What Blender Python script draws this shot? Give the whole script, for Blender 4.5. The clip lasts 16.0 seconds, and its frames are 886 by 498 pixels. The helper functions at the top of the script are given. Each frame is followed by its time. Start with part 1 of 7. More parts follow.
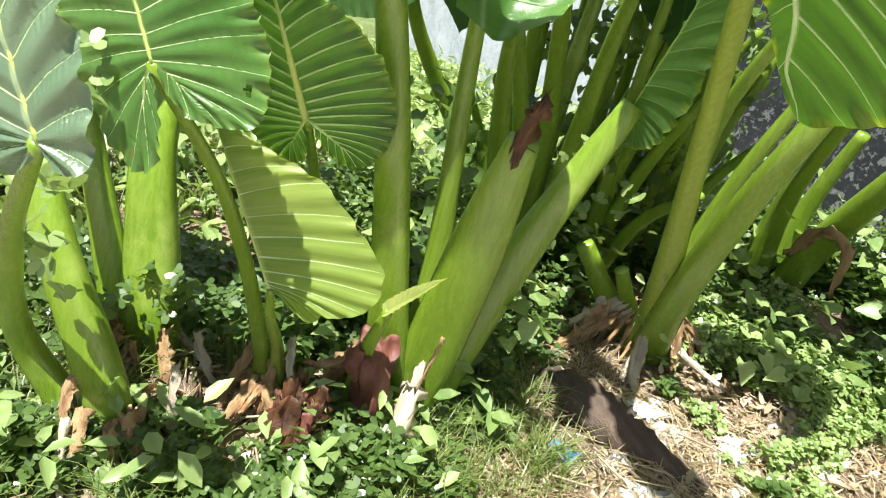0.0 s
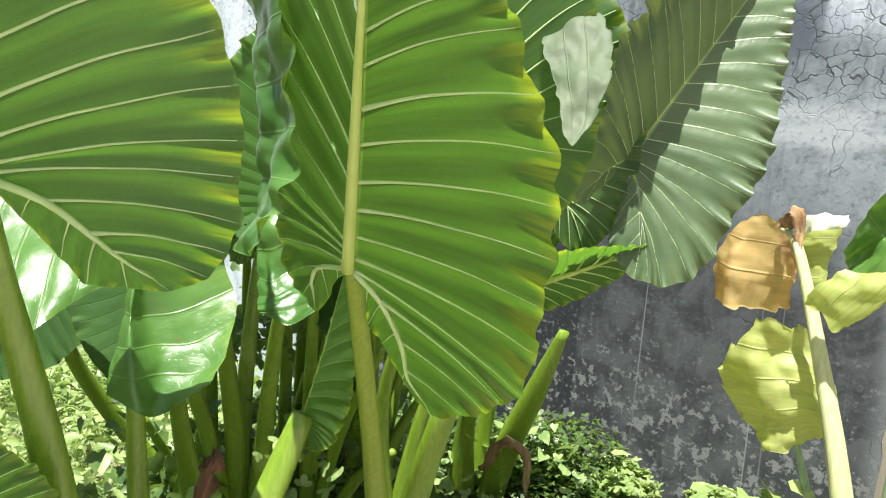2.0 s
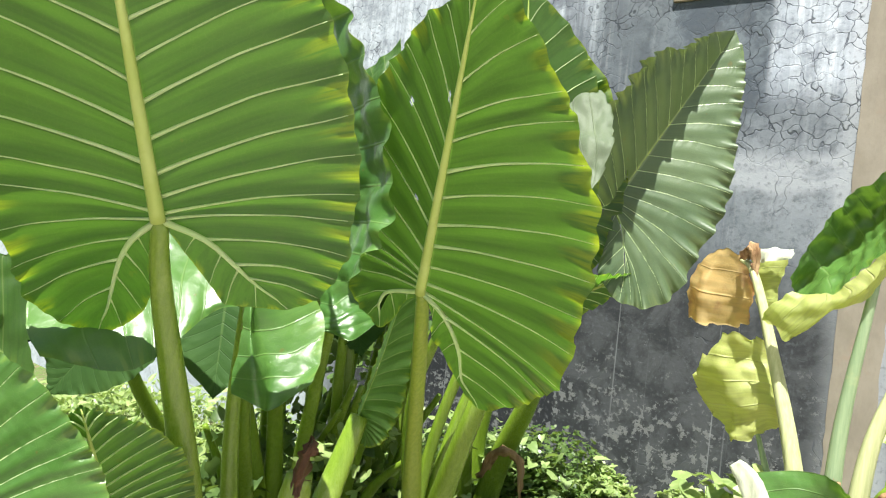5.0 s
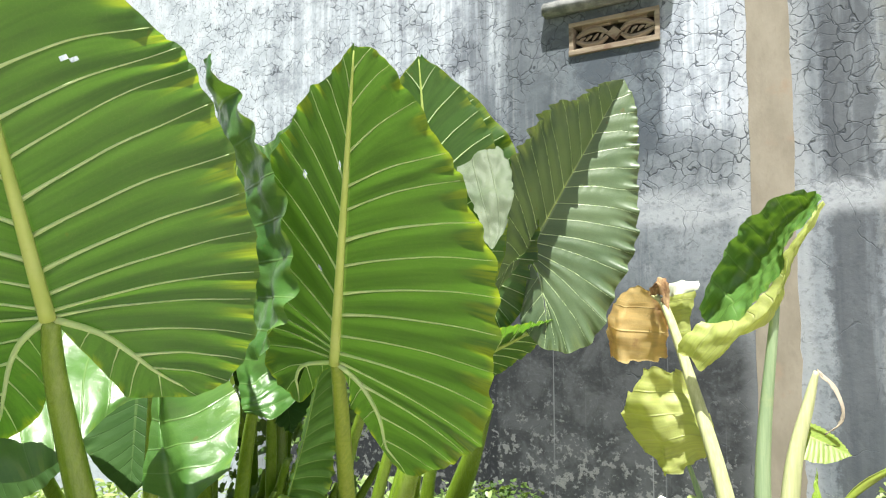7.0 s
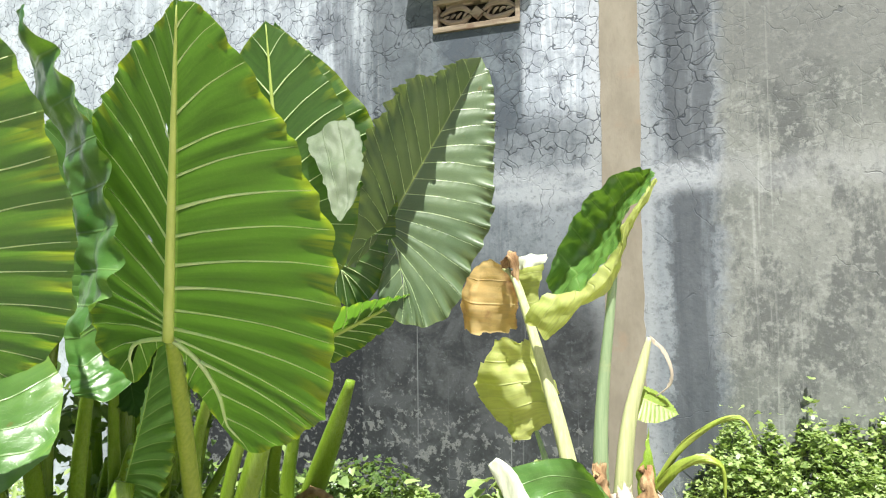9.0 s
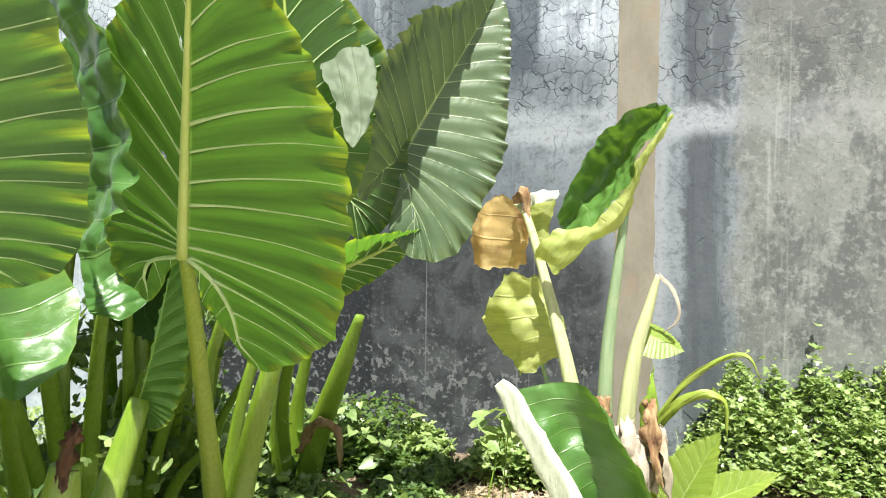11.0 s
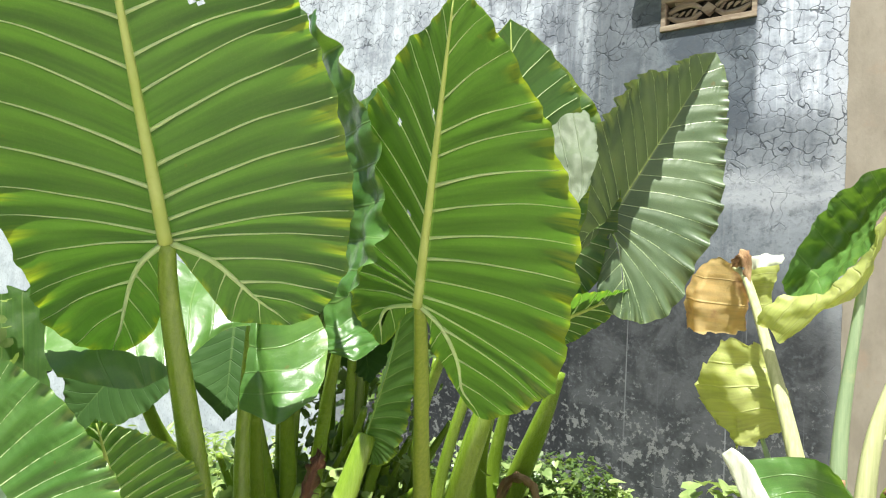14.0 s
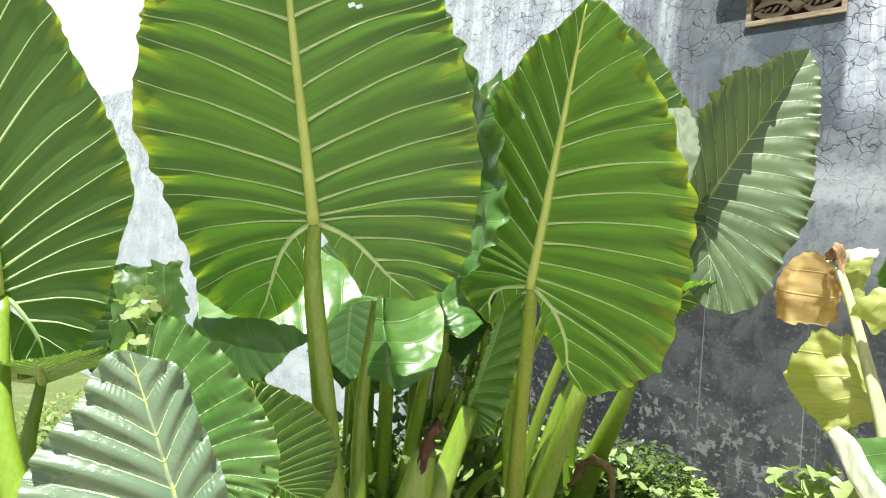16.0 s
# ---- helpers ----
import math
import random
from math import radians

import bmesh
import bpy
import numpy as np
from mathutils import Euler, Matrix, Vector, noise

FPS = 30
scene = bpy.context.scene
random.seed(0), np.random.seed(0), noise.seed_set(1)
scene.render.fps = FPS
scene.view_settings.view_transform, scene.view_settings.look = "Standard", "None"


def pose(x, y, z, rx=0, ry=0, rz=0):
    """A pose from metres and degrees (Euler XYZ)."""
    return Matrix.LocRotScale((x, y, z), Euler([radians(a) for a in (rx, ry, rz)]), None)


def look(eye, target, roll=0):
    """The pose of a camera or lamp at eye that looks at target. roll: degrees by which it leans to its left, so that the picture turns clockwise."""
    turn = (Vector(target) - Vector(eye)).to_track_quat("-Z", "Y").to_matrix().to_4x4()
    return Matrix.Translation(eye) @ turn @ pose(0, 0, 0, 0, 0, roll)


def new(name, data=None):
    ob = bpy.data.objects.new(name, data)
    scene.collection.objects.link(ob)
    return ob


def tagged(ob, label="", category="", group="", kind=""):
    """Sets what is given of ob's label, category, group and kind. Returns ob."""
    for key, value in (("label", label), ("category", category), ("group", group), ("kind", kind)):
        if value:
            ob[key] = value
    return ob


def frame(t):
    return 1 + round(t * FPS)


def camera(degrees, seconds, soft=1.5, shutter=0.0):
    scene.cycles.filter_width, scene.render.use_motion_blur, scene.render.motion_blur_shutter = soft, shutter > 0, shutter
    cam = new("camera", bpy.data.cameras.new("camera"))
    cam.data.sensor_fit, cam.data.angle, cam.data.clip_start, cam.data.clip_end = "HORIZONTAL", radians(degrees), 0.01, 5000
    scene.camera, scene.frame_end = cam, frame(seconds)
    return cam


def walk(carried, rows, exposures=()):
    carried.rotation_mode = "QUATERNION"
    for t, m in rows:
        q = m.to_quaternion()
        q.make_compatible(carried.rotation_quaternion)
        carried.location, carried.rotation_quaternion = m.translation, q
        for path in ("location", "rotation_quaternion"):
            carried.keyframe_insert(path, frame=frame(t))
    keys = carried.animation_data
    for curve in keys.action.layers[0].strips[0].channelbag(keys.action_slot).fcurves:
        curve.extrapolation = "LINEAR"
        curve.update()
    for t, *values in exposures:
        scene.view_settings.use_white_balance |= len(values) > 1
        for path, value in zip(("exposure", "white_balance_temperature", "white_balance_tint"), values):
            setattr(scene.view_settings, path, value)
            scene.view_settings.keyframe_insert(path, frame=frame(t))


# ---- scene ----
cam = camera(64.3, 16.0, soft=1.15)

PATH = [
    (0, (0.375, -0.309, 1.516), (-1.166, 0.621, 0.645), 15.6),
    (0.5, (0.322, -0.264, 1.526), (-1.079, 0.888, 0.684), 15.2),
    (1, (0.31, -0.196, 1.613), (-0.938, 1.226, 0.967), 11.7),
    (1.5, (0.409, -0.238, 1.7), (-0.79, 1.32, 1.334), 9.8),
    (2, (0.503, -0.344, 1.828), (-0.753, 1.206, 1.693), 5.7),
    (2.5, (0.561, -0.411, 1.873), (-0.629, 1.197, 1.849), 4.7),
    (3, (0.626, -0.507, 1.851), (-0.634, 1.046, 1.821), 5.8),
    (3.2, (0.584, -0.514, 1.836), (-0.641, 1.064, 1.745), 6.9),
    (5.3, (0.562, -0.917, 1.815), (-0.554, 0.743, 1.822), 4.7),
    (5.5, (0.579, -0.893, 1.82), (-0.506, 0.786, 1.882), 3.8),
    (6, (0.622, -0.869, 1.836), (-0.434, 0.821, 2.015), 2.5),
    (6.5, (0.65, -0.868, 1.834), (-0.389, 0.832, 2.011), 0.9),
    (7, (0.656, -0.852, 1.832), (-0.363, 0.863, 1.976), -0.1),
    (7.5, (0.675, -0.833, 1.829), (-0.256, 0.932, 1.958), -0.8),
    (8, (0.679, -0.83, 1.82), (-0.251, 0.936, 1.936), -0.9),
    (8.5, (0.694, -0.811, 1.813), (-0.168, 0.991, 1.904), 0.0),
    (9, (0.741, -0.79, 1.801), (0.026, 1.076, 1.891), -0.7),
    (9.2, (0.754, -0.788, 1.802), (0.094, 1.099, 1.874), -0.8),
    (11.3, (0.737, -0.797, 1.707), (-0.014, 1.053, 1.604), 0.7),
    (11.5, (0.738, -0.798, 1.697), (-0.019, 1.048, 1.546), 0.5),
    (12, (0.73, -0.816, 1.687), (-0.107, 0.99, 1.494), -0.3),
    (12.5, (0.705, -0.855, 1.692), (-0.256, 0.895, 1.585), 0.1),
    (13, (0.687, -0.875, 1.698), (-0.364, 0.826, 1.663), 1.2),
    (13.5, (0.684, -0.902, 1.718), (-0.416, 0.767, 1.792), 2.2),
    (14, (0.68, -0.933, 1.715), (-0.515, 0.667, 1.816), 3.1),
    (14.5, (0.677, -0.964, 1.708), (-0.606, 0.567, 1.815), 3.7),
    (15, (0.662, -1.018, 1.692), (-0.673, 0.469, 1.788), 4.7),
    (15.5, (0.637, -1.083, 1.681), (-0.686, 0.416, 1.764), 4.8),
    (16, (0.618, -1.197, 1.665), (-0.686, 0.318, 1.735), 4.6),
]
walk(cam, [(t, look(eye, aim, roll)) for t, eye, aim, roll in PATH],
     exposures=[(0, 1.24, 6600, 7.0), (16, 1.24, 6600, 7.0)])

# ---- light ----
SUN_WAY = Vector((0.17, -0.36, 1.0)).normalized()      # from the place towards the sun
world = bpy.data.worlds.new("world")
scene.world = world
world.use_nodes = True
wn = world.node_tree.nodes
sky = wn.new("ShaderNodeTexSky")
sky.sky_type = "NISHITA"
sky.sun_disc = False
sky.sun_elevation = math.asin(SUN_WAY.z)
sky.sun_rotation = math.atan2(SUN_WAY.x, SUN_WAY.y)
sky.air_density, sky.dust_density = 1.0, 2.0
wn["Background"].inputs["Strength"].default_value = 0.046
world.node_tree.links.new(sky.outputs[0], wn["Background"].inputs["Color"])
sun = new("sun", bpy.data.lights.new("sun", "SUN"))
sun.data.energy, sun.data.angle, sun.data.color = 5.0, radians(0.53), (1.0, 0.98, 0.94)
sun.rotation_mode = "QUATERNION"
sun.rotation_quaternion = SUN_WAY.to_track_quat("Z", "Y")


# ---- materials ----
def mat(name):
    m = bpy.data.materials.new(name)
    m.use_nodes = True
    m.node_tree.nodes.remove(m.node_tree.nodes["Principled BSDF"])
    return m, m.node_tree.nodes, m.node_tree.links


def node(nodes, kind, **sets):
    n = nodes.new(kind)
    for key, value in sets.items():
        if key in ("operation", "blend_type", "data_type", "noise_dimensions", "feature", "distance", "interpolation", "musgrave_type", "wave_type", "bands_direction"):
            if key == "operation":
                n.operation = value
            elif key == "blend_type":
                n.blend_type = value
            elif key == "data_type":
                n.data_type = value
            elif key == "feature":
                n.feature = value
        else:
            n.inputs[key].default_value = value
    return n


def plug(links, n, key, source):
    """source: a socket, a number or a colour."""
    if isinstance(source, bpy.types.NodeSocket):
        links.new(source, n.inputs[key])
    else:
        n.inputs[key].default_value = source


def calc(nodes, links, op, a, b=0.0, clamp=False):
    n = nodes.new("ShaderNodeMath")
    n.operation, n.use_clamp = op, clamp
    plug(links, n, 0, a)
    plug(links, n, 1, b)
    return n.outputs[0]


def noise_of(nodes, links, vector, scale, detail=4.0, rough=0.55, distort=0.0):
    n = node(nodes, "ShaderNodeTexNoise", Scale=scale, Detail=detail, Roughness=rough, Distortion=distort)
    if vector is not None:
        links.new(vector, n.inputs["Vector"])
    return n.outputs[0]


def stretch(nodes, links, vector, scale):
    n = nodes.new("ShaderNodeMapping")
    n.inputs["Scale"].default_value = scale
    links.new(vector, n.inputs["Vector"])
    return n.outputs[0]


def ramp(nodes, links, value, lo, hi, smooth=True):
    n = nodes.new("ShaderNodeMapRange")
    n.interpolation_type = "SMOOTHSTEP" if smooth else "LINEAR"
    plug(links, n, "Value", value)
    n.inputs["From Min"].default_value, n.inputs["From Max"].default_value = lo, hi
    return n.outputs[0]


def blend(nodes, links, fac, a, b, how="MIX"):
    n = nodes.new("ShaderNodeMix")
    n.data_type, n.blend_type = "RGBA", how
    plug(links, n, 0, fac)
    plug(links, n, 6, a)
    plug(links, n, 7, b)
    return n.outputs[2]


def col(r, g, b):
    return (r, g, b, 1.0)


def leaf_material(name, dark, light, through_col, vein, edge, share=0.5, gloss=0.32, brown=None, edge_from=0.92, edge_amount=0.8, spec=0.5, relief=0.8, coat=0.2):
    """Leaf skin: u counts the side veins, v runs from the midrib to the margin."""
    m, n, l = mat(name)
    uv = n.new("ShaderNodeUVMap")
    uv.uv_map = "leaf"
    sep = n.new("ShaderNodeSeparateXYZ")
    l.new(uv.outputs[0], sep.inputs[0])
    u, v = sep.outputs[0], sep.outputs[1]
    tex = n.new("ShaderNodeTexCoord").outputs["Object"]
    info = n.new("ShaderNodeObjectInfo").outputs["Random"]
    big = noise_of(n, l, tex, 3.2, 3.0)
    fine = noise_of(n, l, tex, 60.0, 4.0)
    mid = noise_of(n, l, tex, 14.0, 4.0, 0.6)
    # distance from the next side vein, 0 on it and 0.5 between two
    tri = calc(n, l, "PINGPONG", u, 0.5)
    near = ramp(n, l, calc(n, l, "DIVIDE", tri, calc(n, l, "SUBTRACT", 0.060, calc(n, l, "MULTIPLY", v, 0.035))), 1.0, 0.0)
    tone = blend(n, l, ramp(n, l, big, 0.3, 0.7), dark, light)
    tone = blend(n, l, calc(n, l, "MULTIPLY", ramp(n, l, mid, 0.45, 0.75), 0.35), tone, light)
    tone = blend(n, l, calc(n, l, "MULTIPLY", info, 0.25), tone, light)
    # fine net of small veins between the side veins
    net = n.new("ShaderNodeTexVoronoi")
    net.feature = "DISTANCE_TO_EDGE"
    net.inputs["Scale"].default_value = 70.0
    l.new(tex, net.inputs["Vector"])
    lines = ramp(n, l, net.outputs["Distance"], 0.06, 0.0)
    tone = blend(n, l, calc(n, l, "MULTIPLY", lines, 0.07), tone, vein)
    tone = blend(n, l, calc(n, l, "MULTIPLY", near, 0.25), tone, vein)
    tone = blend(n, l, calc(n, l, "MULTIPLY", ramp(n, l, v, 0.035, 0.018), 0.8), tone, vein)
    # margin yellow: leaf yellowing and sun shining through, both put into the colour
    border = calc(n, l, "ADD", v, calc(n, l, "MULTIPLY", calc(n, l, "SUBTRACT", big, 0.5), 0.30))
    patchy = ramp(n, l, noise_of(n, l, tex, 6.5, 4.0, 0.6), 0.40, 0.60)
    streak = noise_of(n, l, stretch(n, l, uv.outputs[0], (5.0, 1.1, 1.0)), 1.0, 3.0, 0.55, 0.3)
    # painted back-light: thin band half-way between side veins, wider and stronger towards the margin
    wander = calc(n, l, "MULTIPLY", calc(n, l, "SUBTRACT", noise_of(n, l, stretch(n, l, uv.outputs[0], (1.0, 2.5, 1.0)), 1.0, 2.0), 0.5), 0.5)
    off = calc(n, l, "ABSOLUTE", calc(n, l, "SUBTRACT", calc(n, l, "FRACT", calc(n, l, "ADD", u, wander)), 0.42))
    band = ramp(n, l, calc(n, l, "SUBTRACT", off, calc(n, l, "MULTIPLY", calc(n, l, "MULTIPLY", v, v), 0.14)), 0.10, 0.0)
    band = calc(n, l, "MULTIPLY", band, calc(n, l, "MULTIPLY", ramp(n, l, v, 0.74, 1.04), ramp(n, l, streak, 0.36, 0.54)))
    rim = calc(n, l, "MULTIPLY", calc(n, l, "MULTIPLY", ramp(n, l, border, edge_from, 1.06), edge_amount), patchy)
    rim = calc(n, l, "MAXIMUM", rim, calc(n, l, "MULTIPLY", band, edge_amount))
    tone = blend(n, l, calc(n, l, "MULTIPLY", rim, 0.18), tone, edge)
    glow = blend(n, l, rim, through_col, edge)
    # uneven back-light streaks, put into the through colour
    glow = blend(n, l, calc(n, l, "MULTIPLY", ramp(n, l, streak, 0.40, 0.65), 0.55), glow, col(*(c * 0.55 for c in through_col[:3])))
    glow = blend(n, l, calc(n, l, "MULTIPLY", near, 0.35), glow, vein)
    spots = ramp(n, l, noise_of(n, l, tex, 22.0, 2.0), 0.735, 0.76)
    tone = blend(n, l, calc(n, l, "MULTIPLY", spots, 0.5), tone, col(0.16, 0.11, 0.03))
    if brown is not None:
        patch = ramp(n, l, calc(n, l, "ADD", noise_of(n, l, tex, 5.0, 5.0, 0.65), calc(n, l, "MULTIPLY", v, 0.28)), 0.62, 0.8)
        tone = blend(n, l, patch, tone, brown)
        glow = blend(n, l, patch, glow, brown)
    bump = n.new("ShaderNodeBump")
    bump.inputs["Strength"].default_value, bump.inputs["Distance"].default_value = relief, 0.007
    height = calc(n, l, "ADD", calc(n, l, "MULTIPLY", mid, 0.30), calc(n, l, "ADD", calc(n, l, "MULTIPLY", fine, 0.04), calc(n, l, "ADD", calc(n, l, "MULTIPLY", lines, -0.05), calc(n, l, "MULTIPLY", near, -0.6))))
    l.new(height, bump.inputs["Height"])
    skin = n.new("ShaderNodeBsdfPrincipled")
    l.new(tone, skin.inputs["Base Color"])
    skin.inputs["Specular IOR Level"].default_value = spec
    l.new(calc(n, l, "ADD", gloss, calc(n, l, "MULTIPLY", mid, 0.22)), skin.inputs["Roughness"])
    skin.inputs["Coat Weight"].default_value = coat
    skin.inputs["Coat Roughness"].default_value = 0.42
    l.new(bump.outputs[0], skin.inputs["Normal"])
    trans = n.new("ShaderNodeBsdfTranslucent")
    l.new(glow, trans.inputs["Color"])
    both = n.new("ShaderNodeMixShader")
    both.inputs[0].default_value = share
    l.new(skin.outputs[0], both.inputs[1])
    l.new(trans.outputs[0], both.inputs[2])
    l.new(both.outputs[0], n["Material Output"].inputs[0])
    return m


def plain_material(name, a, b, scale=8.0, rough=0.6, bump_by=0.3, dist=0.004, streak=None, third=None, spec=0.4, through_share=0.0, metal=0.0):
    """A skin of two colours in grain and stains; streak stretches the grain along z."""
    m, n, l = mat(name)
    tex = n.new("ShaderNodeTexCoord").outputs["Object"]
    info = n.new("ShaderNodeObjectInfo").outputs["Random"]
    where = stretch(n, l, tex, streak) if streak else tex
    big = noise_of(n, l, where, scale, 5.0, 0.6)
    fine = noise_of(n, l, where, scale * 9.0, 4.0, 0.6)
    tone = blend(n, l, ramp(n, l, big, 0.32, 0.68), a, b)
    tone = blend(n, l, calc(n, l, "MULTIPLY", info, 0.35), tone, b)
    tone = blend(n, l, calc(n, l, "MULTIPLY", ramp(n, l, fine, 0.5, 0.8), 0.4), tone, a)
    if third is not None:
        tone = blend(n, l, ramp(n, l, noise_of(n, l, tex, scale * 0.6, 5.0, 0.65), 0.56, 0.7), tone, third)
    bump = n.new("ShaderNodeBump")
    bump.inputs["Strength"].default_value, bump.inputs["Distance"].default_value = bump_by, dist
    l.new(calc(n, l, "ADD", big, calc(n, l, "MULTIPLY", fine, 0.4)), bump.inputs["Height"])
    skin = n.new("ShaderNodeBsdfPrincipled")
    l.new(tone, skin.inputs["Base Color"])
    l.new(calc(n, l, "ADD", rough - 0.08, calc(n, l, "MULTIPLY", fine, 0.16)), skin.inputs["Roughness"])
    skin.inputs["Specular IOR Level"].default_value = spec
    skin.inputs["Metallic"].default_value = metal
    l.new(bump.outputs[0], skin.inputs["Normal"])
    out = skin.outputs[0]
    if through_share:
        trans = n.new("ShaderNodeBsdfTranslucent")
        l.new(tone, trans.inputs["Color"])
        both = n.new("ShaderNodeMixShader")
        both.inputs[0].default_value = through_share
        l.new(out, both.inputs[1])
        l.new(trans.outputs[0], both.inputs[2])
        out = both.outputs[0]
    l.new(out, n["Material Output"].inputs[0])
    return m


M_LEAF = leaf_material("taro_leaf", col(0.042, 0.095, 0.024), col(0.072, 0.138, 0.040), col(0.180, 0.405, 0.032), col(0.46, 0.58, 0.18), col(0.90, 1.0, 0.03), share=0.47, spec=0.5, gloss=0.26, relief=0.30, coat=0.0)
M_UPPER = leaf_material("waxy_taro_leaf", col(0.045, 0.135, 0.024), col(0.100, 0.210, 0.048), col(0.22, 0.40, 0.03), col(0.30, 0.40, 0.14), col(0.62, 0.70, 0.06), share=0.22, spec=0.6, gloss=0.22, edge_amount=0.6, relief=0.40, coat=0.0)
# grey-green leaf with the sheen's grey put in; less translucent, so folds stay dark
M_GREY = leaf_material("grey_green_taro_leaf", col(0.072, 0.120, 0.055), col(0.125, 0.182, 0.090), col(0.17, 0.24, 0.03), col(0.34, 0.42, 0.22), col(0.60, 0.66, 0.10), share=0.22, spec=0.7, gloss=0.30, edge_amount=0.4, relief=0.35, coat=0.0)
# silvery reflection of the sky put into a paler base colour
M_SILVER = leaf_material("silver_sheen_taro_leaf", col(0.095, 0.165, 0.090), col(0.165, 0.245, 0.150), col(0.20, 0.32, 0.05), col(0.36, 0.46, 0.26), col(0.60, 0.66, 0.20), share=0.22, spec=0.9, gloss=0.18, edge_amount=0.3, relief=0.45, coat=0.0)
# little gloss here; the silvery sheen is in the base colour
M_DULL = leaf_material("dull_silver_sheen_leaf", col(0.085, 0.125, 0.070), col(0.170, 0.205, 0.135), col(0.17, 0.24, 0.04), col(0.30, 0.36, 0.20), col(0.50, 0.56, 0.16), share=0.20, spec=0.25, gloss=0.45, edge_amount=0.3, relief=0.6, coat=0.0)
# darker, duller leaf copy; the shade inside the clump is put into its colour
M_LEAF_SHADE = leaf_material("taro_leaf_shade_tone", col(0.028, 0.075, 0.020), col(0.052, 0.115, 0.030), col(0.10, 0.20, 0.02), col(0.09, 0.16, 0.05), col(0.30, 0.36, 0.05), share=0.20, spec=0.25, gloss=0.45, edge_amount=0.3, relief=0.5, coat=0.0)
M_YOUNG = leaf_material("young_taro_leaf", col(0.20, 0.31, 0.05), col(0.32, 0.42, 0.09), col(0.50, 0.66, 0.06), col(0.50, 0.58, 0.20), col(0.60, 0.66, 0.10), edge_amount=0.3, relief=0.3)
M_YELLOW = leaf_material("yellowing_leaf", col(0.34, 0.44, 0.11), col(0.54, 0.58, 0.20), col(0.66, 0.74, 0.10), col(0.62, 0.64, 0.30), col(0.66, 0.52, 0.10), gloss=0.35, share=0.5, relief=0.8)
M_DEADLEAF = leaf_material("withered_leaf", col(0.50, 0.34, 0.12), col(0.66, 0.50, 0.22), col(0.82, 0.52, 0.14), col(0.55, 0.42, 0.20), col(0.56, 0.46, 0.08), gloss=0.6, share=0.5, brown=col(0.46, 0.24, 0.11), relief=0.9)
M_VEIN = plain_material("leaf_vein", col(0.68, 0.82, 0.42), col(0.78, 0.90, 0.54), 12.0, 0.45, 0.1, through_share=0.45)
M_MIDRIB = plain_material("midrib", col(0.48, 0.60, 0.14), col(0.58, 0.68, 0.22), 9.0, 0.42, 0.15, through_share=0.2)
M_PETIOLE = plain_material("petiole", col(0.130, 0.225, 0.016), col(0.195, 0.300, 0.030), 6.0, 0.28, 0.25, streak=(15.0, 15.0, 0.5), third=col(0.25, 0.35, 0.06), spec=0.65)
M_PETIOLE_OLD = plain_material("old_petiole", col(0.19, 0.28, 0.03), col(0.28, 0.35, 0.055), 6.0, 0.36, 0.30, streak=(15.0, 15.0, 0.5), third=col(0.24, 0.29, 0.05))
# whitened tone; sun glare on the rolled underside is put into it
M_PALE = plain_material("pale_underside", col(0.50, 0.56, 0.38), col(0.72, 0.76, 0.60), 9.0, 0.5, 0.7, streak=(6.0, 6.0, 1.0), third=col(0.42, 0.52, 0.26))
M_GLAUCOUS = plain_material("glaucous_petiole", col(0.20, 0.30, 0.16), col(0.32, 0.42, 0.24), 6.0, 0.45, 0.30, streak=(15.0, 15.0, 0.5), third=col(0.40, 0.46, 0.24))
M_CREAM = plain_material("cream_petiole", col(0.40, 0.44, 0.20), col(0.56, 0.58, 0.32), 6.0, 0.42, 0.30, streak=(15.0, 15.0, 0.5), third=col(0.30, 0.38, 0.14))
M_HUSK = plain_material("dry_husk", col(0.22, 0.11, 0.05), col(0.42, 0.29, 0.15), 10.0, 0.8, 0.8, 0.01, streak=(3.0, 3.0, 0.5), third=col(0.12, 0.055, 0.03))
M_HUSK_PALE = plain_material("bleached_husk", col(0.36, 0.30, 0.23), col(0.54, 0.47, 0.37), 10.0, 0.8, 0.7, 0.01, streak=(3.0, 3.0, 0.5), third=col(0.36, 0.24, 0.13))
M_ROT = plain_material("rotten_end", col(0.03, 0.015, 0.010), col(0.12, 0.05, 0.02), 16.0, 0.5, 0.9, 0.01)
M_MAROON = plain_material("maroon_sheath", col(0.10, 0.030, 0.022), col(0.20, 0.075, 0.055), 9.0, 0.45, 0.5, 0.006, streak=(5.0, 5.0, 0.6), third=col(0.28, 0.16, 0.13))
M_STRAW = plain_material("straw", col(0.50, 0.42, 0.28), col(0.66, 0.58, 0.42), 12.0, 0.8, 0.5)


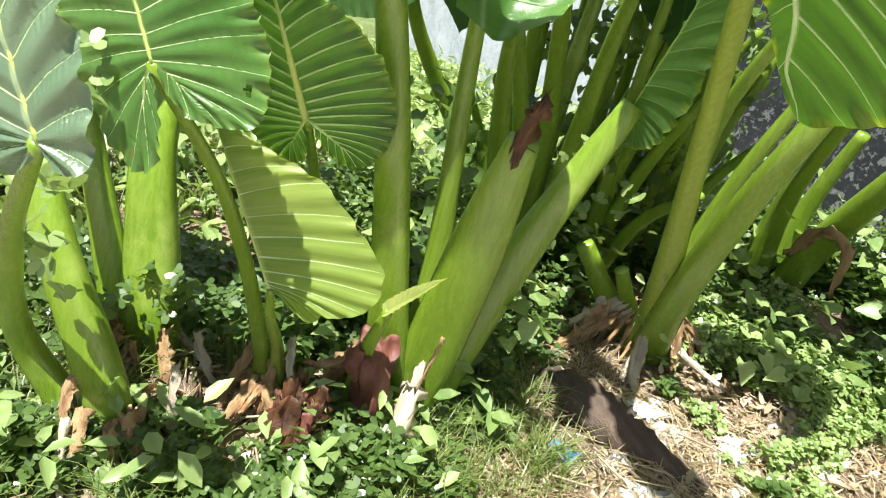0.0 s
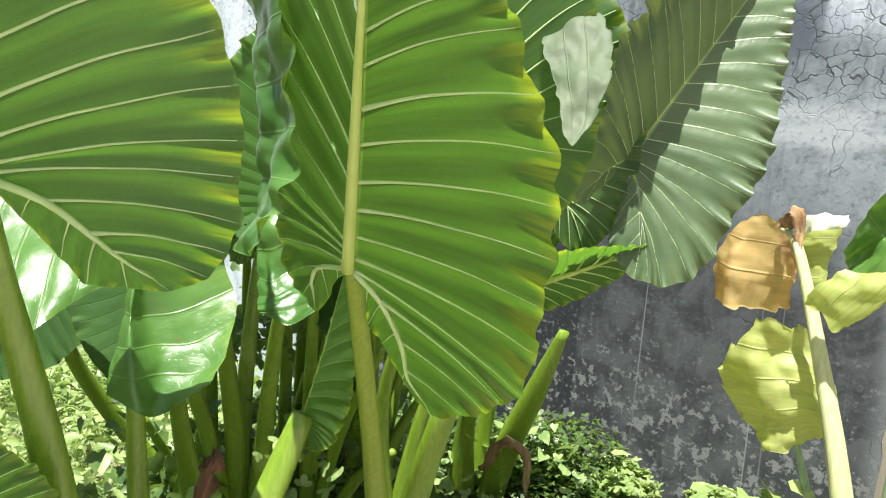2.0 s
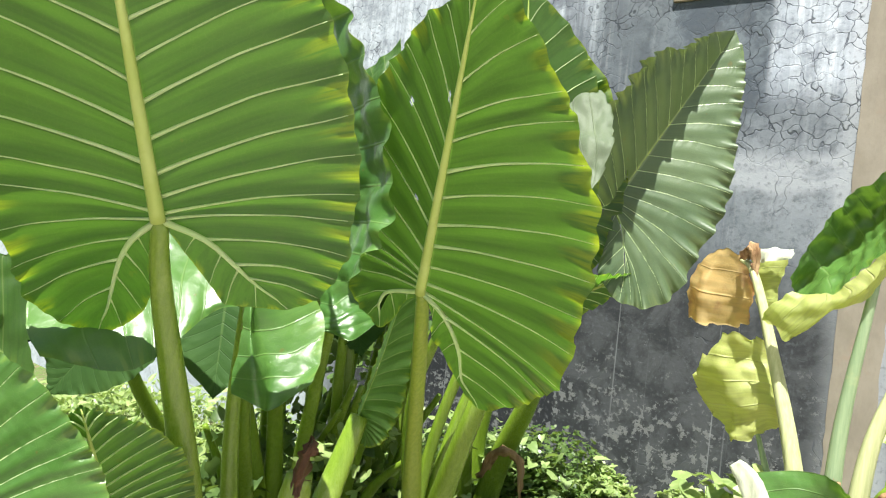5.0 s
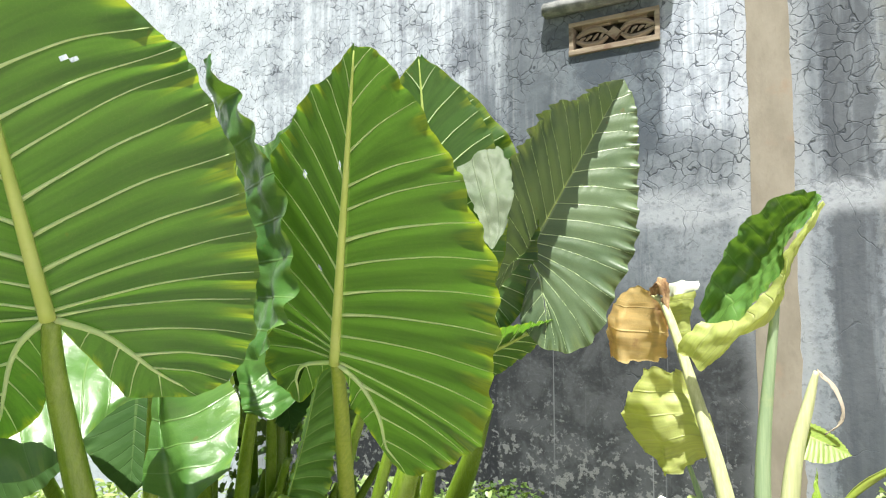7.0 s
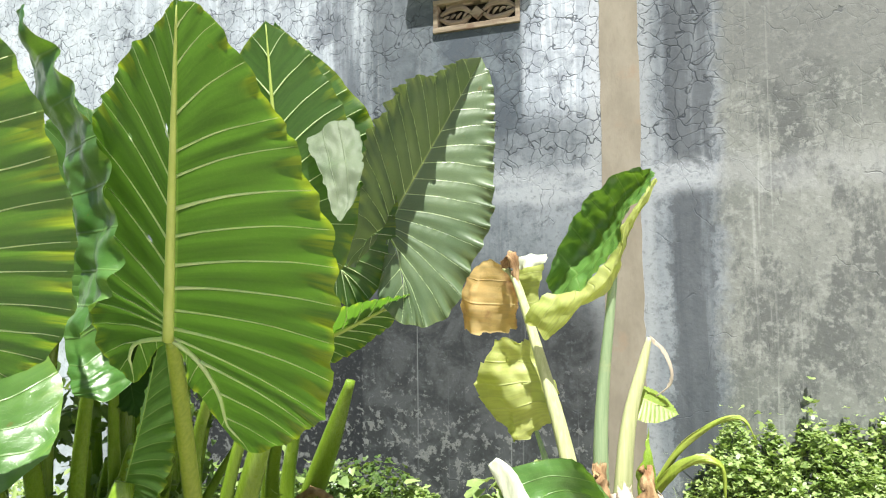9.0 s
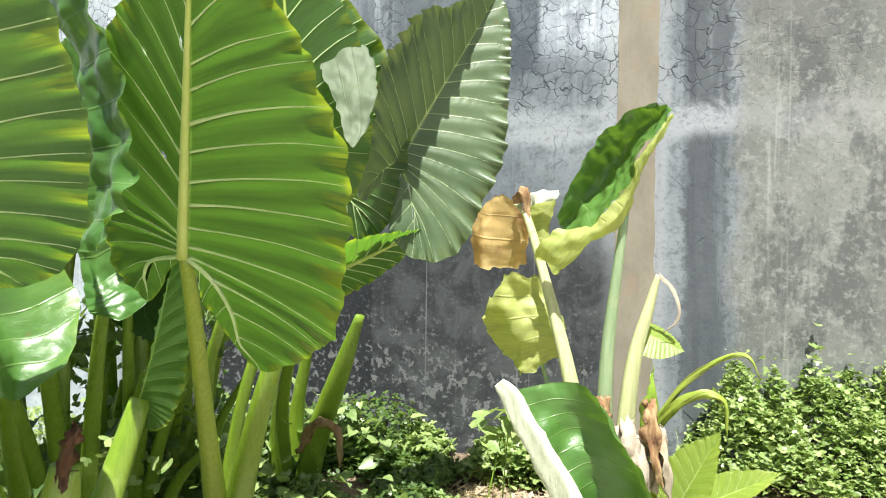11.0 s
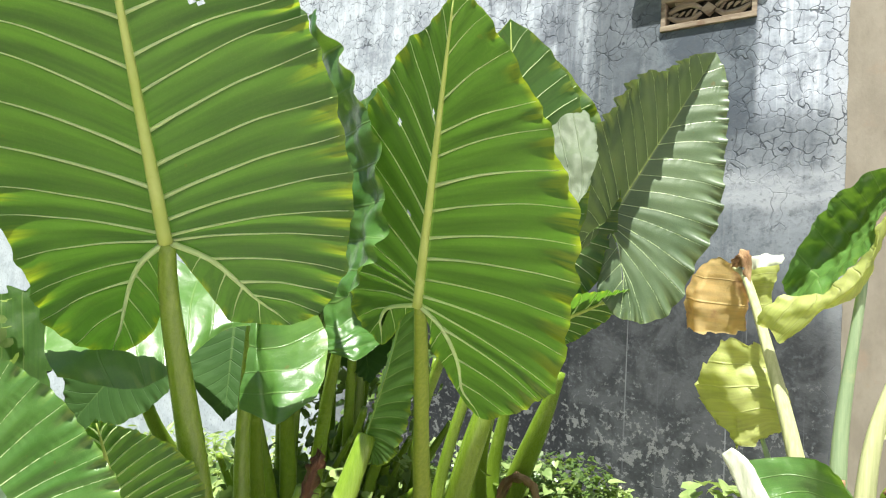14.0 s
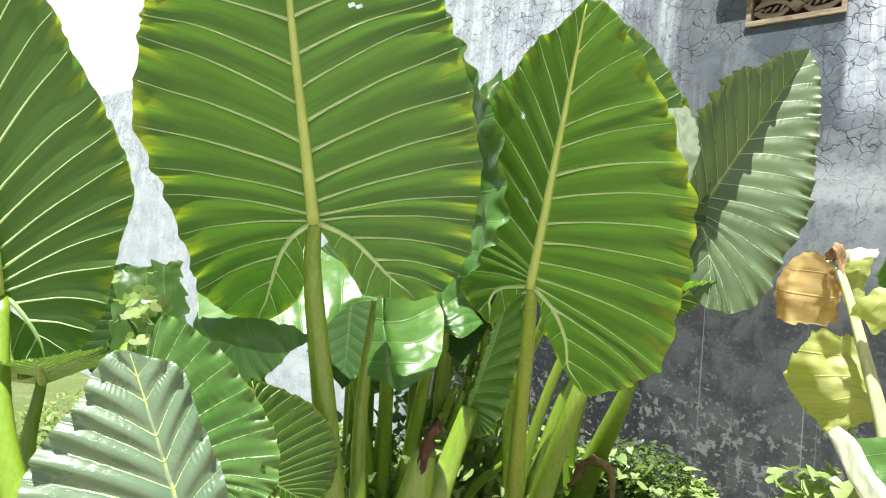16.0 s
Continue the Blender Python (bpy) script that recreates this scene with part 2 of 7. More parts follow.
def wall_material():
    """Old limewashed render: crackled paint, run-down stains, bare patches low down."""
    m, n, l = mat("weathered_render")
    pos = n.new("ShaderNodeNewGeometry").outputs["Position"]
    sep = n.new("ShaderNodeSeparateXYZ")
    l.new(pos, sep.inputs[0])
    x, z = sep.outputs[0], sep.outputs[2]
    cloud = noise_of(n, l, pos, 1.3, 6.0, 0.62)
    grain = noise_of(n, l, pos, 38.0, 5.0, 0.6)
    blot = noise_of(n, l, pos, 4.5, 6.0, 0.68, 0.4)
    runs = noise_of(n, l, stretch(n, l, pos, (4.0, 4.0, 0.28)), 1.6, 5.0, 0.62)
    thin = noise_of(n, l, stretch(n, l, pos, (16.0, 16.0, 0.5)), 1.4, 4.0, 0.6)
    tone = blend(n, l, ramp(n, l, cloud, 0.33, 0.66), col(0.28, 0.31, 0.35), col(0.52, 0.55, 0.60))
    tone = blend(n, l, ramp(n, l, runs, 0.50, 0.68), tone, col(0.20, 0.22, 0.26))
    tone = blend(n, l, calc(n, l, "MULTIPLY", ramp(n, l, thin, 0.56, 0.74), 0.6), tone, col(0.72, 0.74, 0.77))
    tone = blend(n, l, calc(n, l, "MULTIPLY", ramp(n, l, blot, 0.52, 0.66), 0.55), tone, col(0.27, 0.29, 0.33))
    # rain-dark patch about the vent, running down in streaks
    about = calc(n, l, "ABSOLUTE", calc(n, l, "ADD", x, 0.62))
    about = calc(n, l, "ADD", about, calc(n, l, "MULTIPLY", runs, 0.9))
    rain = calc(n, l, "MULTIPLY", ramp(n, l, about, 1.30, 0.70), ramp(n, l, calc(n, l, "ADD", z, calc(n, l, "MULTIPLY", runs, 0.8)), 2.75, 3.25))
    tone = blend(n, l, calc(n, l, "MULTIPLY", rain, 0.85), tone, blend(n, l, ramp(n, l, blot, 0.4, 0.6), col(0.13, 0.15, 0.18), col(0.30, 0.33, 0.37)))
    # pale limewash on the long upper stretch, with a rain-streaked band before the vent
    limed = calc(n, l, "MULTIPLY", ramp(n, l, calc(n, l, "ADD", x, calc(n, l, "MULTIPLY", runs, 0.9)), -0.95, -1.45), ramp(n, l, calc(n, l, "ADD", z, calc(n, l, "MULTIPLY", blot, 0.5)), 2.55, 2.95))
    limed = calc(n, l, "MAXIMUM", limed, calc(n, l, "MULTIPLY", calc(n, l, "MULTIPLY", ramp(n, l, x, -0.42, -0.34), ramp(n, l, x, 0.30, 0.12)), ramp(n, l, z, 2.7, 3.0)))
    tone = blend(n, l, calc(n, l, "MULTIPLY", limed, ramp(n, l, blot, 0.72, 0.40)), tone, blend(n, l, ramp(n, l, thin, 0.42, 0.62), col(0.58, 0.62, 0.68), col(0.82, 0.86, 0.92)))
    belt = calc(n, l, "MULTIPLY", ramp(n, l, calc(n, l, "ABSOLUTE", calc(n, l, "ADD", calc(n, l, "ADD", x, 1.50), calc(n, l, "MULTIPLY", calc(n, l, "SUBTRACT", blot, 0.5), 0.5))), 0.42, 0.20), ramp(n, l, runs, 0.38, 0.56))
    tone = blend(n, l, calc(n, l, "MULTIPLY", belt, 0.7), tone, col(0.22, 0.24, 0.28))
    # dark blue-grey block below the vent, about as wide as it
    under = calc(n, l, "MULTIPLY", ramp(n, l, calc(n, l, "ABSOLUTE", calc(n, l, "ADD", x, 0.69)), 0.33, 0.29), calc(n, l, "MULTIPLY", ramp(n, l, z, 2.70, 2.86), ramp(n, l, z, 3.60, 3.50)))
    tone = blend(n, l, calc(n, l, "MULTIPLY", under, 0.8), tone, blend(n, l, ramp(n, l, blot, 0.4, 0.62), col(0.15, 0.175, 0.215), col(0.31, 0.35, 0.40)))
    patchy = noise_of(n, l, pos, 12.0, 8.0, 0.76, 0.3)
    tone = blend(n, l, calc(n, l, "MULTIPLY", ramp(n, l, patchy, 0.50, 0.62), calc(n, l, "SUBTRACT", 0.62, calc(n, l, "MULTIPLY", limed, 0.42))), tone, col(0.17, 0.185, 0.215))
    # the greyer, smoother repair beyond the strip
    smooth_part = ramp(n, l, calc(n, l, "ADD", x, calc(n, l, "MULTIPLY", blot, 0.25)), 0.86, 0.98)
    grey = blend(n, l, ramp(n, l, cloud, 0.35, 0.65), col(0.25, 0.265, 0.26), col(0.40, 0.415, 0.405))
    grey = blend(n, l, calc(n, l, "MULTIPLY", ramp(n, l, noise_of(n, l, stretch(n, l, pos, (1.0, 1.0, 0.5)), 3.0, 7.0, 0.76), 0.47, 0.58), 0.85), grey, col(0.17, 0.18, 0.185))
    grey = blend(n, l, calc(n, l, "MULTIPLY", ramp(n, l, noise_of(n, l, pos, 24.0, 6.0, 0.7), 0.50, 0.64), 0.65), grey, col(0.50, 0.52, 0.51))
    grey = blend(n, l, calc(n, l, "MULTIPLY", ramp(n, l, thin, 0.60, 0.72), 0.5), grey, col(0.66, 0.68, 0.67))
    upper = ramp(n, l, calc(n, l, "ADD", z, calc(n, l, "MULTIPLY", blot, 0.9)), 3.3, 3.5)
    grey = blend(n, l, calc(n, l, "MULTIPLY", upper, 0.7), grey, col(0.30, 0.31, 0.31))
    tone = blend(n, l, smooth_part, tone, grey)
    # damp dark edge beside the strip
    edge_x = calc(n, l, "ABSOLUTE", calc(n, l, "SUBTRACT", calc(n, l, "ADD", x, calc(n, l, "MULTIPLY", blot, 0.12)), 0.69))
    damp = calc(n, l, "MULTIPLY", ramp(n, l, calc(n, l, "ADD", edge_x, calc(n, l, "MULTIPLY", calc(n, l, "SUBTRACT", patchy, 0.5), 0.30)), 0.135, 0.095), ramp(n, l, runs, 0.26, 0.48))
    tone = blend(n, l, calc(n, l, "MULTIPLY", damp, 0.75), tone, col(0.13, 0.14, 0.16))
    # pale borders of paint beside the strip
    lime_x = calc(n, l, "ABSOLUTE", calc(n, l, "SUBTRACT", x, 0.23))
    lime = calc(n, l, "MULTIPLY", ramp(n, l, calc(n, l, "ADD", lime_x, calc(n, l, "MULTIPLY", blot, 0.06)), 0.25, 0.18), 0.75)
    tone = blend(n, l, lime, tone, col(0.66, 0.68, 0.72))
    # a pale patched course
    course = calc(n, l, "ABSOLUTE", calc(n, l, "SUBTRACT", calc(n, l, "ADD", z, calc(n, l, "MULTIPLY", cloud, 0.35)), 2.60))
    tone = blend(n, l, calc(n, l, "MULTIPLY", ramp(n, l, course, 0.16, 0.06), calc(n, l, "MULTIPLY", ramp(n, l, blot, 0.36, 0.54), calc(n, l, "SUBTRACT", 1.0, calc(n, l, "MULTIPLY", smooth_part, 0.7)))), tone, col(0.66, 0.68, 0.73))
    # dark foot with flaking paint
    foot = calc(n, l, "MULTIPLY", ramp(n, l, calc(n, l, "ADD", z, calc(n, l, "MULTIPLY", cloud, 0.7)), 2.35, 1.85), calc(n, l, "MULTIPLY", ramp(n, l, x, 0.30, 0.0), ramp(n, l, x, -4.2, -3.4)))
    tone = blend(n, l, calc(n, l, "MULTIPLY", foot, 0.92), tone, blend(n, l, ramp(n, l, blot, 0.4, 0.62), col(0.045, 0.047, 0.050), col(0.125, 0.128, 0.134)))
    # darker stretch from x -1.55 to about -3, fading out upwards
    dark_stretch = calc(n, l, "MULTIPLY", calc(n, l, "MULTIPLY", ramp(n, l, x, -1.53, -1.56), ramp(n, l, x, -3.6, -3.0)), ramp(n, l, z, 2.3, 1.5))
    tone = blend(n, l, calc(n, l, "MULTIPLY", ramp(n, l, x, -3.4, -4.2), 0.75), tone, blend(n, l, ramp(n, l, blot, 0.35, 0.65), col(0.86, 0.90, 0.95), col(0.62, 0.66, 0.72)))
    tone = blend(n, l, calc(n, l, "MULTIPLY", dark_stretch, 0.8), tone, col(0.035, 0.037, 0.045))
    flakes = noise_of(n, l, pos, 19.0, 7.0, 0.70)
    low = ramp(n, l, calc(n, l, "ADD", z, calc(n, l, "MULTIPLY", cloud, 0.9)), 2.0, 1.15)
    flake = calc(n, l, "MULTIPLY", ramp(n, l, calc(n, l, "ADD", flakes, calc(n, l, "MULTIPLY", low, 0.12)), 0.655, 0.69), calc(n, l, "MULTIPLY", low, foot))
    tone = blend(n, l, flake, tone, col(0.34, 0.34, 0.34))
    drips = calc(n, l, "MULTIPLY", ramp(n, l, noise_of(n, l, stretch(n, l, pos, (26.0, 1.0, 0.12)), 1.0, 2.0), 0.69, 0.74), foot)
    tone = blend(n, l, calc(n, l, "MULTIPLY", drips, 0.6), tone, col(0.50, 0.51, 0.53))
    tone = blend(n, l, calc(n, l, "MULTIPLY", ramp(n, l, grain, 0.52, 0.72), 0.55), tone, col(0.20, 0.21, 0.23))
    # crackle
    warped = n.new("ShaderNodeVectorMath")
    warped.operation = "ADD"
    shift = n.new("ShaderNodeTexNoise")
    shift.inputs["Scale"].default_value = 7.0
    l.new(pos, shift.inputs["Vector"])
    small = n.new("ShaderNodeVectorMath")
    small.operation = "SCALE"
    small.inputs["Scale"].default_value = 0.16
    l.new(shift.outputs["Color"], small.inputs[0])
    l.new(pos, warped.inputs[0])
    l.new(small.outputs[0], warped.inputs[1])
    cells = n.new("ShaderNodeTexVoronoi")
    cells.feature = "DISTANCE_TO_EDGE"
    cells.inputs["Scale"].default_value = 11.0
    cells.inputs["Randomness"].default_value = 1.0
    l.new(warped.outputs[0], cells.inputs["Vector"])
    line = calc(n, l, "MULTIPLY", ramp(n, l, cells.outputs["Distance"], 0.042, 0.010), calc(n, l, "MULTIPLY", ramp(n, l, patchy, 0.32, 0.50), ramp(n, l, blot, 0.32, 0.50)))
    zone = calc(n, l, "MULTIPLY", ramp(n, l, noise_of(n, l, pos, 1.7, 3.0), 0.38, 0.50), calc(n, l, "SUBTRACT", 1.0, calc(n, l, "MULTIPLY", smooth_part, 0.75)))
    zone = calc(n, l, "MULTIPLY", zone, ramp(n, l, z, 2.35, 2.65))
    crack = calc(n, l, "MULTIPLY", line, zone)
    wide = n.new("ShaderNodeTexVoronoi")
    wide.feature = "DISTANCE_TO_EDGE"
    wide.inputs["Scale"].default_value = 1.9
    l.new(warped.outputs[0], wide.inputs["Vector"])
    long_line = calc(n, l, "MULTIPLY", ramp(n, l, wide.outputs["Distance"], 0.006, 0.002), ramp(n, l, blot, 0.48, 0.60))
    crack = calc(n, l, "MAXIMUM", crack, calc(n, l, "MULTIPLY", long_line, 0.55))
    tone = blend(n, l, calc(n, l, "MULTIPLY", crack, 0.80), tone, col(0.085, 0.095, 0.115))
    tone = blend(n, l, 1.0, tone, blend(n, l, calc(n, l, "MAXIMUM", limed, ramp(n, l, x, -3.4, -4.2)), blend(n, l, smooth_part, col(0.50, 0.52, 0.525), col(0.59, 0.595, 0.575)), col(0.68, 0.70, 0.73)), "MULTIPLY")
    bump = n.new("ShaderNodeBump")
    bump.inputs["Strength"].default_value, bump.inputs["Distance"].default_value = 0.55, 0.008
    h = calc(n, l, "ADD", calc(n, l, "MULTIPLY", blot, 0.8), calc(n, l, "MULTIPLY", grain, 0.35))
    h = calc(n, l, "SUBTRACT", h, calc(n, l, "MULTIPLY", crack, 0.8))
    h = calc(n, l, "ADD", h, calc(n, l, "MULTIPLY", flake, 0.25))
    l.new(h, bump.inputs["Height"])
    skin = n.new("ShaderNodeBsdfPrincipled")
    l.new(tone, skin.inputs["Base Color"])
    skin.inputs["Roughness"].default_value = 0.85
    skin.inputs["Specular IOR Level"].default_value = 0.25
    l.new(bump.outputs[0], skin.inputs["Normal"])
    l.new(skin.outputs[0], n["Material Output"].inputs[0])
    return m


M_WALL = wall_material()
M_STRIP = plain_material("cement_strip", col(0.21, 0.185, 0.145), col(0.29, 0.26, 0.21), 5.0, 0.9, 0.5, 0.006, streak=(1.0, 1.0, 0.5), third=col(0.28, 0.22, 0.165))
M_CONCRETE = plain_material("rough_concrete", col(0.14, 0.14, 0.14), col(0.30, 0.30, 0.29), 14.0, 0.9, 0.8, 0.01)
M_WOOD = plain_material("old_timber", col(0.20, 0.15, 0.105), col(0.34, 0.28, 0.205), 10.0, 0.8, 0.6, 0.005, streak=(0.4, 3.0, 3.0), third=col(0.18, 0.12, 0.08))
M_DARK = plain_material("dark_inside", col(0.030, 0.026, 0.022), col(0.055, 0.046, 0.038), 6.0, 0.9, 0.2)


def soil_material():
    m, n, l = mat("littered_soil")
    pos = n.new("ShaderNodeNewGeometry").outputs["Position"]
    a = noise_of(n, l, pos, 2.2, 6.0, 0.65)
    b = noise_of(n, l, pos, 17.0, 6.0, 0.7)
    c = noise_of(n, l, stretch(n, l, pos, (1.0, 3.5, 1.0)), 45.0, 5.0, 0.7, 0.8)
    sep = n.new("ShaderNodeSeparateXYZ")
    l.new(pos, sep.inputs[0])
    tone = blend(n, l, ramp(n, l, b, 0.35, 0.65), col(0.085, 0.055, 0.036), col(0.21, 0.15, 0.105))
    tone = blend(n, l, ramp(n, l, a, 0.45, 0.62), tone, col(0.30, 0.23, 0.165))
    tone = blend(n, l, calc(n, l, "MULTIPLY", ramp(n, l, c, 0.50, 0.64), 0.75), tone, col(0.48, 0.41, 0.31))
    # ground out of view, made pale to bounce light onto the leaf undersides
    bounce_area = calc(n, l, "MULTIPLY", ramp(n, l, calc(n, l, "ADD", sep.outputs[0], calc(n, l, "MULTIPLY", a, 0.3)), -0.55, -0.25), ramp(n, l, calc(n, l, "ADD", sep.outputs[1], calc(n, l, "MULTIPLY", a, 0.3)), 1.05, 0.75))
    bounce_area = calc(n, l, "MAXIMUM", bounce_area, ramp(n, l, sep.outputs[0], 1.6, 2.2))
    tone = blend(n, l, bounce_area, tone, blend(n, l, ramp(n, l, b, 0.3, 0.7), col(0.44, 0.39, 0.32), col(0.56, 0.51, 0.43)))
    far = ramp(n, l, sep.outputs[0], -3.0, -4.5)
    tone = blend(n, l, calc(n, l, "MULTIPLY", far, ramp(n, l, b, 0.3, 0.6)), tone, col(0.10, 0.17, 0.04))
    bump = n.new("ShaderNodeBump")
    bump.inputs["Strength"].default_value, bump.inputs["Distance"].default_value = 0.9, 0.02
    l.new(calc(n, l, "ADD", b, calc(n, l, "MULTIPLY", c, 0.5)), bump.inputs["Height"])
    skin = n.new("ShaderNodeBsdfPrincipled")
    l.new(tone, skin.inputs["Base Color"])
    skin.inputs["Roughness"].default_value = 0.95
    skin.inputs["Specular IOR Level"].default_value = 0.15
    l.new(bump.outputs[0], skin.inputs["Normal"])
    l.new(skin.outputs[0], n["Material Output"].inputs[0])
    return m


M_SOIL = soil_material()


def weed_material(name, a, b, c):
    """Small leaves of ground plants, each island its own tone."""
    m, n, l = mat(name)
    rnd = n.new("ShaderNodeNewGeometry").outputs["Random Per Island"]
    pos = n.new("ShaderNodeNewGeometry").outputs["Position"]
    tone = blend(n, l, rnd, a, b)
    tone = blend(n, l, calc(n, l, "MULTIPLY", ramp(n, l, noise_of(n, l, pos, 30.0, 3.0), 0.45, 0.7), 0.5), tone, c)
    skin = n.new("ShaderNodeBsdfPrincipled")
    l.new(tone, skin.inputs["Base Color"])
    skin.inputs["Roughness"].default_value = 0.38
    skin.inputs["Specular IOR Level"].default_value = 0.6
    trans = n.new("ShaderNodeBsdfTranslucent")
    l.new(blend(n, l, 0.5, tone, col(0.35, 0.50, 0.05)), trans.inputs["Color"])
    both = n.new("ShaderNodeMixShader")
    both.inputs[0].default_value = 0.38
    l.new(skin.outputs[0], both.inputs[1])
    l.new(trans.outputs[0], both.inputs[2])
    l.new(both.outputs[0], n["Material Output"].inputs[0])
    return m


M_WEED = weed_material("weed_leaf", col(0.17, 0.27, 0.08), col(0.40, 0.52, 0.20), col(0.46, 0.54, 0.26))
# darker weed copy; the shade beneath the taro is put into its colour
M_SHADE_WEED = weed_material("weed_leaf_shade_tone", col(0.045, 0.095, 0.028), col(0.13, 0.21, 0.055), col(0.18, 0.26, 0.08))
M_HEDGE = weed_material("bindweed_leaf", col(0.16, 0.26, 0.07), col(0.38, 0.48, 0.18), col(0.46, 0.52, 0.24))
M_GRASS = weed_material("grass_blade", col(0.10, 0.17, 0.04), col(0.26, 0.32, 0.10), col(0.34, 0.33, 0.14))
M_DRY = weed_material("dry_litter", col(0.30, 0.19, 0.11), col(0.78, 0.68, 0.52), col(0.50, 0.35, 0.21))
M_PLASTIC = plain_material("thin_white_plastic", col(0.50, 0.51, 0.52), col(0.74, 0.74, 0.74), 9.0, 0.3, 0.6, 0.008, third=col(0.42, 0.37, 0.30), through_share=0.25, spec=0.6)
M_BLACKBAG = plain_material("black_plastic", col(0.012, 0.012, 0.014), col(0.03, 0.03, 0.033), 8.0, 0.3, 0.5, 0.006, spec=0.6)
M_BLUE = plain_material("blue_wrapper", col(0.02, 0.28, 0.62), col(0.10, 0.45, 0.75), 9.0, 0.25, 0.2, spec=0.6)
M_PURPLE = plain_material("purple_wrapper", col(0.22, 0.05, 0.38), col(0.34, 0.10, 0.50), 9.0, 0.25, 0.2, spec=0.6)
M_RED = plain_material("red_scrap", col(0.50, 0.06, 0.05), col(0.60, 0.14, 0.10), 9.0, 0.5, 0.2)
M_BARK = plain_material("rotten_trunk", col(0.07, 0.05, 0.04), col(0.16, 0.115, 0.085), 7.0, 0.9, 1.0, 0.02, streak=(0.5, 2.5, 2.5), third=col(0.24, 0.18, 0.14))
M_BOARD = plain_material("broken_board", col(0.46, 0.40, 0.36), col(0.62, 0.56, 0.51), 6.0, 0.85, 0.4, 0.004, third=col(0.40, 0.26, 0.23))
M_STONE = plain_material("rubble_stone", col(0.36, 0.33, 0.29), col(0.52, 0.49, 0.44), 9.0, 0.9, 0.8, 0.008)


# ---- geometry helpers ----
def mesh_object(name, verts, faces, material, parent=None, label="", smooth=True, uvs=None):
    me = bpy.data.meshes.new(name)
    me.from_pydata([tuple(v) for v in verts], [], [tuple(f) for f in faces])
    if smooth:
        me.polygons.foreach_set("use_smooth", [True] * len(me.polygons))
    if uvs is not None:
        layer = me.uv_layers.new(name="leaf")
        idx = np.empty(len(me.loops), dtype=np.int32)
        me.loops.foreach_get("vertex_index", idx)
        layer.data.foreach_set("uv", np.asarray(uvs, dtype=np.float32)[idx].ravel())
    me.materials.append(material)
    me.update()
    ob = new(name, me)
    if parent is not None:
        ob.parent = parent
        ob.matrix_parent_inverse = parent.matrix_world.inverted()
    if label:
        tagged(ob, label=label)
    return ob


def part(name, bm, material, parent, label="", smooth=False):
    me = bpy.data.meshes.new(name)
    bm.to_mesh(me)
    bm.free()
    if smooth:
        me.polygons.foreach_set("use_smooth", [True] * len(me.polygons))
    me.materials.append(material)
    ob = new(name, me)
    if parent is not None:
        ob.parent = parent
    if label:
        tagged(ob, label=label)
    return ob


def empty(name, label, category, group="", kind=""):
    ob = new(name)
    ob.empty_display_size = 0.1
    return tagged(ob, label, category, group, kind)


def spline(points, count):
    """Catmull-Rom through rows of numbers, count samples."""
    p = np.array(points, dtype=float)
    p = np.vstack([2 * p[0] - p[1], p, 2 * p[-1] - p[-2]])
    out = []
    for s in np.linspace(0, len(p) - 3 - 1e-9, count):
        i = int(s)
        f = s - i
        a, b, c, d = p[i], p[i + 1], p[i + 2], p[i + 3]
        out.append(0.5 * (2 * b + (c - a) * f + (2 * a - 5 * b + 4 * c - d) * f * f + (3 * b - a - 3 * c + d) * f ** 3))
    return np.array(out)


def unit(v):
    v = np.array(v, dtype=float)
    return v / max(np.linalg.norm(v), 1e-9)


def tube(path, radii, sides=12, groove=0.0, face=(1.0, -0.7, 0.0), flat=1.0, caps=True, wobble=0.0, seed=0):
    """A skin round a path. groove cuts a channel on the side that faces `face`; flat squeezes across it."""
    path = np.asarray(path, dtype=float)
    rng = np.random.RandomState(seed)
    k = len(path)
    verts, faces = [], []
    for i in range(k):
        along = unit(path[min(i + 1, k - 1)] - path[max(i - 1, 0)])
        f = np.array(face, dtype=float)
        f = unit(f - along * f.dot(along))
        side = np.cross(along, f)
        g = groove[i] if hasattr(groove, "__len__") else groove
        for j in range(sides):
            a = 2 * math.pi * j / sides
            r = radii[i] * (1 + wobble * (rng.rand() - 0.5))
            cut = 1 - g * max(0.0, math.cos(a)) ** 3
            verts.append(path[i] + f * (math.cos(a) * r * flat * cut) + side * (math.sin(a) * r))
    for i in range(k - 1):
        for j in range(sides):
            b = (j + 1) % sides
            faces.append((i * sides + j, i * sides + b, (i + 1) * sides + b, (i + 1) * sides + j))
    if caps:
        faces.append(tuple(range(sides))[::-1])
        faces.append(tuple((k - 1) * sides + j for j in range(sides)))
    return verts, faces


def petiole(plant, points, radii, name="petiole", material=None, groove=0.4, face=(1.0, -0.7, 0.2), flat=0.85, label="", count=26, sides=16):
    rows = [tuple(p) + (r,) for p, r in zip(points, radii)]
    s = spline(rows, count)
    fall = np.linspace(1, 0, count) ** 0.8 * groove
    v, f = tube(s[:, :3], s[:, 3], sides, fall, face, flat)
    return mesh_object(name, v, f, material or M_PETIOLE, plant, label)


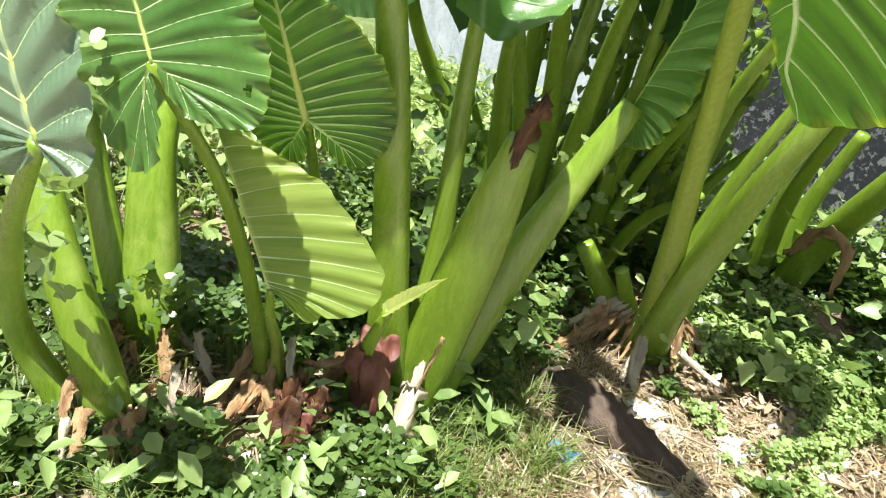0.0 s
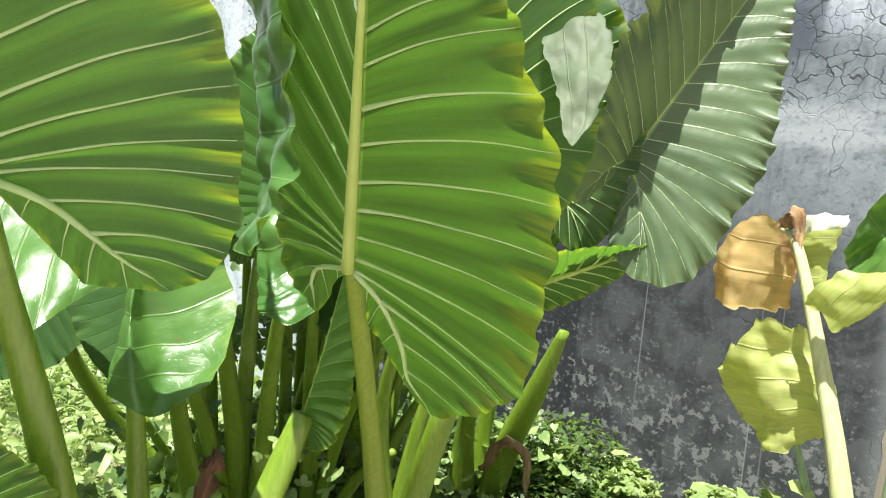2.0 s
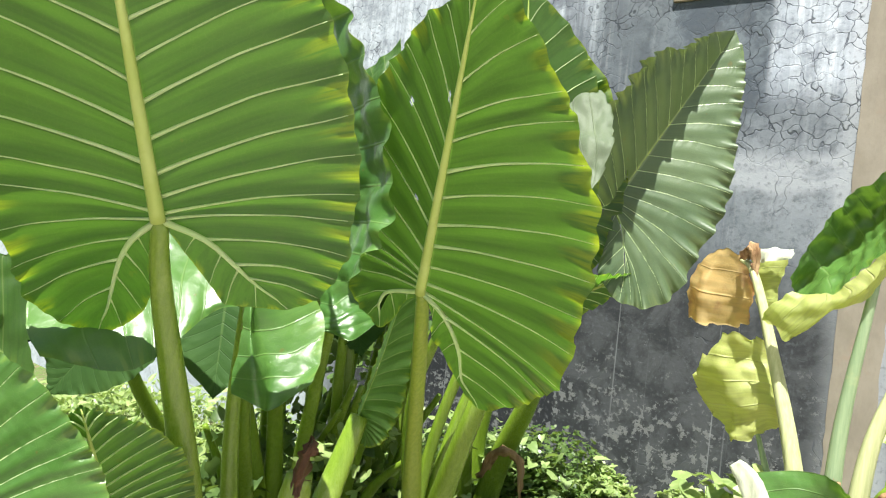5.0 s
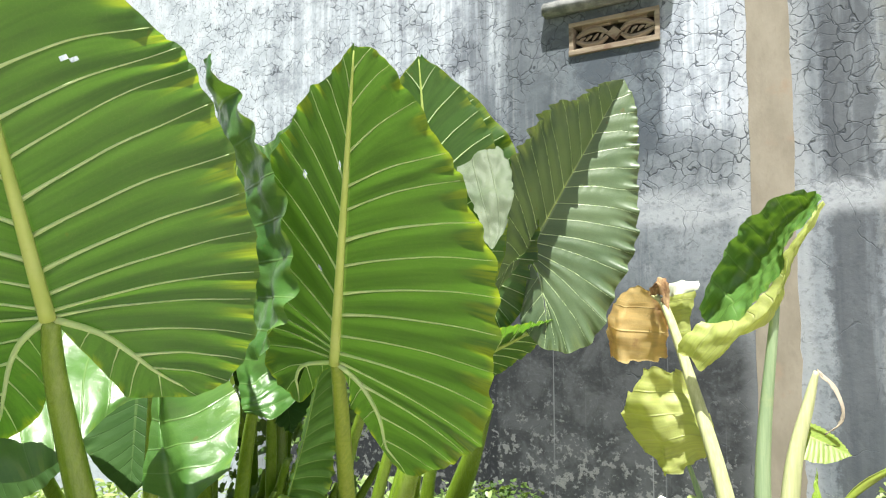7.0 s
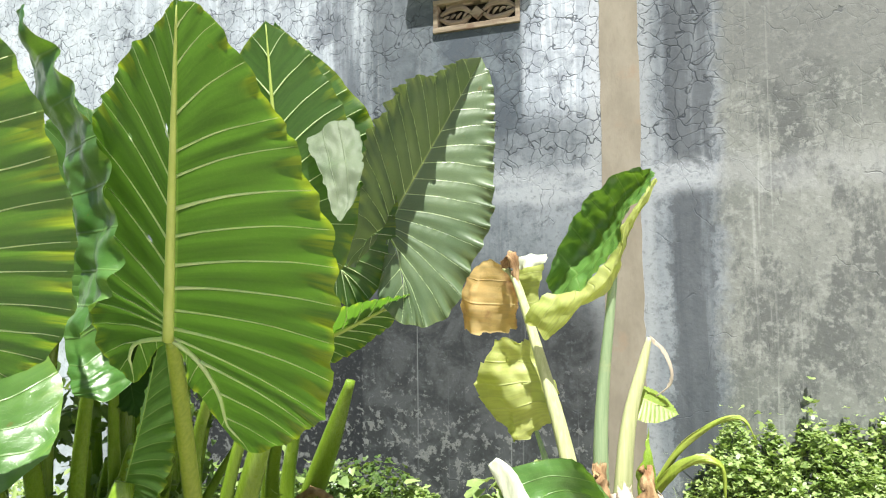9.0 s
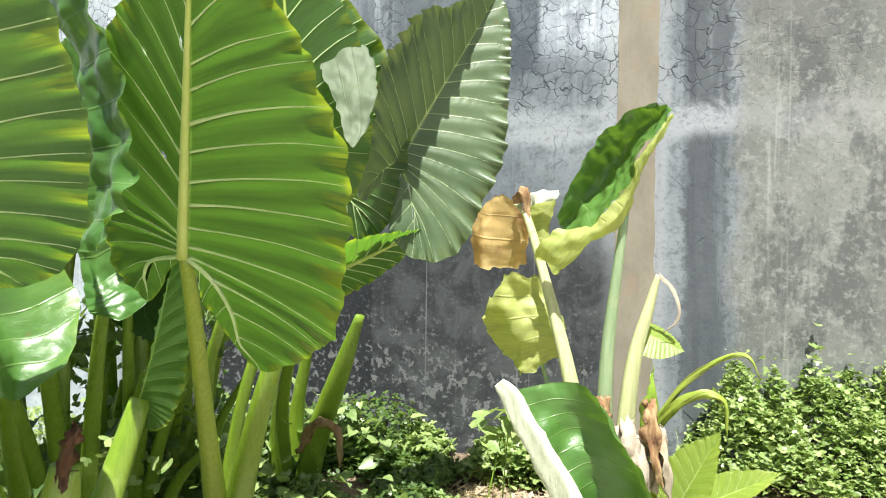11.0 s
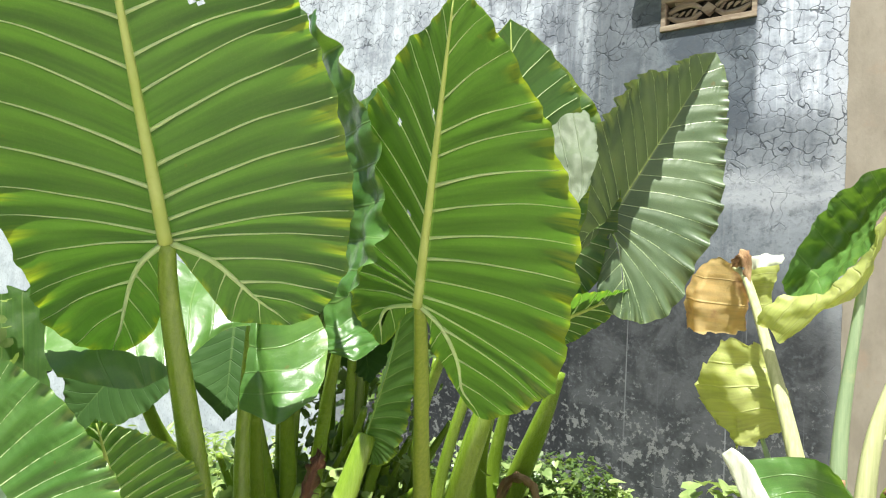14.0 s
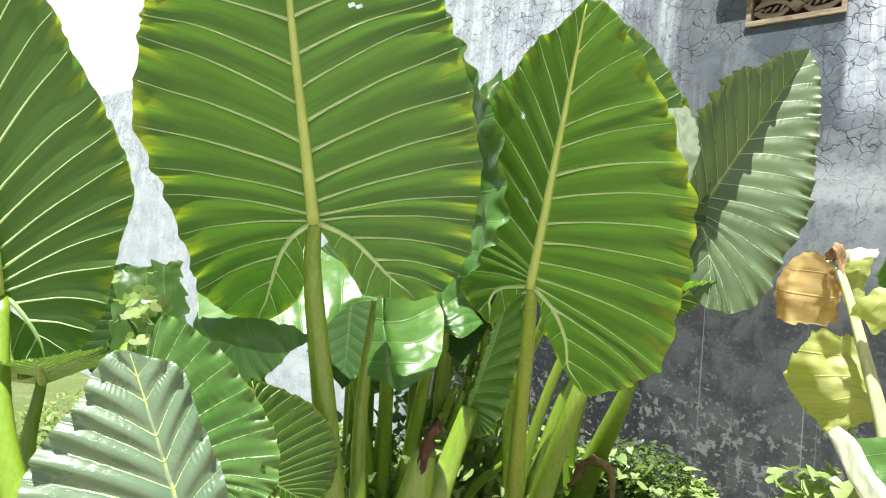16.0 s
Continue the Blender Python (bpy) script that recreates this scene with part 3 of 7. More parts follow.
# half outline of the blade: along, across, and the vein root along, across
HALF = [
    (1.00, 0.000, 0.985, 0.000), (0.965, 0.035, 0.90, 0.0), (0.90, 0.105, 0.79, 0.0), (0.80, 0.215, 0.65, 0.0),
    (0.66, 0.335, 0.48, 0.0), (0.50, 0.425, 0.325, 0.0), (0.33, 0.480, 0.19, 0.0), (0.16, 0.500, 0.075, 0.0),
    (0.00, 0.490, 0.00, 0.0), (-0.15, 0.455, -0.07, 0.045), (-0.28, 0.395, -0.14, 0.09), (-0.38, 0.310, -0.21, 0.135),
    (-0.425, 0.215, -0.26, 0.165), (-0.40, 0.130, -0.21, 0.135), (-0.30, 0.070, -0.14, 0.09), (-0.17, 0.030, -0.07, 0.045),
    (-0.04, 0.006, -0.01, 0.005)]


def leaf(plant, p0, tip, up, wide=(1.0, 1.0), fold=(10, 10), lobes=1.0, bend=0.0, cup=0.0, ruffle=0.018, quilt=0.0026, sag=0.0, lobe_back=0.0,
         material=None, rib=0.016, vein=0.0042, seed=1, name="leaf_blade", label="", bites=(), veins=True, curl=0.0, tipcurl=0.0):
    """A heart-shaped taro blade from its petiole's end p0 to its tip. up: the way its upper face looks.
    wide, fold: width factor and upward fold in degrees of the half on along x up, and of the other."""
    rng = np.random.RandomState(seed)
    p0, tip = np.array(p0, float), np.array(tip, float)
    length = np.linalg.norm(tip - p0)
    along = unit(tip - p0)
    n = np.array(up, float)
    n = unit(n - along * n.dot(along))
    across = np.cross(along, n)
    per, rows = 9, 16
    total = per * (len(HALF) - 1)
    grid = spline(HALF, total + 1)
    wave = rng.rand(6) * 6.28

    def place(ga, gb, rr, u, sgn):
        """Local (along, across) in leaf lengths, share rr towards the margin, vein count u."""
        i = 0 if sgn > 0 else 1
        a, b = ga, gb * wide[i]
        if ga < 0:
            a = ga * (lobes[i] if hasattr(lobes, "__len__") else lobes)
        phase = u * 2 * math.pi
        puff = 0.5 - 0.5 * math.cos(phase)
        h = quilt * puff * math.sin(math.pi * min(1.0, rr * 0.9)) ** 0.8 * 1.6
        h += ruffle * 0.35 * rr ** 9 * math.sin(phase * 2 + wave[5] + 1.3 * math.sin(u * 1.1 + wave[2]))
        h += ruffle * rr ** 6 * (0.7 * math.sin(phase + wave[0]) * (0.6 + 0.5 * math.sin(u * 1.7 + wave[1] + i)) + 0.22 * math.sin(u * 1.9 + wave[2] + 2 * i))
        h += 0.004 * math.sin(ga * 9 + wave[3] + i) * math.sin(gb * 10 + wave[4])
        h += 0.006 * rr ** 4 * noise.noise(Vector((ga * 16 + seed * 3.1, gb * 16 * sgn, seed * 1.7))) + 0.005 * rr ** 4 * noise.noise(Vector((ga * 38, gb * 38 * sgn, seed * 2.3)))
        h += 0.0022 * noise.noise(Vector((ga * 24, gb * 24 * sgn, seed * 4.3)))
        ang = radians(fold[i]) + cup * b + curl * rr * rr
        bb, hb = b * math.cos(ang), b * math.sin(ang)
        h += hb + bend * (a * a - a) + (lobe_back * a * a if a < 0 else 0.0) + tipcurl * max(0.0, a - 0.6) ** 2
        h -= sag * b * b
        return p0 + (along * a + across * (sgn * bb) + n * h) * length

    verts, faces, uvs = [], [], []
    for sgn in (1, -1):
        start = len(verts)
        for s in range(total + 1):
            ma, mb, ra, rb = grid[s]
            u = s / per * 1.5
            scallop = 1 - 0.020 * (0.5 + 0.5 * math.cos(2 * math.pi * u)) * (1 if sgn > 0 else 0.8) - 0.012 * math.sin(u * 2.9 + wave[5]) + 0.022 * noise.noise(Vector((u * 1.9, seed * 5.3, sgn * 3.0)))
            for r in range(rows + 1):
                t = r / rows
                ga = ra + (ma - ra) * t + 0.016 * math.sin(math.pi * t)
                gb = rb + (mb * scallop - rb) * t
                verts.append(place(ga, max(gb, 0.0), t, u, sgn))
                uvs.append((u, t))
        for s in range(total):
            for r in range(rows):
                u, t = (s + 0.5) / per * 1.5, (r + 0.5) / rows
                if any(sgn == bs and abs(u - bu) * 0.55 + abs(t - bt) * 1.6 < br for bs, bu, bt, br in bites):
                    continue
                q = [start + s * (rows + 1) + r, start + (s + 1) * (rows + 1) + r, start + (s + 1) * (rows + 1) + r + 1, start + s * (rows + 1) + r + 1]
                faces.append(q if sgn > 0 else q[::-1])
    blade = mesh_object(name, verts, faces, material or M_LEAF, plant, label, uvs=uvs)
    # midrib and the ribs of the two lobes, proud of the lower face
    if veins:
        sink = 2.4 if material is M_UPPER else 0.98
        count = 22
        ts = np.linspace(0, 0.97, count)
        rad = rib * (1 - ts) ** 0.8 * 0.95 + 0.0012
        path = [place(t, 0, 0, 0.0, 1) - n * rad[i] * 0.96 for i, t in enumerate(ts)]
        v, f = tube(path, rad, 10, face=n)
        mesh_object("midrib", v, f, M_MIDRIB, blade)
        for sgn in (1, -1):
            ts = np.linspace(0, 1, 9)
            rad = rib * 0.5 * (1 - 0.75 * ts)
            path = [place(-0.26 * t, 0.165 * t, 0.0, 0.0, sgn) - n * rad[i] * sink for i, t in enumerate(ts)]
            v, f = tube(path, rad, 8, face=n)
            mesh_object("lobe_rib", v, f, M_VEIN, blade)
            for k in range(2, int((len(HALF) - 1) * 1.5)):
                ma, mb, ra, rb = grid[k * 6]
                path, rad = [], []
                for t in np.linspace(0, 0.96, 11):
                    rr = vein * (1 - 0.72 * t) * (1.0 if k < 14 else 0.6)
                    path.append(place(ra + (ma - ra) * t + 0.016 * math.sin(math.pi * t), max(rb + (mb * 0.985 - rb) * t, 0.0), t, float(k), sgn) - n * rr * sink)
                    rad.append(rr)
                v, f = tube(path, rad, 6, face=n)
                mesh_object("side_vein", v, f, M_VEIN, blade)
    return blade


# half outlines of the great blades: margin along and across, vein root along and across, from the tip to the notch
A_RIGHT = [
    (1.0, 0, 0.991, 0), (0.984, 0.134, 0.912, 0), (0.89, 0.277, 0.792, 0), (0.741, 0.393, 0.653, 0), (0.685, 0.447, 0.544, 0), (0.634, 0.473, 0.444, 0), (0.535, 0.503, 0.334, 0),
    (0.406, 0.539, 0.234, 0), (0.286, 0.554, 0.134, 0), (0.169, 0.569, 0.065, 0), (0.045, 0.561, 0.016, 0), (-0.044, 0.543, 0, 0), (-0.16, 0.524, -0.072, 0.113), (-0.241, 0.483, -0.161, 0.186),
    (-0.309, 0.428, -0.213, 0.223), (-0.34, 0.331, -0.256, 0.259), (-0.32, 0.235, -0.243, 0.24), (-0.3, 0.145, -0.179, 0.197), (-0.225, 0.108, -0.123, 0.155), (-0.114, 0.053, -0.066, 0.086), (-0.01, 0.001, -0.006, 0)]
A_LEFT = [
    (1.0, 0, 0.991, 0), (0.971, 0.15, 0.885, 0), (0.865, 0.325, 0.763, 0), (0.734, 0.422, 0.642, 0), (0.673, 0.461, 0.51, 0), (0.607, 0.484, 0.389, 0), (0.473, 0.524, 0.266, 0),
    (0.325, 0.56, 0.165, 0), (0.186, 0.527, 0.086, 0), (0.092, 0.504, 0.021, 0), (-0.055, 0.479, 0, 0), (-0.177, 0.459, -0.06, 0.081), (-0.273, 0.45, -0.133, 0.134), (-0.361, 0.364, -0.23, 0.176),
    (-0.406, 0.256, -0.307, 0.206), (-0.372, 0.175, -0.263, 0.193), (-0.316, 0.101, -0.186, 0.162), (-0.227, 0.059, -0.112, 0.117), (-0.121, 0.051, -0.06, 0.072), (-0.019, 0.019, -0.011, 0)]
B_RIGHT = [
    (1.0, 0, 0.994, 0), (1.004, 0.046, 0.934, 0), (0.973, 0.099, 0.841, 0), (0.895, 0.175, 0.714, 0), (0.782, 0.276, 0.612, 0), (0.721, 0.325, 0.539, 0), (0.619, 0.384, 0.443, 0),
    (0.521, 0.442, 0.356, 0), (0.411, 0.47, 0.26, 0), (0.287, 0.491, 0.185, 0), (0.162, 0.499, 0.105, 0), (0.031, 0.513, 0.038, 0), (-0.117, 0.503, 0.003, 0), (-0.185, 0.462, -0.056, 0.092),
    (-0.243, 0.428, -0.16, 0.161), (-0.307, 0.372, -0.255, 0.187), (-0.371, 0.279, -0.293, 0.203), (-0.299, 0.177, -0.254, 0.189), (-0.207, 0.105, -0.136, 0.15), (-0.164, 0.056, -0.051, 0.102), (-0.088, 0.048, -0.028, 0.049), (-0.01, 0.011, -0.002, 0)]
B_LEFT = [
    (1.0, 0, 0.994, 0), (0.959, 0.038, 0.854, 0), (0.89, 0.1, 0.727, 0), (0.834, 0.164, 0.602, 0), (0.736, 0.23, 0.506, 0), (0.662, 0.284, 0.417, 0), (0.545, 0.339, 0.316, 0), (0.438, 0.378, 0.233, 0), (0.278, 0.399, 0.138, 0), (0.098, 0.403, 0.061, 0),
    (-0.002, 0.402, 0.039, 0), (-0.081, 0.395, 0.024, 0), (-0.163, 0.381, 0.007, 0), (-0.264, 0.327, -0.106, 0.15), (-0.289, 0.246, -0.187, 0.19), (-0.288, 0.175, -0.222, 0.185), (-0.191, 0.11, -0.107, 0.144), (-0.088, 0.066, -0.048, 0.069), (-0.02, 0.011, -0.008, 0)]
C_RIGHT = [
    (1.0, 0, 0.993, 0), (0.952, 0.066, 0.876, 0), (0.876, 0.13, 0.773, 0), (0.79, 0.18, 0.681, 0), (0.718, 0.217, 0.557, 0), (0.622, 0.267, 0.458, 0), (0.519, 0.313, 0.372, 0),
    (0.421, 0.364, 0.283, 0), (0.338, 0.407, 0.197, 0), (0.239, 0.429, 0.113, 0), (0.134, 0.439, 0.065, 0), (0.0, 0.445, 0.023, 0), (-0.114, 0.46, 0.009, 0), (-0.231, 0.444, -0.05, 0.088),
    (-0.313, 0.379, -0.128, 0.155), (-0.331, 0.325, -0.157, 0.183), (-0.35, 0.277, -0.224, 0.223), (-0.329, 0.187, -0.193, 0.199), (-0.289, 0.123, -0.129, 0.152), (-0.197, 0.089, -0.069, 0.098), (-0.095, 0.053, -0.026, 0.038), (-0.01, 0.002, -0.002, 0)]
C_LEFT = [
    (1, 0.01, 0.987, 0), (0.892, 0.131, 0.87, 0), (0.823, 0.189, 0.767, 0), (0.751, 0.238, 0.662, 0), (0.683, 0.28, 0.547, 0), (0.621, 0.356, 0.455, 0), (0.53, 0.428, 0.369, 0), (0.461, 0.437, 0.282, 0), (0.367, 0.444, 0.197, 0),
    (0.27, 0.465, 0.109, 0), (0.171, 0.427, 0.049, 0), (0.048, 0.338, 0.017, 0), (-0.045, 0.264, -0.032, 0.042), (-0.155, 0.2, -0.098, 0.08), (-0.252, 0.13, -0.129, 0.08), (-0.221, 0.06, -0.11, 0.08), (-0.128, 0.03, -0.069, 0.061), (-0.039, 0.005, -0.011, 0)]
D_RIGHT = [(1.0, 0, 0.99, 0), (0.954, 0.082, 0.84, 0), (0.843, 0.182, 0.668, 0), (0.728, 0.261, 0.508, 0), (0.619, 0.312, 0.388, 0), (0.515, 0.346, 0.281, 0), (0.381, 0.366, 0.188, 0), (0.22, 0.362, 0.107, 0), (0.06, 0.34, 0.054, 0), (-0.126, 0.26, 0.013, 0), (-0.2, 0.12, 0.0, 0), (-0.04, 0.01, 0.0, 0)]
D_LEFT = [(1.0, 0, 0.99, 0), (0.939, 0.067, 0.84, 0), (0.841, 0.156, 0.668, 0), (0.714, 0.234, 0.508, 0), (0.557, 0.301, 0.388, 0), (0.397, 0.34, 0.281, 0), (0.234, 0.365, 0.188, 0), (0.069, 0.362, 0.107, 0), (-0.098, 0.315, 0.054, 0), (-0.212, 0.18, 0.013, 0), (-0.04, 0.01, 0.0, 0)]
J_RIGHT = [
    (1.0, 0, 0.99, 0), (0.99, 0.08, 0.84, 0), (0.93, 0.16, 0.66, 0), (0.844, 0.224, 0.52, 0), (0.731, 0.26, 0.4, 0), (0.598, 0.327, 0.29, 0), (0.506, 0.363, 0.2, 0), (0.409, 0.395, 0.13, 0),
    (0.305, 0.406, 0.07, 0), (0.199, 0.374, 0.03, 0), (0.082, 0.338, 0.0, 0), (-0.037, 0.304, -0.033, 0.034), (-0.138, 0.255, -0.089, 0.069), (-0.223, 0.186, -0.137, 0.09),
    (-0.266, 0.11, -0.174, 0.1), (-0.278, 0.026, -0.151, 0.087), (-0.2, 0.012, -0.095, 0.06), (-0.074, 0.008, -0.039, 0)]
K_RIGHT = [
    (1.0, 0, 0.98, 0), (1.204, 0.147, 0.921, 0), (1.321, 0.284, 0.854, 0), (1.186, 0.447, 0.74, 0), (0.969, 0.584, 0.608, 0), (0.73, 0.694, 0.461, 0), (0.466, 0.756, 0.308, 0), (0.247, 0.809, 0.178, 0),
    (0.056, 0.846, 0.083, 0), (-0.194, 0.805, 0.015, 0), (-0.398, 0.723, -0.077, 0.091), (-0.495, 0.601, -0.16, 0.162), (-0.464, 0.383, -0.205, 0.196), (-0.379, 0.186, -0.141, 0.143), (-0.223, 0.066, -0.077, 0.091), (-0.046, 0.018, -0.016, 0)]
K_LEFT = [
    (1.0, 0, 0.98, 0), (1.15, 0.12, 0.921, 0), (1.16, 0.25, 0.854, 0), (1.0, 0.38, 0.74, 0), (0.82, 0.50, 0.608, 0), (0.62, 0.58, 0.461, 0), (0.42, 0.63, 0.308, 0), (0.23, 0.66, 0.178, 0),
    (0.056, 0.66, 0.083, 0), (-0.194, 0.62, 0.015, 0), (-0.45, 0.54, -0.077, 0.091), (-0.66, 0.40, -0.22, 0.15), (-0.68, 0.25, -0.26, 0.16), (-0.5, 0.10, -0.16, 0.10), (-0.223, 0.04, -0.077, 0.06), (-0.046, 0.01, -0.016, 0)]
L_RIGHT = [(1.0, 0, 0.988, 0), (0.929, 0.095, 0.86, 0), (0.87, 0.182, 0.733, 0), (0.785, 0.218, 0.551, 0), (0.642, 0.214, 0.413, 0), (0.466, 0.224, 0.275, 0), (0.289, 0.239, 0.139, 0), (0.096, 0.223, 0.03, 0), (-0.10, 0.16, 0.006, 0), (-0.12, 0.06, 0.0, 0), (-0.02, 0.01, 0.0, 0)]
L_LEFT = [(1.0, 0, 0.988, 0), (1.017, 0.098, 0.86, 0), (0.936, 0.204, 0.733, 0), (0.842, 0.289, 0.551, 0), (0.783, 0.395, 0.413, 0), (0.692, 0.52, 0.275, 0), (0.569, 0.628, 0.139, 0), (0.383, 0.68, 0.03, 0), (0.15, 0.56, 0.006, 0), (-0.05, 0.35, 0.0, 0), (-0.10, 0.14, 0.0, 0), (-0.02, 0.01, 0.0, 0)]
S_RIGHT = [
    (1.0, 0, 0.983, 0), (0.839, 0.119, 0.897, 0), (0.734, 0.222, 0.789, 0), (0.604, 0.35, 0.659, 0), (0.488, 0.454, 0.537, 0), (0.284, 0.533, 0.413, 0), (0.112, 0.594, 0.302, 0), (-0.057, 0.626, 0.19, 0),
    (-0.175, 0.569, 0.108, 0), (-0.246, 0.448, 0.049, 0), (-0.249, 0.318, 0.029, 0), (-0.167, 0.181, 0.016, 0), (-0.044, 0.057, 0.006, 0)]


def blade(plant, p0, tip, wings, up, outlines, material=None, rib=0.016, vein=0.005, ruffle=0.012, quilt=0.008, seed=1, bites=(), bow=0.018, roll=0.0, curl=0.0, ladder=0.0, label=""):
    """A great blade in two halves that open along the midrib. wings: the way each half reaches out;
    up: the way its upper face looks; outlines: one row for each side vein; roll bends the margins up."""
    rng = np.random.RandomState(seed)
    p0, tip = np.array(p0, float), np.array(tip, float)
    length = np.linalg.norm(tip - p0)
    along = unit(tip - p0)
    wave = rng.rand(8) * 6.28
    per, rows = 8, 40 if ladder else 22
    verts, faces, uvs = [], [], []
    places = []
    for side in (0, 1):
        w = np.array(wings[side], float)
        w = unit(w - along * w.dot(along))
        n = np.cross(along, w)
        if n.dot(np.array(up, float)) < 0:
            n = -n
        table = outlines[side]
        total = per * (len(table) - 1)
        grid = spline(table, total + 1)
        sgn = 1 if side == 0 else -1

        def place(s, t, lift=0.0, w=w, n=n, grid=grid, side=side, sgn=sgn, total=total):
            ma, mb, ra, rb = grid[s]
            u = s / per
            span = math.hypot(ma - ra, mb - rb)
            wob = 0.010 * t * noise.noise(Vector((u * 0.9, t * 3.0, seed * 2.7 + side * 9)))
            a = ra + (ma - ra) * t + bow * math.sin(math.pi * t) * min(1.0, span * 3.0) + wob
            b = rb + (mb - rb) * t
            full = min(1.0, span / 0.25)
            edge = 1 + full * (0.010 * math.cos(2 * math.pi * u) + 0.018 * noise.noise(Vector((u * 1.3, seed * 5.3, side * 7.0))) + 0.010 * noise.noise(Vector((u * 4.1, seed * 3.3, side * 5.0)))) * t ** 4
            a, b = ra + (a - ra) * edge, rb + (b - rb) * edge
            phase = 2 * math.pi * u
            h = quilt * full * (0.5 - 0.5 * math.cos(phase)) * math.sin(math.pi * min(1.0, t * 0.80 + 0.04)) ** 0.8
            h += quilt * 0.5 * full * math.sin(phase) * t * (1.2 - t)
            strength = 0.55 + 0.6 * noise.noise(Vector((u * 0.55, seed * 1.9, side * 3.0)))
            h += full * ruffle * t ** 5 * strength * math.sin(phase + wave[0] + 1.4 * noise.noise(Vector((u * 0.7, seed, side))))
            h += full * ruffle * 0.40 * t ** 8 * math.sin(2 * phase + wave[1] + 2.0 * noise.noise(Vector((u * 0.9, seed * 3, side))))
            h += full * 0.0030 * t ** 3 * noise.noise(Vector((u * 6.0, t * 9.0, seed * 1.7 + side)))
            h += 0.005 * noise.noise(Vector((a * 3.0, b * 3.0 * sgn, seed * 4.3)))
            if ladder:
                h += ladder * full * math.sin(62 * t + 5 * noise.noise(Vector((u * 0.8, t * 2, seed)))) * (0.5 + 0.5 * math.cos(phase)) * math.sin(math.pi * t) * (0.6 + noise.noise(Vector((u * 1.7, t * 4, seed * 1.1))))
            h += roll * b * b + curl * full * t ** 6
            return p0 + (along * a + w * b + n * (h + lift / length)) * length

        places.append((place, n, grid, total))
        start = len(verts)
        for s in range(total + 1):
            for r in range(rows + 1):
                verts.append(place(s, r / rows))
                uvs.append((s / per, r / rows))
        flip = np.cross(along, w).dot(n) < 0
        for s in range(total):
            for r in range(rows):
                u, t = (s + 0.5) / per, (r + 0.5) / rows
                if any(side == bs and abs(u - bu) * 0.5 + abs(t - bt) * 1.6 < br * (1 + 0.6 * noise.noise(Vector((u * 9, t * 30, 0.5)))) for bs, bu, bt, br in bites):
                    continue
                q = [start + s * (rows + 1) + r, start + (s + 1) * (rows + 1) + r, start + (s + 1) * (rows + 1) + r + 1, start + s * (rows + 1) + r + 1]
                faces.append(q if flip else q[::-1])
    ob = mesh_object("leaf_blade", verts, faces, material or M_LEAF, plant, label, uvs=uvs)
    mean = unit(places[0][1] + places[1][1])
    upper = material in (M_UPPER, M_GREY, M_SILVER)
    ts = np.linspace(0.0, 0.985, 26)
    rad = rib * (1 - ts) ** 0.75 * 0.95 + 0.0012
    v, f = tube([p0 + along * (length * t) + mean * (0.005 * noise.noise(Vector((0.0, 0.0, seed * 4.3))) * length - rad[i] * (0.9 if not upper else 0.35)) for i, t in enumerate(ts)], rad * (0.6 if upper else 1.0), 10, face=mean)
    mesh_object("midrib", v, f, M_MIDRIB, ob)
    for place, n, grid, total in places:
        lobe = [k for k in range(len(grid) // per + 1) if grid[min(k * per, total)][3] > 0.02]
        if lobe:
            far = max(lobe, key=lambda k: -grid[min(k * per, total)][2] + grid[min(k * per, total)][3])
            line = [p0] + [place(k * per, 0.0) for k in lobe if k <= far]
            if len(line) >= 2:
                line.append(place(far * per, 0.55))
                s = spline(line, 16)
                rr = rib * 0.50 * (1 - 0.78 * np.linspace(0, 1, 16))
                v, f = tube([q - n * rr[i] * 0.8 for i, q in enumerate(s)], rr * (0.55 if upper else 1.0), 8, face=n)
                mesh_object("lobe_rib", v, f, M_VEIN, ob)
        for k in range(1, len(grid) // per):
            span = math.hypot(grid[k * per][0] - grid[k * per][2], grid[k * per][1] - grid[k * per][3])
            size = vein * (0.45 + 0.55 * min(1.0, span / 0.4)) * (1 + 0.15 * rng.randn())
            path, rr = [], []
            for t in np.linspace(0, 0.97, 16):
                r0 = size * (1 - 0.80 * t) * (1.15 - 0.35 * min(1.0, t * 6)) * (0.5 if upper else 1.0)
                path.append(place(k * per, t, -r0 * (0.55 if not upper else 0.3)))
                rr.append(r0)
            v, f = tube(path, rr, 6, face=n)
            mesh_object("side_vein", v, f, M_VEIN, ob)
    return ob


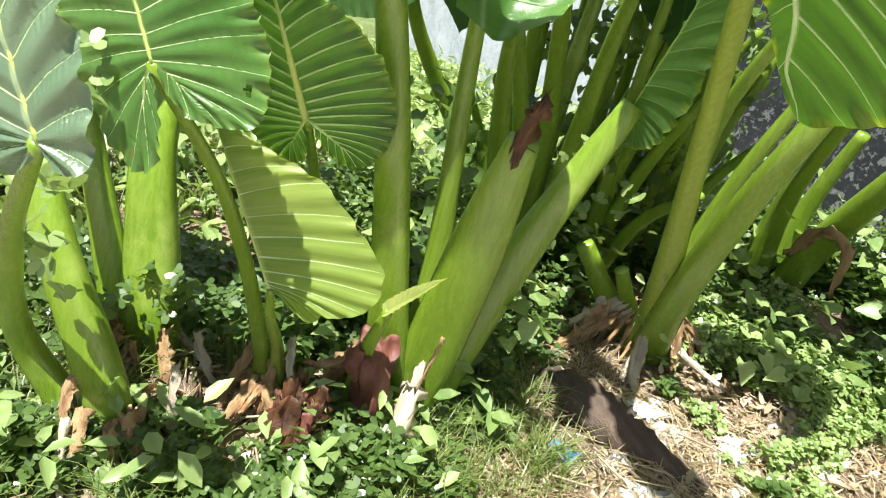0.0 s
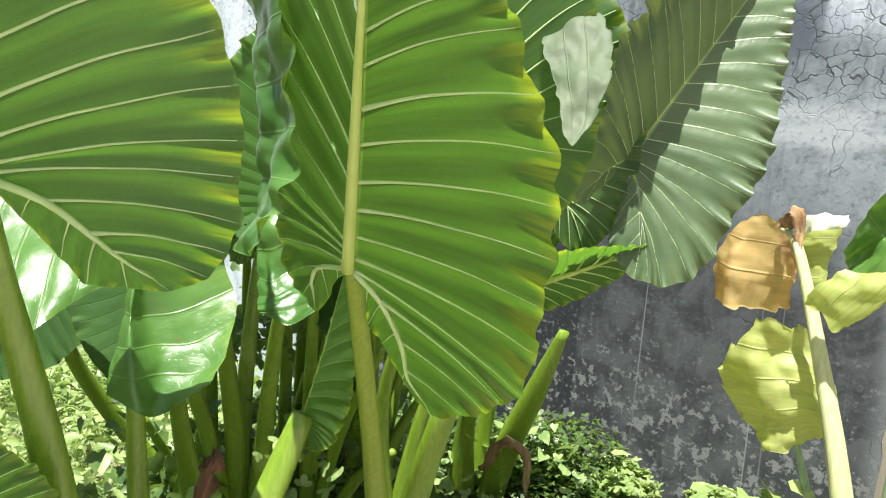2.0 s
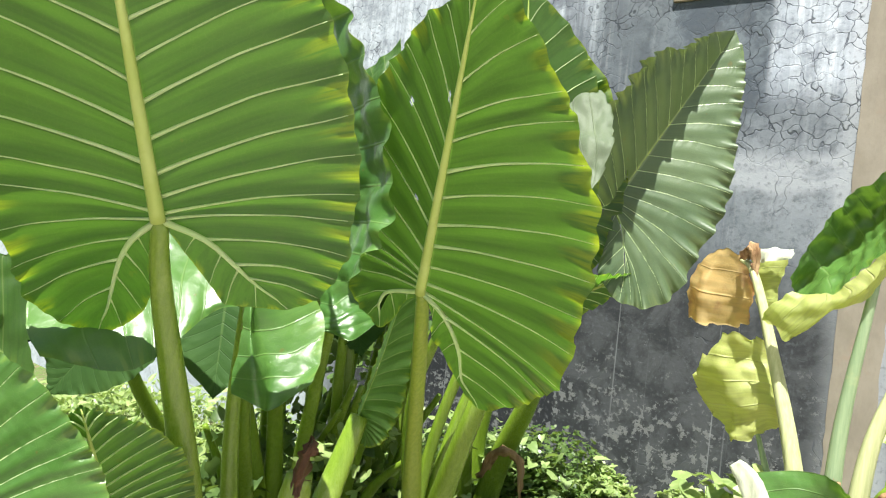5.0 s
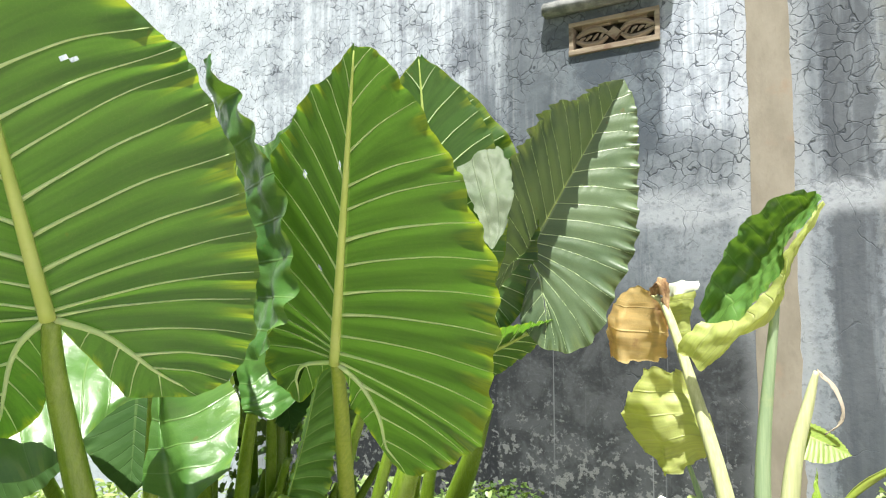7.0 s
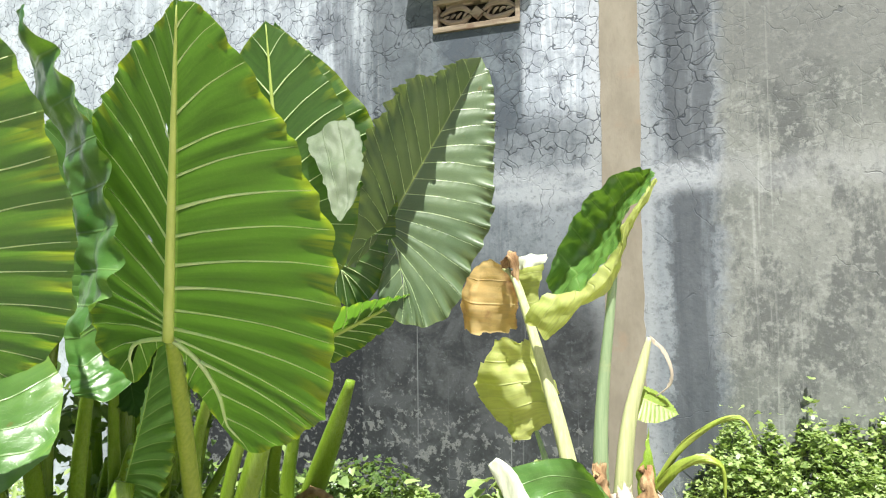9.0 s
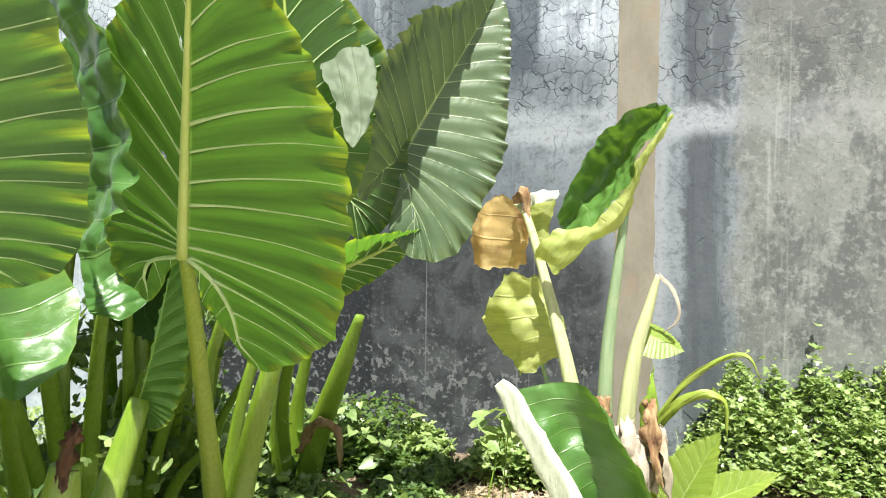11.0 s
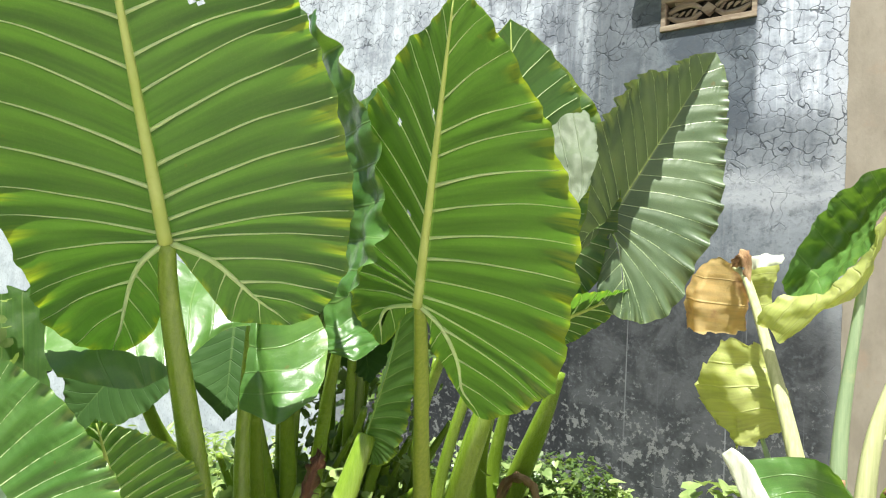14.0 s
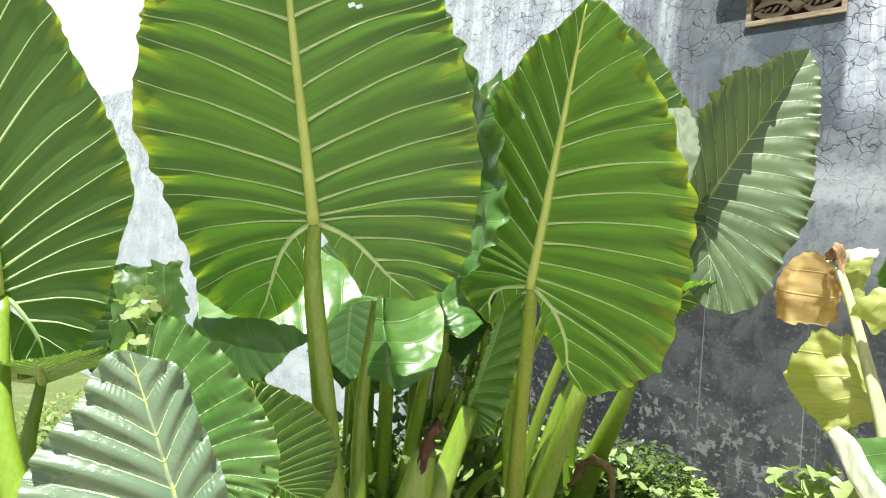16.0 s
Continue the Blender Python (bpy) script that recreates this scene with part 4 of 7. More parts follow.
def sheet(plant, curves, material, name="leaf_blade", label="", size=(34, 26), crumple_by=0.012, fine=0.004, lines=8, seed=1, rag=0.0, wave=0.0, pucker=0.0):
    """A limp blade lofted through a few guide curves, with soft folds and small creases."""
    n, m = size
    rows = np.array([spline(c, n) for c in curves])
    grid = np.array([spline(rows[:, i], m) for i in range(n)])
    verts, uvs, faces = [], [], []
    for i in range(n):
        for j in range(m):
            p = grid[i, j]
            du = grid[min(i + 1, n - 1), j] - grid[max(i - 1, 0), j]
            dv = grid[i, min(j + 1, m - 1)] - grid[i, max(j - 1, 0)]
            nn = unit(np.cross(du, dv))
            q = Vector(p) + Vector((seed * 7.3, seed * 3.1, 0))
            rim = max(abs(i / (n - 1) - 0.5), abs(j / (m - 1) - 0.5)) * 2
            h = crumple_by * 1.5 * noise.noise(q * 8.0) + fine * 2.2 * noise.noise(q * 20.0) + fine * 0.9 * noise.noise(q * 42.0) + fine * 1.6 * rim ** 6 * noise.noise(q * 45.0) - 0.0012 * abs(math.cos(math.pi * i / (n - 1) * lines)) ** 8
            h += wave * (j / (m - 1)) ** 4 * math.sin(2 * math.pi * (i / (n - 1) * lines + 0.6 * noise.noise(q * 3.0)))
            h += pucker * (abs(math.sin(math.pi * i / (n - 1) * lines)) - 0.5) * (0.7 + 0.8 * noise.noise(q * 5.0))
            edge = rag * rim ** 8 * noise.noise(q * 30.0)
            verts.append(p + nn * h + unit(dv) * edge + unit(du) * edge)
            uvs.append((i / (n - 1) * lines, 0.1 + 0.9 * abs(j / (m - 1) - 0.35) / 0.65))
    for i in range(n - 1):
        for j in range(m - 1):
            faces.append((i * m + j, i * m + j + 1, (i + 1) * m + j + 1, (i + 1) * m + j))
    return mesh_object(name, verts, faces, material, plant, label, uvs=uvs)


def husk(plant, points, width, material=None, seed=0, name="dry_sheath", label="", curl=0.28, rough=0.30):
    """A crumpled, curled strip of dead leaf sheath with ragged ends."""
    rng = np.random.RandomState(seed)
    k, m = 20, 9
    s = spline(points, k)
    verts, faces = [], []
    for i in range(k):
        t = i / (k - 1)
        along = unit(s[min(i + 1, k - 1)] - s[max(i - 1, 0)])
        out = unit(np.array((0.8, -0.6, 0.25)) - along * np.array((0.8, -0.6, 0.25)).dot(along))
        side = np.cross(along, out)
        w = width * (0.55 + 0.45 * math.sin(math.pi * min(1.0, 0.25 + t * 0.75))) * (1 - 0.65 * t ** 3)
        for j in range(m):
            a = (j / (m - 1) - 0.5) * 2
            jag = (rng.rand() - 0.5) * width * rough * (1.6 if abs(a) > 0.95 else 0.3)
            h = (1 - a * a) * w * curl * 1.5 + 0.25 * w * math.sin(t * 9 + a * 2.5 + seed) * 0.5 + w * 0.35 * noise.noise(Vector((t * 5, a * 2.2, seed * 1.3))) + w * 0.12 * math.sin(a * 11 + seed + t * 3)
            verts.append(s[i] + side * (a * w * 0.5 + jag * abs(a)) + out * (h + (rng.rand() - 0.5) * width * rough * 0.15) + along * (noise.noise(Vector((a * 6, seed * 2.1, 0))) * width * (0.9 * max(0.0, t - 0.6) / 0.4 + 0.5 * max(0.0, 0.3 - t) / 0.3)))
    for i in range(k - 1):
        for j in range(m - 1):
            faces.append((i * m + j, i * m + j + 1, (i + 1) * m + j + 1, (i + 1) * m + j))
    ob = mesh_object(name, verts, faces, material or M_HUSK, plant, label)
    thick = ob.modifiers.new("thick", "SOLIDIFY")
    thick.thickness = 0.0014
    return ob


def shaggy(plant, base, radius, height, count, seed):
    """Thin dead sheaths that droop round the foot of a plant."""
    rng = np.random.RandomState(seed)
    for i in range(count):
        a = rng.rand() * 2 * math.pi
        h = height * (0.45 + 0.6 * rng.rand())
        d = np.array((math.cos(a), math.sin(a), 0.0))
        lean = np.array((-d[1], d[0], 0.0)) * 0.05 * rng.randn()
        b = np.array(base)
        far = radius * (1.3 + 1.2 * rng.rand())
        pts = [b + d * radius * 0.8 + (0, 0, h), b + d * (radius + 0.35 * (far - radius)) + lean + (0, 0, h * 0.62), b + d * far + lean * 1.6 + (0, 0, -0.01)]
        if rng.rand() < 0.25:
            pts[2] = b + d * far * 1.3 + lean * 2 + (0, 0, h * 0.45)
        husk(plant, pts, 0.018 + 0.045 * rng.rand() ** 1.5, M_HUSK if rng.rand() < 0.75 else M_HUSK_PALE, seed * 40 + i, curl=0.35, rough=0.2)


# ---- ground and wall ----
def ground_height(x, y):
    rise = 0.10 * max(0.0, min(y, 3.7) - 1.0) * min(1.0, max(0.0, (x + 3.2) / 1.4))
    rise += 0.16 * min(1.0, max(0.0, (x - 0.45) / 0.5)) * min(1.0, max(0.0, (y - 2.1) / 0.6))
    drop = -0.32 * min(1.0, max(0.0, (-x - 3.0) / 3.0))
    lump = 0.05 * noise.noise(Vector((x * 0.9, y * 0.9, 0.3))) + 0.022 * noise.noise(Vector((x * 3.1, y * 3.1, 2.3)))
    near = min(1.0, max(0.0, 1.2 - abs(x) / 18.0))
    return rise + drop + lump * near


def axis_steps(lo, hi, fine_lo, fine_hi, fine, coarse):
    out, v = [], lo
    while v < hi:
        out.append(v)
        v += fine if fine_lo <= v <= fine_hi else coarse
    out.append(hi)
    return out


def build_ground():
    xs = [-600, -200, -80, -40, -22] + axis_steps(-14, 6, -3.4, 2.2, 0.045, 0.5) + [12, 30, 80, 200, 600]
    ys = [-600, -200, -80, -30, -12] + axis_steps(-5, 4.2, -1.2, 3.7, 0.045, 0.4) + [8, 20, 80, 200, 600]
    verts = [(x, y, ground_height(x, y) + (0.016 * noise.noise(Vector((x * 11, y * 11, 0))) if -3.5 < x < 2.3 and -1.3 < y < 3.8 else 0.0)) for y in ys for x in xs]
    w = len(xs)
    faces = [(j * w + i, j * w + i + 1, (j + 1) * w + i + 1, (j + 1) * w + i) for j in range(len(ys) - 1) for i in range(w - 1)]
    ob = mesh_object("ground", verts, faces, M_SOIL)
    tagged(ob, "littered brown soil with dry stalks and weeds", "ground", kind="structure")


build_ground()

WALL_Y = 3.6
VENT = (-0.99, -0.385, 3.47, 3.70)      # x from, x to, z from, z to


def box(bm, x0, x1, y0, y1, z0, z1):
    vs = [bm.verts.new((x, y, z)) for x in (x0, x1) for y in (y0, y1) for z in (z0, z1)]
    for f in ((0, 1, 3, 2), (4, 6, 7, 5), (0, 4, 5, 1), (2, 3, 7, 6), (0, 2, 6, 4), (1, 5, 7, 3)):
        bm.faces.new([vs[i] for i in f])
    return vs


def wall_block(name, x0, x1, z0, z1, label):
    """A wall with a slightly uneven face and the depth of the house behind it."""
    bm = bmesh.new()
    box(bm, x0, x1, WALL_Y, WALL_Y + 0.22, z0, z1)
    bmesh.ops.recalc_face_normals(bm, faces=bm.faces)
    ob = part(name, bm, M_WALL, None)
    return tagged(ob, label, "wall", kind="structure")


vx0, vx1, vz0, vz1 = VENT
house_wall = empty("wall_north", "grey weathered house wall with crackled limewash and dark stains", "wall", kind="structure")
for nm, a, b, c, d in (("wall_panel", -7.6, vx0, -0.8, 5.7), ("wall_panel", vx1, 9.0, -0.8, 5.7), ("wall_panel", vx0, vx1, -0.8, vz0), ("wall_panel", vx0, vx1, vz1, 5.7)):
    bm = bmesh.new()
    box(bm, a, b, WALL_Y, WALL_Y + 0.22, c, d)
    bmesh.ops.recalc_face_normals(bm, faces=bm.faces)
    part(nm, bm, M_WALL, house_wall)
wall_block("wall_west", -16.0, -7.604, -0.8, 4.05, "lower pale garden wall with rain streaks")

# the bare cement strip stands a little proud of the paint
bm = bmesh.new()
zs = np.linspace(-0.3, 5.6, 90)
rngs = np.random.RandomState(5)
left = [0.115 + 0.006 * rngs.randn() * 0.5 for _ in zs]
right = [0.348 + 0.006 * rngs.randn() * 0.5 for _ in zs]
rowsv = [[bm.verts.new((x, y, z)) for x, y in ((l, WALL_Y + 0.01), (l, WALL_Y - 0.004), (r, WALL_Y - 0.004), (r, WALL_Y + 0.01))] for l, r, z in zip(left, right, zs)]
for a, b in zip(rowsv, rowsv[1:]):
    for j in range(3):
        bm.faces.new((a[j], a[j + 1], b[j + 1], b[j]))
tagged(part("trim", bm, M_STRIP, None), "buff cement strip running up the wall", "trim", kind="structure")

# vent: timber frame, carved infill and the ledge over it
vent = empty("window_1", "small carved timber vent set in the wall under a concrete ledge", "vent", kind="structure")


def frame_bar(name, x0, x1, z0, z1, y0, y1, material=M_WOOD, label=""):
    bm = bmesh.new()
    box(bm, x0, x1, y0, y1, z0, z1)
    bmesh.ops.recalc_face_normals(bm, faces=bm.faces)
    bmesh.ops.bevel(bm, geom=bm.edges[:], offset=0.003, segments=1, affect="EDGES")
    return part(name, bm, material, vent, label)


t = 0.032
frame_bar("frame_rail", vx0, vx1, vz1 - t, vz1 - 0.002, WALL_Y - 0.012, WALL_Y + 0.09)
frame_bar("frame_rail", vx0, vx1, vz0 + 0.002, vz0 + t * 1.2, WALL_Y - 0.02, WALL_Y + 0.09)
frame_bar("frame_post", vx0, vx0 + t, vz0 + t * 1.2 + 0.001, vz1 - t - 0.001, WALL_Y - 0.010, WALL_Y + 0.09)
frame_bar("frame_post", vx1 - t, vx1, vz0 + t * 1.2 + 0.001, vz1 - t - 0.001, WALL_Y - 0.010, WALL_Y + 0.09)
# near-black panel; the darkness of the space behind is put into its colour
frame_bar("dark_backing", vx0 + 0.002, vx1 - 0.002, vz0 + 0.003, vz1 - 0.003, WALL_Y + 0.10, WALL_Y + 0.12, M_DARK)
ix0, ix1, iz0, iz1 = vx0 + t + 0.004, vx1 - t - 0.004, vz0 + t * 1.2 + 0.004, vz1 - t - 0.004
zc, xc = (iz0 + iz1) / 2, (ix0 + ix1) / 2
for sx in (-1, 1):
    for sz in (-1, 1):
        pts = [(xc + sx * 0.045, WALL_Y + 0.03, zc + sz * 0.012), (xc + sx * 0.11, WALL_Y + 0.03, zc + sz * 0.05), (xc + sx * 0.19, WALL_Y + 0.03, zc + sz * 0.045), (xc + sx * (ix1 - xc - 0.004), WALL_Y + 0.03, zc + sz * 0.012)]
        s = spline(pts, 18)
        v, f = tube(s, 0.013 + 0.010 * np.sin(np.linspace(0, math.pi, 18)), 6, face=(0, -1, 0), flat=0.8)
        mesh_object("carved_scroll", v, f, M_WOOD, vent, smooth=False)
        pts = [(xc + sx * 0.03, WALL_Y + 0.03, zc + sz * 0.075), (xc + sx * 0.12, WALL_Y + 0.03, zc + sz * 0.072), (xc + sx * 0.22, WALL_Y + 0.03, zc + sz * 0.07)]
        s = spline(pts, 10)
        v, f = tube(s, np.full(10, 0.012), 6, face=(0, -1, 0), flat=0.7)
        mesh_object("carved_scroll", v, f, M_WOOD, vent, smooth=False)
for sx in (-1, 1):
    for k in range(4):
        cx = xc + sx * (0.085 + 0.045 * k)
        s = spline([(cx - 0.022, WALL_Y + 0.035, zc - 0.03 + 0.008 * k), (cx, WALL_Y + 0.025, zc + 0.004 * sx), (cx + 0.022, WALL_Y + 0.035, zc + 0.03 - 0.008 * k)], 8)
        v, f = tube(s, np.array([0.004, 0.007, 0.009, 0.010, 0.010, 0.009, 0.007, 0.004]), 6, face=(0, -1, 0), flat=0.8)
        mesh_object("carved_leaf", v, f, M_WOOD, vent, smooth=False)
bm = bmesh.new()
dv = [bm.verts.new((xc + dx, WALL_Y + y, zc + dz)) for y in (0.015, 0.05) for dx, dz in ((0.05, 0), (0, 0.045), (-0.05, 0), (0, -0.045))]
for q in ((0, 1, 2, 3), (7, 6, 5, 4), (0, 4, 5, 1), (1, 5, 6, 2), (2, 6, 7, 3), (3, 7, 4, 0)):
    bm.faces.new([dv[i] for i in q])
bmesh.ops.recalc_face_normals(bm, faces=bm.faces)
part("carved_diamond", bm, M_WOOD, vent)
bm = bmesh.new()
box(bm, vx0 - 0.17, vx1 + 0.10, WALL_Y - 0.085, WALL_Y - 0.001, vz1 + 0.06, vz1 + 0.15)
bmesh.ops.recalc_face_normals(bm, faces=bm.faces)
bmesh.ops.bevel(bm, geom=bm.edges[:], offset=0.012, segments=2, affect="EDGES")
tagged(part("ledge", bm, M_CONCRETE, None, smooth=True), "rough concrete ledge over the timber vent", "ledge", kind="structure")


# ---- taro plants ----
def taro(label):
    return empty("taro_plant", label, "taro plant", "taro plants along the wall")


# tall plant in front: the great back-lit blade and its neighbours
p1 = taro("giant taro with a huge blade and a cut brown-tipped stalk")
A0 = (-1.045, 0.139, 1.793)
petiole(p1, [(-1.22, 0.60, -0.03), (-1.20, 0.52, 0.40), (-1.16, 0.36, 1.10), (-1.10, 0.20, 1.60), A0], [0.085, 0.062, 0.042, 0.029, 0.021])
blade(p1, A0, (-0.847, -0.226, 2.58), ((0.68, 0.72, 0.16), (-0.81, -0.58, -0.07)), (-0.61, 0.61, 0.5), (A_RIGHT, A_LEFT), rib=0.019, vein=0.0052, seed=3, quilt=0.0032, ruffle=0.011, bites=((0, 3.4, 0.45, 0.07), (0, 3.9, 0.42, 0.05)))
G0 = (-1.125, 0.50, 1.575)
petiole(p1, [(-1.25, 0.66, -0.03), (-1.31, 0.70, 0.45), (-1.28, 0.62, 1.10), G0], [0.07, 0.042, 0.026, 0.016])
sheet(p1, [[(-1.11, 0.49, 1.64), (-1.095, 0.475, 1.564), (-1.076, 0.446, 1.456), (-1.067, 0.423, 1.371), (-1.051, 0.413, 1.315)], [(-1.09, 0.50, 1.64), (-1.061, 0.47, 1.555), (-1.015, 0.446, 1.46), (-0.981, 0.44, 1.383), (-0.971, 0.445, 1.291)],
           [(-1.09, 0.52, 1.64), (-1.091, 0.51, 1.545), (-1.066, 0.526, 1.449), (-1.026, 0.528, 1.376), (-0.976, 0.499, 1.271)], [(-1.06, 0.58, 1.65), (-1.071, 0.583, 1.559), (-1.033, 0.60, 1.46), (-0.973, 0.593, 1.38), (-0.938, 0.54, 1.31)],
           [(-1.04, 0.68, 1.68), (-1.042, 0.697, 1.601), (-0.991, 0.703, 1.523), (-0.937, 0.643, 1.427), (-0.907, 0.586, 1.356)]], M_UPPER, seed=5, lines=5, size=(60, 60), crumple_by=0.007, fine=0.0012, pucker=0.0025, label="hanging glossy green blade")
sheet(p1, [[(-1.09, 0.52, 1.62), (-1.215, 0.50, 1.65), (-1.338, 0.463, 1.701), (-1.451, 0.402, 1.759), (-1.527, 0.308, 1.75), (-1.70, 0.16, 1.70)], [(-1.10, 0.51, 1.60), (-1.193, 0.457, 1.60), (-1.277, 0.40, 1.624), (-1.371, 0.327, 1.64), (-1.421, 0.229, 1.596), (-1.56, 0.08, 1.55)],
           [(-1.10, 0.49, 1.58), (-1.17, 0.436, 1.561), (-1.203, 0.346, 1.531), (-1.254, 0.259, 1.514), (-1.303, 0.161, 1.478), (-1.45, 0.03, 1.46)], [(-1.10, 0.48, 1.56), (-1.173, 0.429, 1.535), (-1.163, 0.314, 1.463), (-1.16, 0.22, 1.401), (-1.193, 0.153, 1.376), (-1.34, 0.02, 1.40)]],
      M_UPPER, seed=6, lines=7, size=(80, 46), crumple_by=0.010, fine=0.0015, pucker=0.003)
petiole(p1, [(-1.20, 0.64, -0.03), (-1.13, 0.66, 0.35), (-1.04, 0.65, 0.75), (-0.97, 0.64, 1.06)], [0.09, 0.088, 0.075, 0.040], name="cut_petiole", flat=0.6, groove=0.5)
husk(p1, [(-0.985, 0.64, 1.00), (-0.965, 0.63, 1.07), (-0.94, 0.63, 1.13), (-0.92, 0.63, 1.18)], 0.05, M_ROT, 3, "rotten_tip", "brown rotten end of the cut stalk", 0.5, 0.5)
R0 = (-1.115, 1.06, 1.14)
petiole(p1, [(-1.19, 0.68, -0.02), (-1.19, 0.80, 0.35), (-1.15, 0.94, 0.80), R0], [0.09, 0.075, 0.052, 0.036], flat=0.7)
leaf(p1, R0, (-0.86, 0.97, 1.72), (0.3, 0.6, 0.2), wide=(0.35, 0.42), fold=(30, 35), seed=8, rib=0.010, lobes=0.4, veins=False)
petiole(p1, [(-1.20, 0.46, 0.0), (-1.12, 0.43, 0.30), (-1.05, 0.44, 0.52)], [0.028, 0.024, 0.014], label="yellow young petiole")
leaf(p1, (-1.05, 0.44, 0.52), (-0.94, 0.52, 0.69), (0.3, -0.5, 0.8), wide=(0.25, 0.25), fold=(30, 30), material=M_YELLOW, seed=9, rib=0.008, veins=False, lobes=0.2)
for i, (pts, w, mt) in enumerate([
        ([(-1.16, 0.52, 0.22), (-1.13, 0.47, 0.12), (-1.10, 0.43, 0.0)], 0.12, M_HUSK), ([(-1.11, 0.60, 0.20), (-1.05, 0.56, 0.10), (-1.02, 0.54, -0.01)], 0.10, M_HUSK_PALE),
        ([(-1.26, 0.48, 0.24), (-1.25, 0.40, 0.12), (-1.22, 0.36, 0.0)], 0.12, M_HUSK), ([(-1.20, 0.46, 0.30), (-1.17, 0.40, 0.26), (-1.19, 0.30, 0.24)], 0.09, M_HUSK),
        ([(-1.13, 0.64, 0.28), (-1.09, 0.61, 0.18), (-1.07, 0.62, 0.05)], 0.05, M_HUSK_PALE)]):
    husk(p1, pts, w * 0.5, mt, 11 + i)
shaggy(p1, (-1.20, 0.58, 0.0), 0.10, 0.22, 9, 3)

husk(p1, [(-1.17, 0.50, 0.36), (-1.12, 0.47, 0.26), (-1.09, 0.47, 0.12), (-1.10, 0.48, -0.01)], 0.13, M_MAROON, 401, label="dark maroon dead sheath", curl=0.3, rough=0.06)
husk(p1, [(-1.13, 0.44, 0.34), (-1.11, 0.42, 0.30), (-1.10, 0.43, 0.24)], 0.10, M_MAROON, 402, rough=0.1)
husk(p1, [(-1.04, 0.57, 0.25), (-1.01, 0.55, 0.14), (-0.99, 0.55, 0.06), (-0.95, 0.55, 0.0)], 0.075, M_STRAW, 403, label="crumpled straw-coloured sheath", curl=0.5, rough=0.4)
husk(p1, [(-1.00, 0.60, 0.46), (-1.005, 0.585, 0.36), (-1.015, 0.57, 0.24)], 0.012, M_HUSK, 404, "dry_strip")
for k in range(9):
    a = 0.7 * k
    husk(p1, [(-1.10 + 0.05 * math.cos(a), 0.27 + 0.05 * math.sin(a), 0.20 + 0.02 * (k % 3)), (-1.07 + 0.06 * math.cos(a), 0.26 + 0.06 * math.sin(a), 0.10), (-1.05 + 0.07 * math.cos(a), 0.26 + 0.07 * math.sin(a), -0.01)], 0.06, M_ROT if k % 3 else M_MAROON, 410 + k, curl=0.4, rough=0.3)

# second tall plant
p2 = taro("tall taro with an upright back-lit blade on a long olive petiole")
B0 = (-0.70, 0.81, 1.65)
petiole(p2, [(-1.36, 1.80, 0.02), (-1.26, 1.66, 0.35), (-1.02, 1.28, 1.00), (-0.80, 0.96, 1.45), B0], [0.085, 0.060, 0.034, 0.026, 0.020], material=M_PETIOLE_OLD)
blade(p2, B0, (-0.334, 0.415, 2.423), ((0.917, 0.263, -0.300), (-0.899, 0.022, 0.437)), (-0.57, 0.58, 0.57), (B_RIGHT, B_LEFT), rib=0.016, vein=0.0044, seed=12, quilt=0.0032, ruffle=0.011,
      bites=((1, 3.0, 0.20, 0.06), (1, 5.0, 0.62, 0.05), (1, 6.9, 0.25, 0.04)))
petiole(p2, [(-1.38, 1.84, 0.02), (-1.36, 1.76, 0.50), (-1.27, 1.58, 1.10), (-1.02, 1.50, 1.62), (-0.90, 1.36, 1.85)], [0.07, 0.036, 0.026, 0.020, 0.016])
blade(p2, (-0.718, 1.399, 1.944), (-0.716, 1.283, 2.727), ((0.838, 0.541, 0.078), (-0.948, -0.314, -0.044)), (-0.57, 0.58, 0.5), (D_RIGHT, D_LEFT), rib=0.012, vein=0.0042, seed=14, ruffle=0.012, quilt=0.003)
sheet(p2, [[(-0.494, 1.486, 2.412), (-0.561, 1.455, 2.398), (-0.637, 1.426, 2.346)], [(-0.429, 1.447, 2.319), (-0.504, 1.391, 2.28), (-0.589, 1.377, 2.264)], [(-0.393, 1.394, 2.212), (-0.449, 1.33, 2.166), (-0.528, 1.33, 2.191)],
           [(-0.382, 1.326, 2.103), (-0.412, 1.29, 2.072), (-0.468, 1.282, 2.112)], [(-0.396, 1.266, 2.021), (-0.404, 1.254, 2.007), (-0.425, 1.25, 2.03)]], M_DULL, seed=61, lines=3, size=(40, 44), crumple_by=0.024, fine=0.004, rag=0.012, label="crumpled silvery folded blade")
petiole(p2, [(-1.33, 1.80, 0.02), (-1.20, 1.66, 0.38), (-0.98, 1.48, 0.85), (-0.82, 1.42, 1.25), (-0.78, 1.55, 1.60)], [0.085, 0.066, 0.050, 0.038, 0.026], flat=0.75)
petiole(p2, [(-1.42, 1.90, 0.02), (-1.38, 1.86, 0.60), (-1.22, 1.86, 1.20), (-1.00, 1.95, 1.75), (-1.0, 2.0, 2.05)], [0.06, 0.034, 0.026, 0.018, 0.014])
leaf(p2, (-1.0, 2.0, 2.05), (-1.07, 1.86, 2.97), (-0.5, 0.75, 0.4), wide=(0.9, 0.95), fold=(12, 8), seed=15)
C0 = (-0.72, 2.25, 2.05)
petiole(p2, [(-1.40, 1.92, 0.02), (-1.36, 1.96, 0.60), (-1.22, 2.06, 1.20), (-0.95, 2.2, 1.75), C0], [0.07, 0.040, 0.030, 0.021, 0.015])
